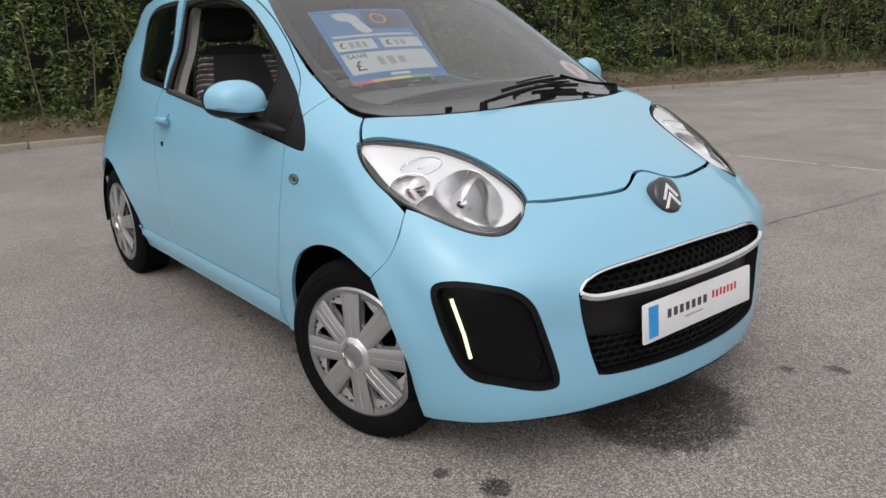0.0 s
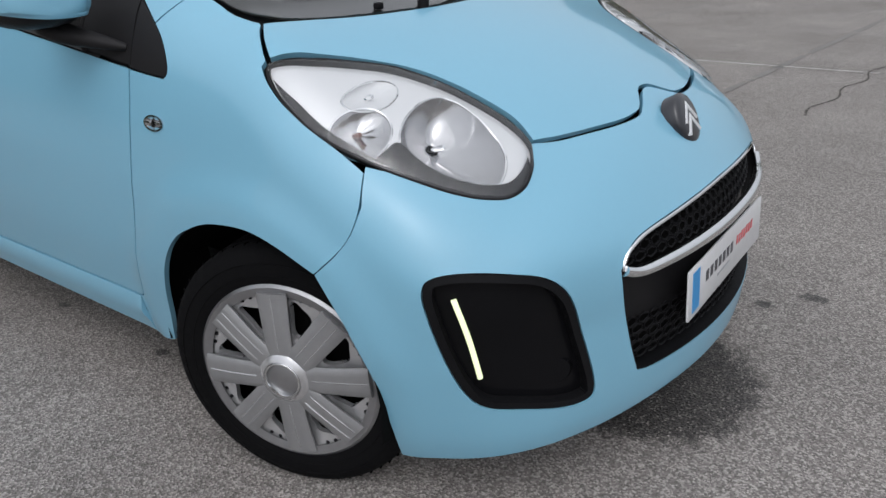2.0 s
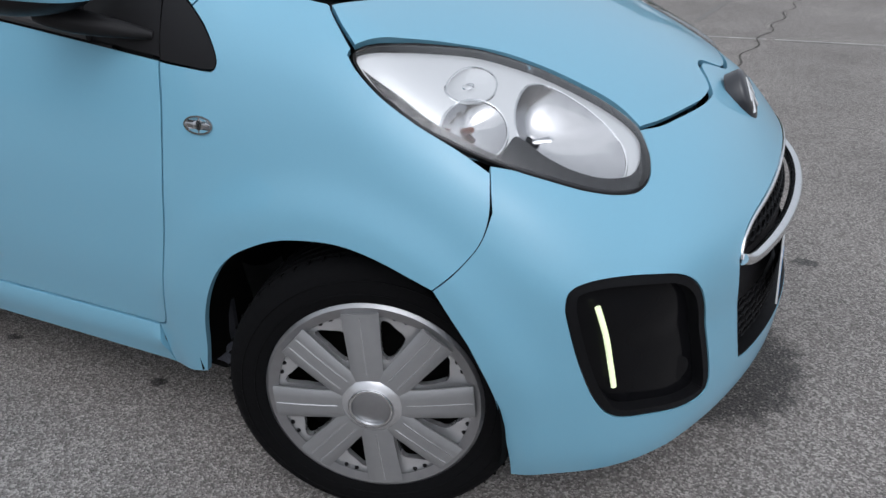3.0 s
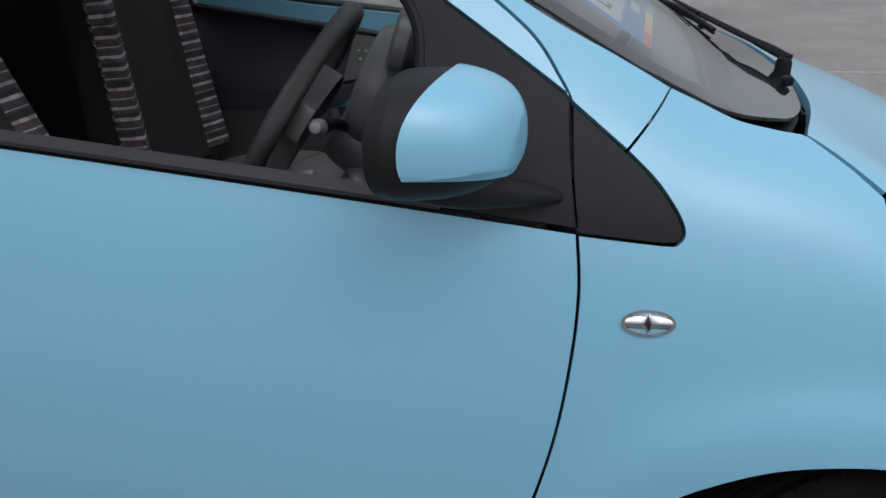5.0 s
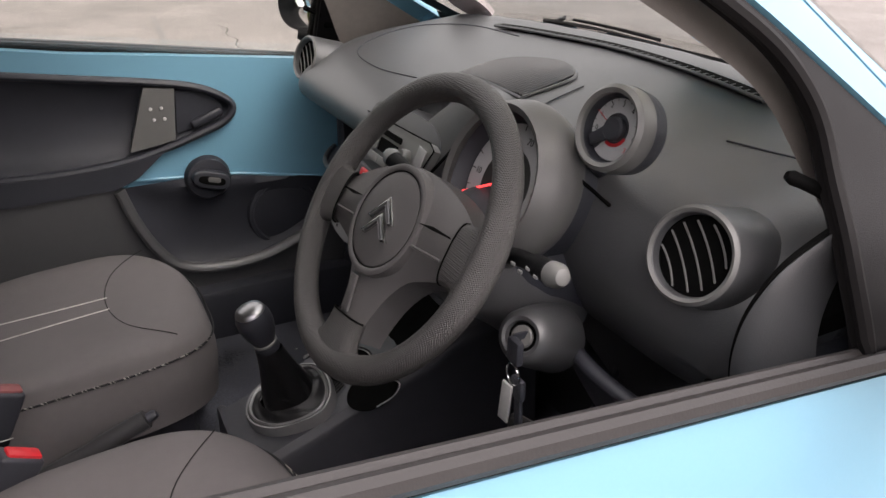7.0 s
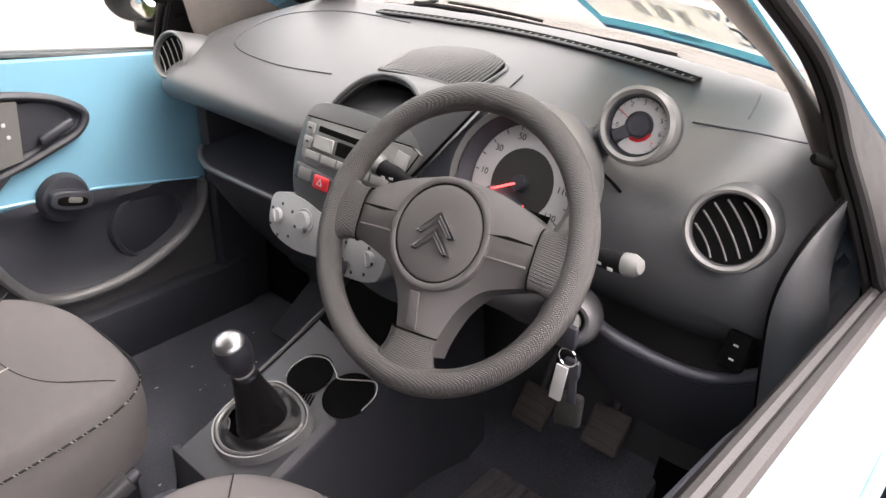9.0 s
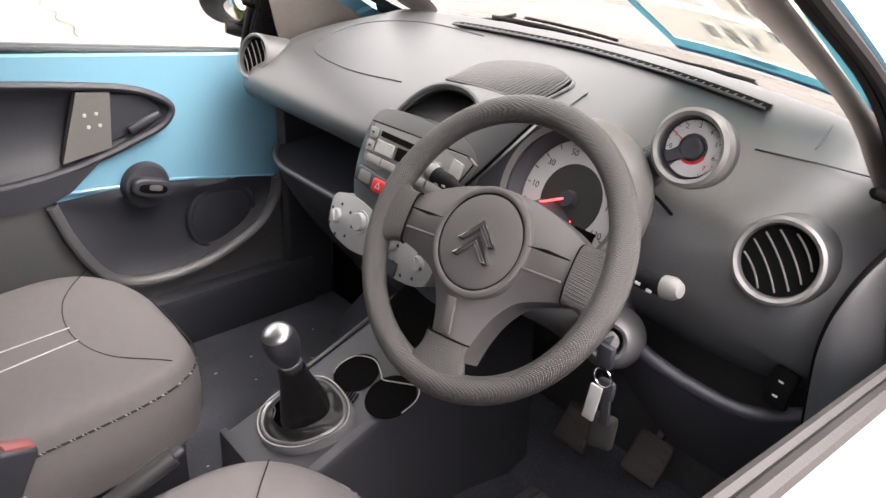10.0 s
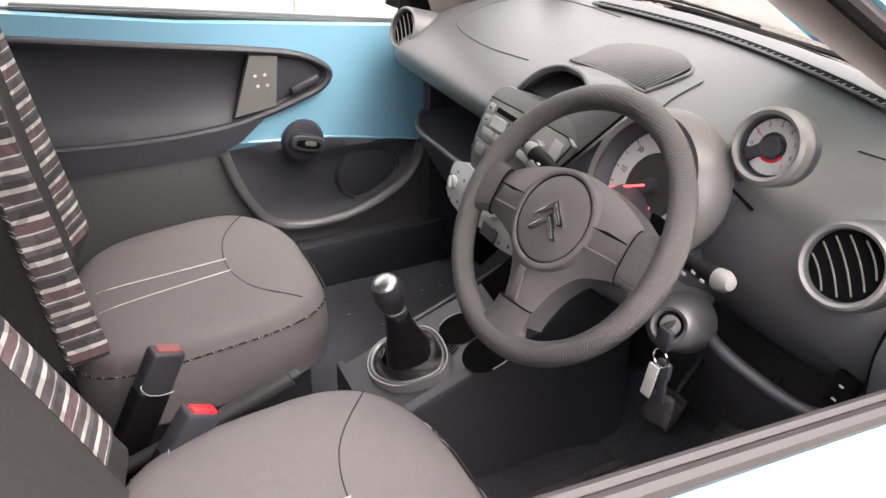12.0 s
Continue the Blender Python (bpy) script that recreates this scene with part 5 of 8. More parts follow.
vent((-0.618, 0.562, 0.905), (-0.92, -0.15, 0.34))

# rev counter on its stalk
tm = frame_of((-0.628, -0.449, 1.009), (-0.93, -0.10, 0.30)) @ Matrix.Scale(0.89, 4)
tacho = part("rev_counter", lathe([(0.0385, -0.004), (0.0400, 0.016), (0.0445, 0.019), (0.0495, 0.014), (0.0505, -0.005), (0.0480, -0.026), (0.038, -0.040), (0.0, -0.044)], 48, tm), SATIN, dash, "round rev counter pod with a grey rim")
part("pod_back", lathe([(0.0508, -0.006), (0.0485, -0.027), (0.0385, -0.041), (0.0, -0.0455)], 48, tm), DARK, tacho)
part("pod_stem", joined(tube([(-0.616, -0.408, 0.984), (-0.606, -0.386, 0.966), (-0.580, -0.368, 0.940)], [0.015, 0.017, 0.020], 14), *[lathe([(0.0195, -0.0015), (0.0205, 0), (0.0195, 0.0015)], 16, frame_of((-0.615 + 0.003 * k, -0.405 + 0.0065 * k, 0.982 - 0.005 * k), (-0.35, -0.70, 0.60))) for k in range(5)]), DARK, tacho, "ribbed black stem")
DIAL = material("dial_white", (0.52, 0.52, 0.53), 0.5, spread=0.03)
INK = material("dial_ink", (0.03, 0.03, 0.03), 0.6, spread=0.03)
NEEDLE = material("lit_red_needle", (0.9, 0.05, 0.05), 0.4, glow=1.4)
part("pod_wall", lathe([(0.0405, 0.0155), (0.0375, -0.002), (0.0, -0.0025)], 44, tm), DARK, tacho)
pod_m, tm = tm, tm @ Matrix.Scale(0.92, 4)
part("dial", lathe([(0.0, 0.0), (0.0395, 0.0)], 40, tm), DARK, tacho)


def arc_band(r0, r1, a0, a1, z, m, n=40):
    return moved(sheet(lambda u, v: ((r0 + (r1 - r0) * v) * math.cos(radians(a0 + (a1 - a0) * u)), (r0 + (r1 - r0) * v) * math.sin(radians(a0 + (a1 - a0) * u)), z), n, 2), m)


def text(body_text, size, m, mat, parent, name="numeral"):
    c = bpy.data.curves.new("numeral", "FONT")
    c.body, c.size, c.align_x, c.align_y, c.extrude = body_text, size, "CENTER", "CENTER", 0.0002
    o = bpy.data.objects.new("numeral", c)
    me = o.to_mesh().copy()
    o.to_mesh_clear()
    bpy.data.objects.remove(o)
    me.transform(m)
    return part(name, me, mat, parent, smooth=False)


part("dial_band", arc_band(0.020, 0.0385, 197, -128, 0.001, tm, 60), DIAL, tacho)
part("dial_line", arc_band(0.0196, 0.0204, 197, -128, 0.0013, tm, 60), INK, tacho)
part("red_band", arc_band(0.0175, 0.0218, -22, -118, 0.0016, tm), RED, tacho)
part("pointer_cover", slab([(-0.006, -0.010), (-0.006, 0.010), (-0.0385, 0.0075), (-0.0385, -0.0075)], 0.006, tm @ pose(0, 0, 0.0014, 0, 0, 34), 0.002), DARK, tacho)
part("dial_hub", lathe([(0, 0.010), (0.013, 0.010), (0.0155, 0.007), (0.0155, 0.0)], 28, tm), DARK, tacho)
for k in range(8):
    a = radians(188 - 33 * k)
    text(str(k), 0.0092, tm @ pose(0.0315 * math.cos(a), 0.0315 * math.sin(a), 0.0014), INK if k < 7 else RED, tacho)
    for s in (0, 1):
        b = a - radians(16.5) * s
        part("tick", rbox(0.003, 0.0007, 0.0004, 0, 1, tm @ pose(0, 0, 0.0014, 0, 0, math.degrees(b)) @ pose(0.0368, 0, 0)), INK, tacho)
part("needle", rbox(0.020, 0.0012, 0.001, 0.0004, 1, tm @ pose(0, 0, 0.006, 0, 0, 152) @ pose(0.027, 0, 0)), RED, tacho)
part("pod_glass", lathe([(0.0, 0.0145), (0.0395, 0.0135)], 40, pod_m), clear("dial_glass", (0.97, 0.97, 0.97)), tacho)
# a black bar stands in for the dark contour of the recess behind
part("pod_dark_contour", tube(spline([(-0.634, -0.391, 0.984), (-0.645, -0.406, 0.968), (-0.648, -0.416, 0.954), (-0.628, -0.425, 0.934), (-0.598, -0.428, 0.908)], 6), 0.0022, 8), VOID, tacho, "black bar drawn as the dark recess behind the pod")

# ---- instrument binnacle and steering column ----
COWL = material("cowl_grey_plastic", (0.120, 0.118, 0.116), 0.36, bump=0.15, fine=600, spread=0.05)
bmx = frame_of((-0.685, -0.336, 0.921), (-0.90, 0.0, 0.42))


def hood_at(u, v):
    a = radians(-78 + 336 * u)
    r = 0.081 + 0.010 * math.sin(math.pi * v) + 0.006 * v * math.sin(a)
    front = 0.030 - 0.026 * abs(u - 0.5) ** 1.5
    z = front * (1 - v) - 0.030 * v
    return (r * math.cos(a) * 1.02, r * math.sin(a), z)


binnacle = part("instrument_binnacle", moved(sheet(hood_at, 40, 10, 0.008), bmx), COWL, dash, "hooded instrument binnacle in satin grey")
side_m = bmx @ pose(0, 0, -0.020)
part("binnacle_panel", slab([(-0.180, -0.040), (-0.1025, 0.083), (-0.055, 0.095), (-0.060, -0.060), (-0.150, -0.085)], 0.004, side_m @ pose(0, 0, -0.006)), DARK, binnacle, "black panel beside the instruments")
part("panel_seam", tube([tuple(side_m @ Vector((x, y, 0.0095))) for x, y in ((-0.182, -0.046), (-0.138, 0.024), (-0.100, 0.085))], 0.0022, 6), VOID, binnacle)
part("binnacle_shell", lathe([(0.088, -0.022), (0.078, -0.05), (0.060, -0.11)], 48, bmx), DARK, binnacle)
part("binnacle_well", lathe([(0.0865, 0.017), (0.080, 0.002), (0.074, -0.002), (0.0, -0.002)], 48, bmx), DARK, binnacle)
part("speed_band", arc_band(0.044, 0.0735, 218, -38, 0.0015, bmx, 60), DIAL, binnacle, "white speedometer ring")
part("speed_face", lathe([(0, 0.003), (0.0435, 0.003), (0.0445, 0.001)], 40, bmx), INK, binnacle)
part("needle_hub", lathe([(0, 0.013), (0.0095, 0.012), (0.011, 0.003)], 24, bmx), DARK, binnacle)
part("needle", rbox(0.062, 0.0026, 0.0016, 0.0006, 1, bmx @ pose(0, 0, 0.0125, 0, 0, 207) @ pose(0.034, 0, 0)), NEEDLE, binnacle, "lit red needle")
for k in range(14):
    a = radians(196 - 17.2 * k)
    if k % 2:
        text(str(10 * k), 0.0115, bmx @ pose(0.058 * math.cos(a), 0.058 * math.sin(a), 0.0018), INK, binnacle)
    part("tick", rbox(0.006, 0.0012, 0.0005, 0, 1, bmx @ pose(0, 0, 0.0018, 0, 0, math.degrees(a)) @ pose(0.0695, 0, 0)), INK, binnacle)
LIT = material("lit_red_symbol", (1.0, 0.03, 0.03), 0.4, glow=2.5)
part("warning_lamp", joined(moved(lathe([(0.0030, 0.0), (0.0042, 0.0004), (0.0054, 0.0)], 20), bmx @ pose(-0.011, -0.020, 0.0036)), rbox(0.0016, 0.004, 0.0005, 0, 1, bmx @ pose(-0.011, -0.019, 0.0038))), LIT, binnacle, "lit red warning lamp")
part("warning_lamp", slab([(-0.004, -0.004), (0.004, -0.004), (0.0, 0.005)], 0.0005, bmx @ pose(0.013, -0.028, 0.0034)), LIT, binnacle, "lit red warning lamp")
part("display", rbox(0.030, 0.020, 0.001, 0.0003, 1, bmx @ pose(0.038, -0.036, 0.0036)), VOID, binnacle)
part("column_shroud", tube(spline([(-0.60, -0.330, 0.760), (-0.68, -0.331, 0.812), (-0.76, -0.332, 0.860)], 5), [0.078, 0.080, 0.080, 0.078, 0.074, 0.072, 0.070, 0.068, 0.064, 0.060, 0.054], 20, squash=0.85), DASH, dash, "grey steering column shroud")
part("binnacle_base", tube(spline([(-0.58, -0.330, 0.80), (-0.66, -0.330, 0.84), (-0.735, -0.331, 0.862)], 4), [0.085, 0.085, 0.084, 0.082, 0.078, 0.074, 0.07, 0.064, 0.056], 20, squash=0.7), DARK, binnacle)

SW = frame_of((-0.822, -0.332, 0.899), (-0.83, -0.046, 0.555))
SPIN = SW @ pose(0, 0, 0, 0, 0, 5)


def grip():
    """Rim plastic with a fine diamond grain."""
    m = material("grained_rim", (0.056, 0.053, 0.052), 0.38, spread=0.08, spec=0.7)
    n, l = m.node_tree.nodes, m.node_tree.links
    v = n.new("ShaderNodeTexVoronoi")
    v.inputs["Scale"].default_value, v.inputs["Randomness"].default_value = 600, 0.15
    t = n.new("ShaderNodeTexCoord")
    l.new(t.outputs["Object"], v.inputs["Vector"])
    b = n.new("ShaderNodeBump")
    b.inputs["Strength"].default_value, b.inputs["Distance"].default_value = 1.0, 0.0016
    b.invert = True
    l.new(v.outputs["Distance"], b.inputs["Height"])
    l.new(b.outputs[0], n["Principled BSDF"].inputs["Normal"])
    return m


RIM = grip()
ring_pts = [(0.1625 * math.cos(2 * math.pi * k / 96), 0.1625 * math.sin(2 * math.pi * k / 96), 0.0) for k in range(96)]
wheel_bm = moved(tube(ring_pts, [0.0150 + 0.0014 * (math.cos(2 * math.pi * k / 96 * 2) ** 2) for k in range(96)], 16, closed=True), SPIN)
steering = part("steering_wheel", wheel_bm, RIM, car, "three-spoke steering wheel with a grained dark rim")
HUBM = material("hub_plastic", (0.102, 0.097, 0.097), 0.40, bump=0.25, fine=900, spread=0.05)


def pad(outline, depth, z, m, crown=0.012, step=0.012):
    """A cushion-like pad on a flat outline."""
    v, f = filled(np.array(outline), (), step, step * 0.7)
    o = even(outline, 0.0015)
    d = np.min(np.hypot(v[:, None, 0] - o[None, :, 0], v[:, None, 1] - o[None, :, 1]), 1)
    h = z + crown * (1 - np.exp(-(d / 0.032)))
    bm = bmesh.new()
    vs = [bm.verts.new((x, y, hh)) for (x, y), hh in zip(v, h)]
    for t in f:
        bm.faces.new([vs[i] for i in t])
    rim_e = [e for e in bm.edges if e.is_boundary]
    g = bmesh.ops.extrude_edge_only(bm, edges=rim_e)
    for q in g["geom"]:
        if isinstance(q, bmesh.types.BMVert):
            q.co.z -= depth
    return moved(bm, m)


hub_side = [(0.045, 0.061), (0.087, 0.048), (0.122, 0.031), (0.138, 0.026), (0.138, -0.026), (0.122, -0.029), (0.092, -0.037), (0.062, -0.050), (0.040, -0.078), (0.028, -0.112), (0.025, -0.132)]
hub_line = spline([(0.0, 0.067)] + hub_side, 5)[:-1] + spline([(0.025, -0.132), (0.0, -0.134), (-0.025, -0.132)], 4)[:-1] + spline([(-x, y) for x, y in hub_side[::-1]] + [(0.0, 0.067)], 5)[:-1]
part("hub_pad", pad(hub_line, 0.034, -0.004, SPIN, 0.019, 0.006), HUBM, steering, "dark grey padded hub")
part("hub_disc_groove", lathe([(0.0560, 0.0), (0.0565, 0.0140), (0.0575, 0.0148), (0.0610, 0.0155), (0.0640, 0.0140), (0.0648, 0.0)], 64, SPIN), HUBM, steering, "raised ring round the airbag cover")
part("disc_gap", lathe([(0.0548, 0.0134), (0.0562, 0.0138)], 64, SPIN), VOID, steering)
part("hub_disc", lathe([(0, 0.0178), (0.030, 0.0168), (0.050, 0.0148), (0.0540, 0.0135), (0.0550, 0.0110), (0.0550, 0.0)], 64, SPIN), HUBM, steering, "round airbag cover")
STEEL = material("dull_silver", (0.19, 0.19, 0.185), 0.4, 0.2, spread=0.05)
CHEVRON = material("worn_chrome", (0.50, 0.50, 0.50), 0.22, 1.0, spread=0.15)
CHEVRON_FACE = material("dark_chevron_grey", (0.14, 0.14, 0.145), 0.30, 0.5, spread=0.1)
# each chevron is pale at its edge and darker in its middle
for dy in (0.010, -0.0085):
    cv = part("chevron", chevron(SPIN @ Matrix.Translation((0, dy, 0.0155)), 0.0275, 0.0140, 0.0090, 0.0045), CHEVRON, steering, "chrome chevron")
    part("chevron_face", chevron(SPIN @ Matrix.Translation((0, dy - 0.0022, 0.0203)), 0.0215, 0.0105, 0.0040, 0.0006), CHEVRON_FACE, cv, "darker middle of the chevron")


def arm(a, half, seam_r, flare):
    """A grained sleeve that grows out of the rim towards the hub, with rounded flanks where it meets the rim."""
    def at(u, v):
        q = 2 * math.pi * u
        r = seam_r + (0.1625 - seam_r) * v
        w = half + flare * max(0.0, (v - 0.12) / 0.88) ** 2.6
        h = 0.0105 + 0.0020 * v
        c, n = math.cos(q), math.sin(q)
        x = w * math.copysign(abs(c) ** 0.75, c)
        z = h * math.copysign(abs(n) ** 0.75, n) - 0.0005
        return (r * math.cos(a) - x * math.sin(a), r * math.sin(a) + x * math.cos(a), z)
    return at


for a0, half, seam_r, flare in ((0, 0.0325, 0.116, 0.034), (180, 0.0325, 0.116, 0.034), (270, 0.0300, 0.112, 0.038)):
    sleeve = arm(radians(a0), half, seam_r, flare)
    part("spoke", moved(sheet(sleeve, 48, 16, close_u=True), SPIN), RIM, steering, "grained spoke end growing out of the rim")
    part("spoke_seam", moved(tube([sleeve(k / 24, 0.0) for k in range(13)], 0.0012, 5), SPIN), VOID, steering)
    if a0 != 270:
        side = 1 if a0 == 0 else -1
        part("spoke_crease", slab([(-0.030, 0.0), (-0.006, 0.0030), (0.022, 0.0010), (0.024, -0.0006), (-0.006, -0.0008)], 0.0016, SPIN @ pose(0, 0, 0, 0, 0, a0) @ pose(0.090, 0.012 * side, 0.0122, 0, 4, 0)), VOID, steering)
        part("spoke_rib", rbox(0.048, 0.0030, 0.004, 0.0014, 2, SPIN @ pose(0, 0, 0, 0, 0, a0) @ pose(0.088, -0.012 * side, 0.0118, 0, 4, 0)), HUBM, steering)
    else:
        part("spoke_ridge", slab([(-0.006, 0.014), (0.006, 0.014), (0.012, -0.026), (-0.003, -0.026)], 0.0035, SPIN @ pose(-0.006, -0.082, 0.0100, 6, 0, 0), 0.0015), HUBM, steering)

# stalks, ignition lock
for sgn, z_off in ((-1, 0.0), (1, 0.004)):
    tip = (-0.742, -0.332 + sgn * 0.185, 0.902 + z_off)
    root = (-0.735, -0.332 + sgn * 0.055, 0.868)
    st = part("control_stalk", tube(spline([root, tuple((np.array(root) + tip) / 2 + (0, 0, 0.006)), tip], 6), [0.008] * 4 + [0.009] * 5 + [0.0115] * 4, 14), BLACK, dash, "black control stalk with a silver end")
    d = (np.array(tip) - root) / np.linalg.norm(np.array(tip) - root)
    part("stalk_end", lathe([(0, 0.016), (0.008, 0.014), (0.0125, 0.006), (0.0128, -0.004)], 24, frame_of(tip, tuple(d), (0.1, 0.1, 1))), STEEL, st, "silver stalk end")
    part("stalk_symbols", joined(*[rbox(0.002, 0.006, 0.003, 0, 1, Matrix.Translation(tuple(np.array(root) + (np.array(tip) - root) * f + (-0.0112, 0, 0.003 * (-1) ** i)))) for i, f in enumerate((0.55, 0.66, 0.77, 0.88))]), WHITE, st)
lock_m = frame_of((-0.722, -0.446, 0.790), (-0.75, -0.42, 0.45))
lock = part("ignition_lock", lathe([(0.0, 0.004), (0.016, 0.004), (0.018, 0.010), (0.022, 0.0115), (0.027, 0.008), (0.032, -0.004), (0.036, -0.03), (0.042, -0.08)], 36, lock_m), DASH, dash, "round ignition lock")
part("lock_barrel", lathe([(0.0, 0.0085), (0.011, 0.0085), (0.0125, 0.007), (0.0125, 0.003)], 28, lock_m), SATIN, lock)
part("lock_groove", lathe([(0.0128, 0.0046), (0.0160, 0.0046)], 28, lock_m), VOID, lock)
part("keyhole", rbox(0.0022, 0.011, 0.001, 0, 1, lock_m @ pose(0, 0, 0.0088)), VOID, lock)

# ---- centre stack: pocket, radio, switches and heater panel ----
cm = frame_of((-0.700, -0.042, 0.860), (-0.93, 0.0, 0.36))
stack_line = spline([(0.0, 0.084), (-0.082, 0.082), (-0.120, 0.062), (-0.130, 0.0), (-0.118, -0.058), (-0.08, -0.085), (0.0, -0.095), (0.08, -0.085), (0.108, -0.055), (0.118, 0.0), (0.122, 0.050), (0.085, 0.080)], 4, closed=True)
stack = part("centre_panel", pad(stack_line, 0.10, -0.002, cm, 0.014), DASH, dash, "rounded centre stack with radio and heater controls")


def housing(u, v):
    """The hump over the storage pocket: u across it, v from the dashboard's top back to the pocket's mouth."""
    k = 2 * u - 1
    wide = 0.165 - 0.048 * v
    return (-0.515 - (0.085 + 0.050 * k * k) * v, -0.035 + wide * k, 0.9585 + 0.020 * v - (0.030 + 0.052 * v) * abs(k) ** 2.6)


part("pocket_hood", sheet(housing, 41, 14, 0.007), DASH, stack, "rounded hood over the storage pocket")
part("hood_edge", tube([housing(k / 40, 1.0) for k in range(41)], 0.0045, 8), DASH, stack)
# the pocket's floor and back are near-black in place of its shade
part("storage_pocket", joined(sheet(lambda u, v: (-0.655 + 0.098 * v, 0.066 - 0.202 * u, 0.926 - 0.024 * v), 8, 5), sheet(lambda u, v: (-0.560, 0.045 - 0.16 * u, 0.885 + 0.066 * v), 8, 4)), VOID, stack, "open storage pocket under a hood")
part("pocket_lip", tube(spline([(-0.640, 0.078, 0.912), (-0.656, 0.055, 0.922), (-0.662, -0.035, 0.926), (-0.656, -0.125, 0.922), (-0.640, -0.148, 0.912)], 6), 0.0085, 10), DASH, stack, "rounded lip of the pocket")
side_panel = frame_of((-0.690, -0.328, 0.912), (-0.90, 0.0, 0.42)) @ pose(0, 0, -0.020)
part("side_panel", slab([(-0.184, -0.046), (-0.102, 0.085), (-0.120, 0.103), (-0.190, 0.072), (-0.262, 0.005), (-0.215, -0.065)], 0.008, side_panel, 0.003), DASH, stack, "sloping grey panel beside the radio")
radio = part("radio", pad(spline([(-0.098, 0.055), (0.112, 0.060), (0.126, 0.054), (0.120, 0.036), (0.102, 0.004), (0.092, -0.012), (-0.092, -0.014), (-0.102, -0.006), (-0.105, 0.020)], 1, closed=True), 0.01, 0.010, cm, 0.006, 0.008), material("radio_silver", (0.27, 0.27, 0.265), 0.34, 0.2, spread=0.05), stack, "silver grey car radio")
BUTTON = material("radio_button_grey", (0.32, 0.32, 0.315), 0.4, spread=0.05)
part("disc_slot", rbox(0.110, 0.009, 0.003, 0.001, 1, cm @ pose(-0.014, 0.043, 0.0165)), VOID, radio)
part("radio_display", rbox(0.042, 0.020, 0.003, 0.001, 1, cm @ pose(-0.052, 0.023, 0.0168)), material("grey_display", (0.42, 0.43, 0.42), 0.2), radio, "pale display window")
part("dark_display", rbox(0.060, 0.020, 0.003, 0.001, 1, cm @ pose(0.006, 0.024, 0.0166)), VOID, radio)
for k in range(5):
    part("radio_button", rbox(0.033, 0.012, 0.003, 0.0012, 2, cm @ pose(-0.072 + 0.036 * k, 0.001, 0.0150)), BUTTON, radio)
part("volume_knob", lathe([(0, 0.012), (0.009, 0.012), (0.011, 0.009), (0.011, 0)], 24, cm @ pose(0.070, 0.028, 0.016)), SATIN, radio)
for k in range(2):
    part("side_button", rbox(0.018, 0.016, 0.003, 0.0015, 2, cm @ pose(-0.088, 0.040 - 0.021 * k, 0.0160)), BUTTON, radio)
    part("side_mark", rbox(0.006, 0.003, 0.0006, 0, 1, cm @ pose(-0.088, 0.040 - 0.021 * k, 0.0179)), INK, radio)
part("preset_block", rbox(0.024, 0.034, 0.003, 0.0015, 2, cm @ pose(0.103, 0.034, 0.0160, 0, 0, -8)), BUTTON, radio, "pale block of preset keys")
part("radio_gap", moved(tube([(x, y, 0.0135) for x, y in ((-0.103, 0.056), (0.0, 0.0595), (0.114, 0.062), (0.129, 0.055), (0.104, 0.003))], 0.0012, 5), cm), VOID, radio)
part("switch_strip", rbox(0.150, 0.025, 0.008, 0.006, 3, cm @ pose(-0.030, -0.033, 0.012, 0, 0, -4)), DARK, stack)
part("hazard_switch", rbox(0.034, 0.022, 0.010, 0.004, 3, cm @ pose(-0.039, -0.034, 0.014)), RED, stack, "red hazard switch")
part("hazard_sign", joined(*[rbox(0.0105, 0.0010, 0.0006, 0, 1, cm @ pose(-0.039, -0.034, 0.0194) @ pose(0, 0, 0, 0, 0, 120 * k) @ pose(0, -0.0031, 0)) for k in range(3)]), WHITE, stack)
part("rear_demist_switch", rbox(0.030, 0.020, 0.008, 0.003, 2, cm @ pose(-0.079, -0.030, 0.013)), SATIN, stack)
# white heater panel
PANEL = material("pale_grey_panel", (0.36, 0.37, 0.38), 0.45, spread=0.05)
hm = frame_of((-0.742, -0.022, 0.762), (-0.94, 0.0, 0.30))
heater = part("heater_panel", pad(spline([(-0.122, 0.030), (-0.06, 0.036), (0.0, 0.026), (0.06, 0.036), (0.122, 0.030), (0.132, 0.0), (0.118, -0.034), (0.06, -0.046), (0.0, -0.040), (-0.06, -0.046), (-0.118, -0.034), (-0.132, 0.0)], 4, closed=True), 0.05, 0.0, hm, 0.010), PANEL, dash, "pale grey heater control panel")
for x in (-0.088, 0.088):
    part("heater_dial", lathe([(0, 0.008), (0.013, 0.008), (0.0145, 0.006), (0.0150, 0.0), (0.018, 0.001), (0.0185, -0.002)], 32, hm @ pose(x * 0.45, 0.008, 0.008)), PANEL, heater)
    part("heater_knob", joined(lathe([(0.0, 0.014), (0.018, 0.013), (0.021, 0.0)], 32, hm @ pose(x * 1.18, -0.004, 0.004) @ Matrix.Scale(0.62, 4)), rbox(0.005, 0.020, 0.007, 0.002, 2, hm @ pose(x * 1.18, -0.004, 0.013, 0, 0, 25))), PANEL, heater)
marks = []
for k in range(7):
    a = radians(150 - 50 * k)
    for x in (-0.088, 0.088):
        marks.append(rbox(0.005, 0.005, 0.0008, 0.0005, 1, hm @ pose(x * 0.98 + 0.031 * math.cos(a), -0.006 + 0.026 * math.sin(a), 0.0105)))
tagged(part("heater_symbols", joined(*marks), INK, heater), kind="stuff")
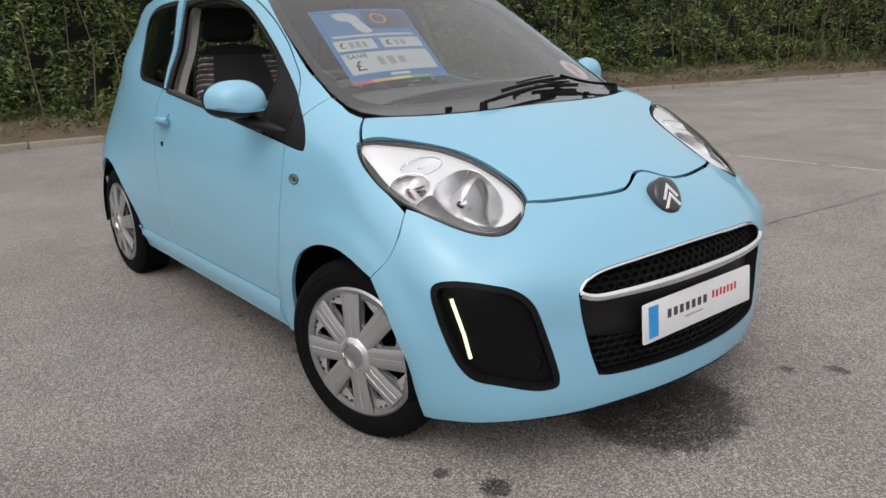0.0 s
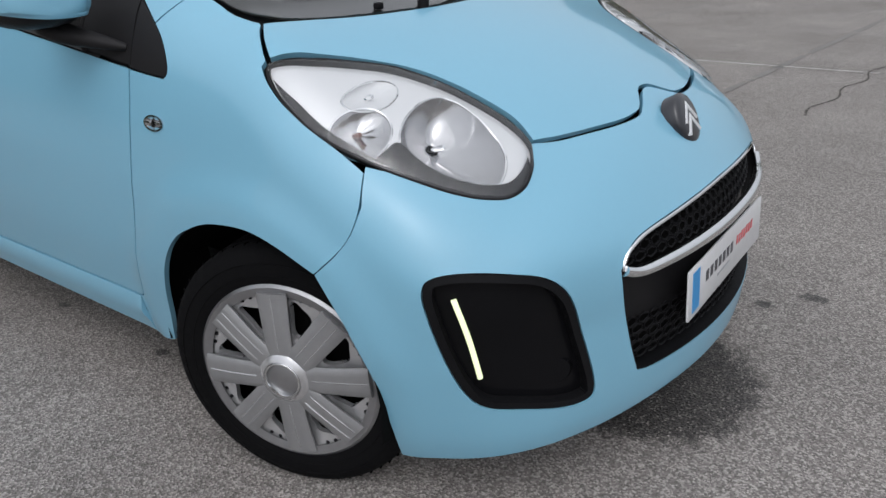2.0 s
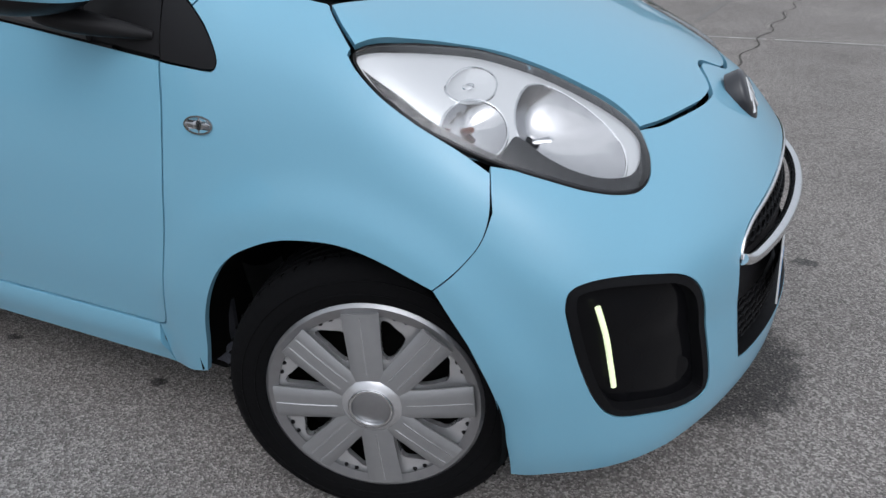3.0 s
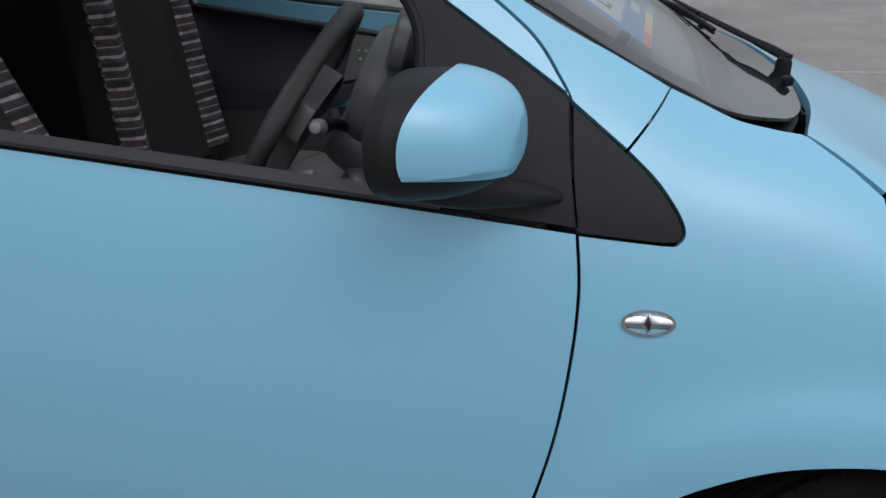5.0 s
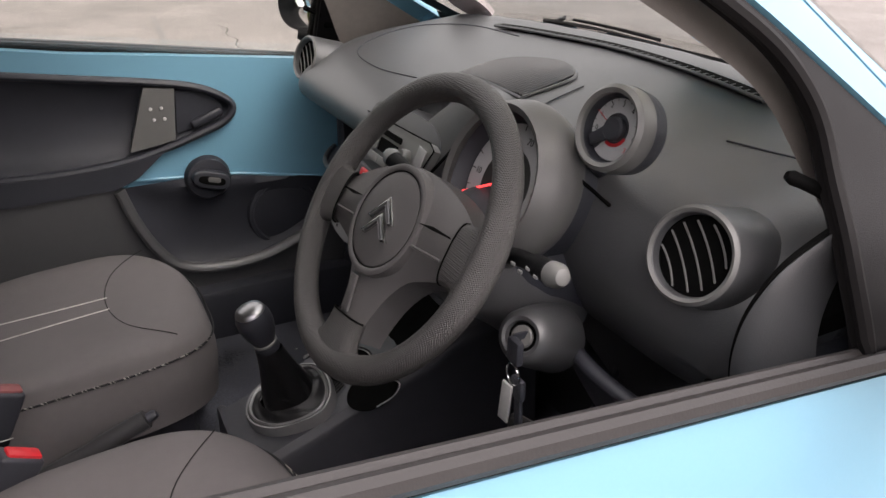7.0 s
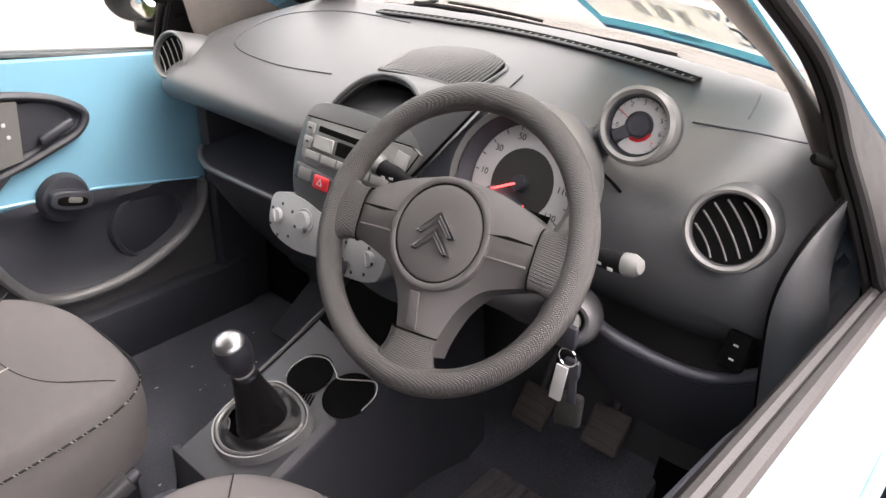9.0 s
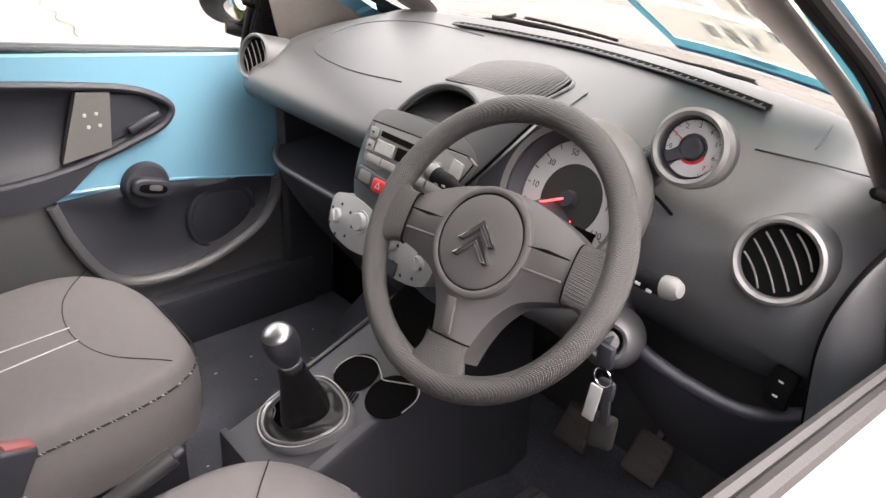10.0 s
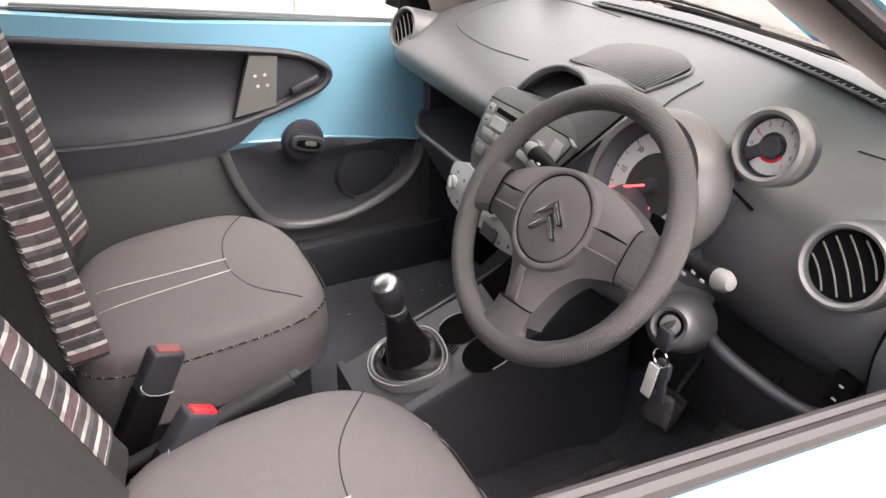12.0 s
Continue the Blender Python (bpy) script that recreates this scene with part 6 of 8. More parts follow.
part("vent_lattice", rbox(0.045, 0.022, 0.004, 0.001, 1, hm @ pose(0.045, -0.030, 0.009)), DARK, heater)

# ---- centre console, gear lever, brake ----
def con_z(x):
    return 0.516 + (x + 0.70) * 0.36 if x > -0.98 else 0.415


def console_at(u, v):
    x = -0.48 - 0.495 * v
    w = 0.096 + (0.03 * max(0, (x + 0.62)) / 0.14)
    top = con_z(min(x, -0.60)) + (0.05 * max(0, x + 0.66) / 0.18)
    prof = [(-w - 0.035, 0.235), (-w - 0.012, top - 0.06), (-w, top - 0.012), (-w + 0.012, top), (0, top + 0.002), (w - 0.012, top), (w, top - 0.012), (w + 0.012, top - 0.06), (w + 0.035, 0.235)]
    i = u * 8
    k = min(7, int(i))
    p = np.array(prof[k]) + (np.array(prof[k + 1]) - prof[k]) * (i - k)
    return (x, float(p[0]), float(p[1]))


CONSOLE = material("console_plastic", (0.058, 0.059, 0.070), 0.34, bump=0.3, fine=700, spread=0.08)
console = part("centre_console", sheet(console_at, 33, 30), CONSOLE, car, "black plastic centre console with cup holders")
cup_a, cup_b = (-0.765, 0.006, 0.040), (-0.760, -0.084, 0.043)
# no wells: flat near-black discs paint the shade inside the cup holders
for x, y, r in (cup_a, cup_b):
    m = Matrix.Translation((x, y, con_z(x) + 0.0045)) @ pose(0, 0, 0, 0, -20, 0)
    part("cup_shade_disc", lathe([(r + 0.0015, -0.001), (r, 0.0), (r - 0.003, -0.0005), (0, -0.0010)], 40, m), VOID, console, "flat black disc painted as the shaded well of a cup holder")
rim = spline([(-0.792, 0.036), (-0.772, 0.043), (-0.745, 0.034), (-0.731, 0.000), (-0.742, -0.034), (-0.748, -0.048), (-0.734, -0.078), (-0.722, -0.108), (-0.740, -0.126), (-0.770, -0.127)], 6)
part("cup_rim", tube([(x, y, con_z(x) + 0.0065) for x, y in rim], 0.0011, 6), WHITE, console, "bright cup holder rim")
for k in range(6):
    part("coin_slat", rbox(0.020, 0.0024, 0.003, 0.001, 1, Matrix.Translation((-0.806 + 0.0015 * k, -0.010 - 0.0058 * k, con_z(-0.806 + 0.0015 * k) + 0.0042)) @ pose(0, 0, 0, 0, -20, 22)), VOID, console)
# the tray carries the same painted near-black shade
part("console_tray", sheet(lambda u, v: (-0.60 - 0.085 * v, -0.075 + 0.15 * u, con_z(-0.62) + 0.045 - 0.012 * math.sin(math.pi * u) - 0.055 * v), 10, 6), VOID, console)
part("console_end", rbox(0.016, 0.205, 0.175, 0.006, 2, pose(-0.972, 0, 0.330)), CONSOLE, console)
part("tunnel", rbox(0.56, 0.19, 0.15, 0.05, 4, pose(-1.25, 0, 0.300)), CARPET, car, "carpeted tunnel between the seats")
# a paler bar paints the highlight along the console's edge
edge_l = spline([(-0.82, 0.094), (-0.74, 0.094), (-0.66, 0.097), (-0.60, 0.100)], 6)
part("console_lit_edge", tube([(x, y, con_z(x) + 0.000) for x, y in edge_l], 0.0035, 6), SATIN, console, "pale bar painted as the lit edge of the console")
gear_m = Matrix.Translation((-0.872, 0.000, con_z(-0.872) + 0.012)) @ pose(0, 0, 0, 0, -20, 0)
FRAME_GREY = material("gear_frame_grey", (0.30, 0.30, 0.305), 0.24, 0.3, spread=0.08)
RING = spline([(-0.074, 0.030), (-0.048, 0.060), (-0.006, 0.066), (0.040, 0.056), (0.066, 0.030), (0.070, -0.010), (0.058, -0.052), (0.030, -0.074), (-0.012, -0.068), (-0.052, -0.046), (-0.076, -0.008)], 6, closed=True)
RING = [(x, y * 1.10) for x, y in RING]


def ring_at(k, h):
    return [tuple(gear_m @ Vector((x * k, y * k, h))) for x, y in RING]


def ring_band(steps):
    n = len(RING)
    rows = [ring_at(k, h) for k, h in steps]
    return sheet(lambda u, v: rows[int(round(v * (len(rows) - 1)))][int(round(u * n)) % n], n, len(rows), close_u=True)


gear = part("gear_surround", ring_band(((0.83, 0.002), (0.84, 0.007), (0.875, 0.009), (0.91, 0.007), (0.92, 0.004))), FRAME_GREY, car, "oval satin grey gear lever surround")
part("surround_groove", ring_band(((0.915, 0.0045), (0.935, 0.0045))), VOID, gear)
part("outer_rim", ring_band(((0.93, 0.004), (0.945, 0.0068), (0.975, 0.0068), (1.0, 0.003), (1.03, -0.016))), FRAME_GREY, gear, "outer rim of the surround")
part("surround_bed", ring_band(((0.0001, -0.006), (0.5, -0.006), (0.84, 0.000))), VOID, gear)
g_base, g_top = gear_m @ Vector((0.004, -0.006, -0.004)), Vector((-0.906, -0.026, 0.588))


def gaiter_at(u, v):
    a = 2 * math.pi * u
    c = g_base.lerp(g_top, v ** 0.9)
    r = 0.0195 + 0.024 * (1 - v) ** 1.3
    fold = 1 + 0.14 * math.sin(4 * a + 3 * v) * (1 - v) ** 2 * min(1, v * 8) + 0.05 * math.sin(9 * a - 3 * v) * (1 - v) ** 2 * min(1, v * 8)
    return tuple(c + Vector((1.12 * r * fold * math.cos(a), 0.92 * r * fold * math.sin(a), 0.014 * math.sin(5 * math.pi * v) * (1 - v) ** 4 * math.cos(3 * a))))


part("gaiter", sheet(gaiter_at, 48, 24, close_u=True), material("black_leatherette", (0.012, 0.012, 0.013), 0.40, bump=0.4, fine=400), gear, "creased black leatherette gaiter")
KNOB = material("brushed_knob_cap", (0.40, 0.40, 0.41), 0.34, 1.0, spread=0.08)


def skirt(u, v):
    x, y = RING[int(round(u * len(RING))) % len(RING)]
    k = 0.60 + 0.26 * v
    a = 2 * math.pi * u
    return tuple(gear_m @ Vector((x * k, y * k, 0.004 + 0.013 * (1 - v) + 0.0050 * math.sin(4 * a + 3 * v) * math.sin(math.pi * v) + 0.0015 * math.sin(9 * a) * math.sin(math.pi * v))))


part("gaiter_skirt", sheet(skirt, len(RING), 12, close_u=True), material("creased_leatherette", (0.022, 0.022, 0.024), 0.36, bump=0.4, fine=300), gear, "creased black leatherette skirt")
for pts in ([(-0.050, 0.020), (-0.034, 0.034), (-0.030, 0.046)], [(0.050, -0.020), (0.020, -0.048), (-0.030, -0.040)]):
    part("gaiter_piping", tube([tuple(gear_m @ Vector((x, y, 0.011))) for x, y in spline(pts, 6)], 0.0015, 6), FRAME_GREY, gear, "pale piping on the gaiter")
kdir = Vector((-0.30, -0.06, 0.95)).normalized()
km = frame_of(tuple(g_top), tuple(kdir), (1, 0, 0))
part("gear_knob", lathe([(0.0185, 0.0), (0.019, 0.008), (0.0165, 0.012), (0.0165, 0.016), (0.0185, 0.020), (0.024, 0.034), (0.0275, 0.052), (0.0270, 0.066), (0.0235, 0.076)], 36, km), DARK, gear, "rounded black gear knob")
part("knob_cap", lathe([(0.0235, 0.0755), (0.0215, 0.080), (0.014, 0.084), (0.0, 0.0855)], 36, km), KNOB, gear, "domed chrome knob cap")
part("knob_collar", lathe([(0.0168, 0.0110), (0.0185, 0.0125), (0.0185, 0.0155), (0.0168, 0.0170)], 32, km), SATIN, gear)

brake = part("brake_lever", tube(spline([(-1.42, -0.004, 0.40), (-1.30, -0.006, 0.435), (-1.18, -0.012, 0.478), (-1.095, -0.016, 0.512)], 5), [0.012] * 6 + [0.013] * 5 + [0.015] * 5, 14), material("grey_grip", (0.045, 0.045, 0.048), 0.38), car, "grey parking brake lever")
part("release_button", lathe([(0, 0.016), (0.006, 0.015), (0.008, 0.010), (0.008, 0)], 18, frame_of((-1.094, -0.016, 0.512), (0.92, -0.04, 0.38))), DARK, brake)
part("brake_slot", rbox(0.34, 0.05, 0.03, 0.008, 2, pose(-1.28, -0.006, 0.382)), VOID, brake)

# pedals and the driver's lower switch
PEDAL = material("worn_pedal_rubber", (0.060, 0.052, 0.048), 0.6, spread=0.4, grain=90, bump=0.5, fine=200)
for x, y, z in ((-0.50, -0.275, 0.428), (-0.50, -0.414, 0.460)):
    pd = part("pedal", rbox(0.014, 0.066, 0.072, 0.007, 3, pose(x, y, z, 0, 38, 0)), PEDAL, car, "ribbed rubber pedal")
    part("pedal_arm", tube([(x + 0.01, y, z), (x + 0.09, y, z + 0.14), (x + 0.12, y, z + 0.2)], 0.008, 8), DARK, pd)
    for k in range(4):
        part("pedal_rib", rbox(0.005, 0.054, 0.006, 0.001, 1, pose(x, y, z, 0, 38, 0) @ pose(-0.008, 0, -0.024 + 0.016 * k)), PEDAL, pd)
sm = frame_of((-0.606, -0.605, 0.766), (-0.90, 0.10, 0.25))
lvl = part("levelling_switch", rbox(0.030, 0.046, 0.012, 0.003, 2, sm), VOID, dash, "small black switch block")
part("switch_mark", joined(*[rbox(0.006, 0.002, 0.001, 0, 1, sm @ pose(0, dy, 0.0065)) for dy in (-0.010, 0.008)]), WHITE, lvl)
MAT = material("worn_black_rubber", (0.125, 0.115, 0.120), 0.6, spread=0.5, grain=60, bump=0.4, fine=300)
mat = part("floor_mat", rbox(0.40, 0.32, 0.008, 0.003, 1, pose(-0.70, -0.365, 0.243)), MAT, car, "ribbed black heel pad on the carpet")
for k in range(14):
    part("mat_rib", rbox(0.20, 0.009, 0.008, 0.002, 1, pose(-0.615, -0.225 - 0.021 * k, 0.250)), MAT, mat)
rnd_crumb = random.Random(23)
crumbs = bmesh.new()
for _ in range(26):
    at = Vector((rnd_crumb.uniform(-0.98, -0.52), rnd_crumb.uniform(0.10, 0.52), 0.2405))
    r = rnd_crumb.uniform(0.0008, 0.0024)
    bmesh.ops.create_icosphere(crumbs, subdivisions=1, radius=r, matrix=Matrix.Translation(at) @ Matrix.Diagonal((rnd_crumb.uniform(0.7, 2.2), 1, 0.6, 1)))
tagged(part("floor_crumbs", crumbs, STITCH, car, "pale crumbs scattered on the carpet"), kind="stuff")
for k in range(12):
    part("mat_rib", rbox(0.28, 0.008, 0.006, 0.002, 1, pose(-0.70, -0.26 - 0.020 * k, 0.249)), MAT, mat)

# right-foot corner: rounded trim beside the door
end_seam = spline([(-0.560, -0.664, 0.975), (-0.598, -0.650, 0.940), (-0.616, -0.639, 0.895), (-0.620, -0.635, 0.850), (-0.612, -0.636, 0.800), (-0.595, -0.640, 0.72), (-0.57, -0.645, 0.62)], 5)
for sign in (-1,):
    def end_at(u, v, sign=sign):
        p = np.array(end_seam[int(round(v * (len(end_seam) - 1)))])
        return (p[0] + 0.055 * u ** 2 - 0.004, sign * -(p[1] - (0.008 + 0.034 * min(1, max(0, 2.6 * v - 0.35))) * u), p[2] - 0.012 * u)
    part("dash_end", sheet(end_at, 8, len(end_seam), 0.005), DASH, dash, "rounded end piece of the dashboard")
    part("end_seam", tube([(x - 0.004, sign * -y, z) for x, y, z in end_seam], 0.0042, 6), VOID, dash)
part("corner_lever", joined(tube(spline([(-0.552, -0.652, 0.985), (-0.572, -0.642, 1.000), (-0.596, -0.627, 1.012)], 4), [0.003] * 3 + [0.0060] * 4 + [0.0065, 0.004], 10), rbox(0.022, 0.012, 0.024, 0.004, 2, pose(-0.545, -0.655, 0.978))), VOID, car, "black mirror adjusting lever")
part("corner_lever", joined(tube(spline([(-0.545, 0.668, 0.972), (-0.562, 0.660, 0.985), (-0.600, 0.652, 1.002)], 4), [0.003] * 4 + [0.0055] * 5, 10), rbox(0.022, 0.012, 0.024, 0.004, 2, pose(-0.540, 0.670, 0.965))), VOID, car, "black mirror adjusting lever")

# ---- door cards ----
CARD_Y = 0.655


def card(poly, y, push=None, thick=0.012, step=0.02, sign=1, holes=()):
    v, f = filled(np.array(poly), holes, step, step * 0.6)
    d = np.zeros(len(v)) if push is None else push(v)
    bm = bmesh.new()
    vs = [bm.verts.new((x, sign * (y + dd), z)) for (x, z), dd in zip(v, d)]
    for t in f:
        bm.faces.new([vs[i] for i in t])
    if thick:
        g = bmesh.ops.extrude_edge_only(bm, edges=[e for e in bm.edges if e.is_boundary])
        for q in g["geom"]:
            if isinstance(q, bmesh.types.BMVert):
                q.co.y += sign * thick
    return bm


def depth(poly, deep, soft):
    o = even(poly, 0.01)
    return lambda v: deep * (1 - np.exp(-np.min(np.hypot(v[:, None, 0] - o[None, :, 0], v[:, None, 1] - o[None, :, 1]), 1) / soft))


POD = spline([(-1.46, 0.940), (-1.18, 0.899), (-0.96, 0.869), (-0.86, 0.850), (-0.802, 0.824), (-0.780, 0.798), (-0.80, 0.768), (-0.855, 0.746), (-0.93, 0.722), (-1.03, 0.700), (-1.20, 0.692), (-1.46, 0.705)], 6)
POCKET = spline([(-1.044, 0.642), (-1.022, 0.565), (-0.988, 0.491), (-0.945, 0.442), (-0.865, 0.418), (-0.742, 0.424), (-0.620, 0.473), (-0.560, 0.536), (-0.546, 0.592)], 6)
for sign in (1, -1):
    CY = CARD_Y if sign > 0 else CARD_Y + 0.032
    steel = part("inner_panel", card([(-1.46, 0.40), (-0.50, 0.40), (-0.47, 0.60), (-0.50, 0.84), (-0.58, 0.885), (-1.10, 0.935), (-1.46, 0.985)] if sign > 0 else [(-1.46, 0.40), (-0.50, 0.40), (-0.47, 0.60), (-0.50, 0.82), (-0.58, 0.84), (-1.10, 0.89), (-1.46, 0.93)], CY + 0.022, thick=0.04 if sign > 0 else 0.006, step=0.05, sign=sign,
                                     holes=[inset(even(POD, 0.02), 0.006), inset(even(POCKET, 0.02), 0.006)]), PAINT, car, "pale blue painted inner door panel")
    part("armrest_pocket", card(POD, CY + 0.003, depth(POD, 0.042, 0.03), 0.0, 0.02, sign), DARK, steel, "long black pocket with the door pull")
    part("pocket_rim", tube([(x, sign * (CY + 0.004), z) for x, z in POD], 0.0095, 10, closed=True, squash=0.9), DARK, steel)
    part("armrest_band", card([(-1.46, 0.700), (-1.20, 0.690), (-1.03, 0.697), (-0.94, 0.715), (-1.0, 0.665), (-1.046, 0.645), (-1.20, 0.640), (-1.46, 0.635)], CY - 0.006, None, 0.02, 0.03, sign), DARK, steel)
    part("pull_plate", joined(card([(-0.962, 0.858), (-0.900, 0.850), (-0.912, 0.738), (-1.008, 0.722)], CY - 0.002, None, 0.02, 0.02, sign)), SATIN, steel, "satin grey door pull plate")
    for dx in (0, 1):
        for dz in (0, 1):
            part("pull_dot", lathe([(0, 0.0015), (0.0035, 0.001), (0.004, 0)], 12, Matrix.Translation((-0.950 + 0.022 * dx - 0.004 * dz, sign * (CY - 0.003), 0.788 + 0.024 * dz)) @ pose(0, 0, 0, 90 * sign)), WHITE, steel)
    part("release_bezel", card(loop([(-0.898, 0.842), (-0.84, 0.832), (-0.808, 0.808), (-0.80, 0.790)], [(-0.80, 0.790), (-0.84, 0.765), (-0.905, 0.748)], [(-0.905, 0.748), (-0.898, 0.842)]), CY + 0.012, None, 0.01, 0.015, sign), DARK, steel)
    part("release_handle", rbox(0.075, 0.016, 0.020, 0.007, 3, pose(-0.840, sign * (CY + 0.0), 0.780, 0, -22, 0)), DARK, steel, "black door release handle")
    part("lower_card", card([(-1.46, 0.632), (-1.20, 0.637), (-1.05, 0.643)] + POCKET[:-1] + [(-0.535, 0.592), (-0.49, 0.58), (-0.47, 0.45), (-0.48, 0.27), (-1.46, 0.27)], CY + 0.004, None, 0.03, 0.03, sign), DASH, steel, "dark grey lower door card")
    part("map_pocket", card(POCKET + [(-0.60, 0.604), (-0.79, 0.636), (-0.90, 0.643)], CY + 0.006, depth(POCKET, 0.030, 0.04), 0.0, 0.02, sign), DARK, steel)
    part("pocket_frame", tube([(x, sign * (CY - 0.004), z) for x, z in POCKET], 0.014, 10, squash=0.7), DASH, steel, "raised grey pocket rim")
    part("steel_edge", tube([(x, sign * (CY + 0.016), z) for x, z in spline([(-0.545, 0.594), (-0.62, 0.606), (-0.79, 0.637), (-0.90, 0.645), (-1.03, 0.655)], 5)], 0.004, 6), PAINT, steel)
    wm = Matrix.Translation((-0.853, sign * (CY + 0.012), 0.640)) @ pose(0, 0, 0, 90 * sign)
    wd = part("window_winder", lathe([(0.0, 0.020), (0.036, 0.019), (0.046, 0.017), (0.051, 0.008), (0.052, 0.0)], 40, wm), DARK, steel, "round black window switch boss")
    part("winder_grip", slab(ellipse(0, 0, 0.042, 0.021, 40, power=3), 0.024, pose(-0.850, sign * (CY - 0.004), 0.642, 90 * sign, 16 * sign, 0), 0.005, 3), DARK, wd, "oval grip of the window switch")
    part("winder_slot", slab(ellipse(0, 0, 0.030, 0.010, 32, power=3), 0.002, pose(-0.850, sign * (CY - 0.0275), 0.642, 90 * sign, 16 * sign, 0), 0.0008), VOID, wd)
    part("winder_mark", slab(ellipse(0, 0, 0.014, 0.006, 20, power=4), 0.002, pose(-0.845, sign * (CY - 0.0290), 0.644, 90 * sign, 16 * sign, 0), 0.0006), SATIN, wd)
    spm = Matrix.Translation((-0.680, sign * (CY + 0.030), 0.518)) @ pose(0, 0, 0, 90 * sign)
    part("speaker_cover", lathe([(0.0, 0.012), (0.060, 0.011), (0.074, 0.008), (0.078, 0.012), (0.086, 0.010), (0.090, 0.0)], 44, spm), DARK, steel, "round black loudspeaker cover")


for sign in (-1, 1):
    part("door_sill_trim", rbox(1.08, 0.09, 0.16, 0.02, 2, pose(-1.0, sign * 0.662, 0.290)), DARK, car)
    part("footwell_side", rbox(0.14, 0.03, 0.62, 0.01, 1, pose(-0.47, sign * 0.645, 0.53)), DARK, car)

# ---- front seats ----
def front_seat(cy, dx, rise, back_x, lean, low, bolster_depth, outer, label):
    s = new("front_seat")
    s.parent = car
    tagged(s, label)
    hx, hy = 0.245 + 0.3 * rise, 0.235 + 0.8 * rise
    cx = -1.195 + dx

    def top_z(x, y):
        a, b = (x - cx) / hx, (y - cy) / hy
        return 0.535 + rise + 0.020 * a - 0.020 * max(0, a) ** 4 + 0.018 * abs(b) ** 3 - 0.012 * (1 - b * b)

    def rim_at(a):
        c, q = math.cos(a), math.sin(a)
        p = 2.0 / 3.4
        wide = 1.0 - 0.16 * max(0, c) ** 2
        return hx * math.copysign(abs(c) ** p, c), hy * wide * math.copysign(abs(q) ** p, q)

    def cushion(u, v):
        a = 2 * math.pi * u
        rx, ry = rim_at(a)
        if v < 0.62:
            t = v / 0.62
            k = t ** 0.8 * 0.93
            x, y = cx + rx * k, cy + ry * k
            return (x, y, top_z(x, y) - 0.022 * t ** 6)
        t = (v - 0.62) / 0.38
        k = 0.93 + 0.075 * math.sin(math.pi * min(1, t * 1.1) * 0.75)
        x, y = cx + rx * k, cy + ry * k
        return (x, y, top_z(cx + 0.93 * rx, cy + 0.93 * ry) - 0.022 - 0.150 * t ** 1.25)
    part("cushion", sheet(cushion, 80, 26, close_u=True), CLOTH, s, "charcoal cloth seat cushion")

    def on(pts, up=0.001):
        return [(x, y, top_z(x, y) - 0.022 * min(1, max(abs(x - cx) / hx, abs(y - cy) / hy) / 0.93) ** 6 + up) for x, y in pts]
    arc = spline([(cx + 0.155, cy + 0.195), (cx + 0.085, cy + 0.110), (cx + 0.066, cy + 0.0), (cx + 0.095, cy - 0.110), (cx + 0.165, cy - 0.190)], 7)
    part("arc_seam", tube(on(arc, 0.0), 0.0010, 5), SEATDARK, s)
    for d in (-0.026, 0.026):
        part("stitch_line", tube(on(spline([(cx + 0.070, cy + d * 0.9), (cx - 0.06, cy + d * 1.1), (cx - 0.22, cy + d * 1.5)], 6), 0.0004), 0.0015, 5), STITCH, s, "pale double stitching")
    edge = []
    for k in range(72):
        a = 2 * math.pi * k / 72
        rx, ry = rim_at(a)
        edge.append((cx + rx * 0.999, cy + ry * 0.999, top_z(cx + 0.93 * rx, cy + 0.93 * ry) - 0.048))
    part("piping", tube(edge, 0.0018, 6, closed=True), PIPING, s, "black and white speckled piping")
    part("seat_base", rbox(0.40, 0.36, 0.16, 0.03, 2, pose(cx - 0.02, cy, 0.315)), DARK, s)
    # backrest, leaning back
    bmm = Matrix.Translation((back_x, cy, 0.52)) @ pose(0, 0, 0, 0, -lean, 0)

    def back(u, v, grow=0.0):
        a = 2 * math.pi * u
        c, q = math.cos(a), math.sin(a)
        h = 0.64 * v
        w = (0.238 - 0.03 * v - 0.085 * max(0, v - 0.72) ** 1.3 * 3.2) * (1.0 if v < 1 else 0.98)
        d = 0.066 - 0.015 * v
        if v <= 0.0 or v >= 1.0:
            w, d = w * 0.90, d * 0.6
        y = w * math.copysign(abs(q) ** 0.55, q)
        x = d * math.copysign(abs(c) ** 0.7, c)
        wing = bolster_depth * max(0, abs(y) / w - 0.45) ** 1.5 * min(1.0, max(0.0, 3 * c)) * (1 - 0.5 * v)
        return (x + wing + (grow if c > 0 else 0), y, h)

    def shell_back(u, v):
        if v < 0.03:
            p = back(u, 0.0)
            k = v / 0.03
            return (p[0] * k, p[1] * k, -0.012 * k)
        if v > 0.97:
            p = back(u, 1.0)
            k = (1 - v) / 0.03
            return (p[0] * k, p[1] * k, p[2] + 0.03 * (1 - k * k))
        return back(u, (v - 0.03) / 0.94 * 0.985 + 0.005)
    part("backrest", moved(sheet(shell_back, 64, 40, close_u=True), bmm), SEATDARK, s, "black cloth backrest")

    def front(u, v, h0, h1, up):
        a0 = (0.228 * (2 * u - 1)) % 1.0
        p = back(a0, h0 + (h1 - h0) * v, up)
        return (p[0], p[1] * 1.004, p[2])
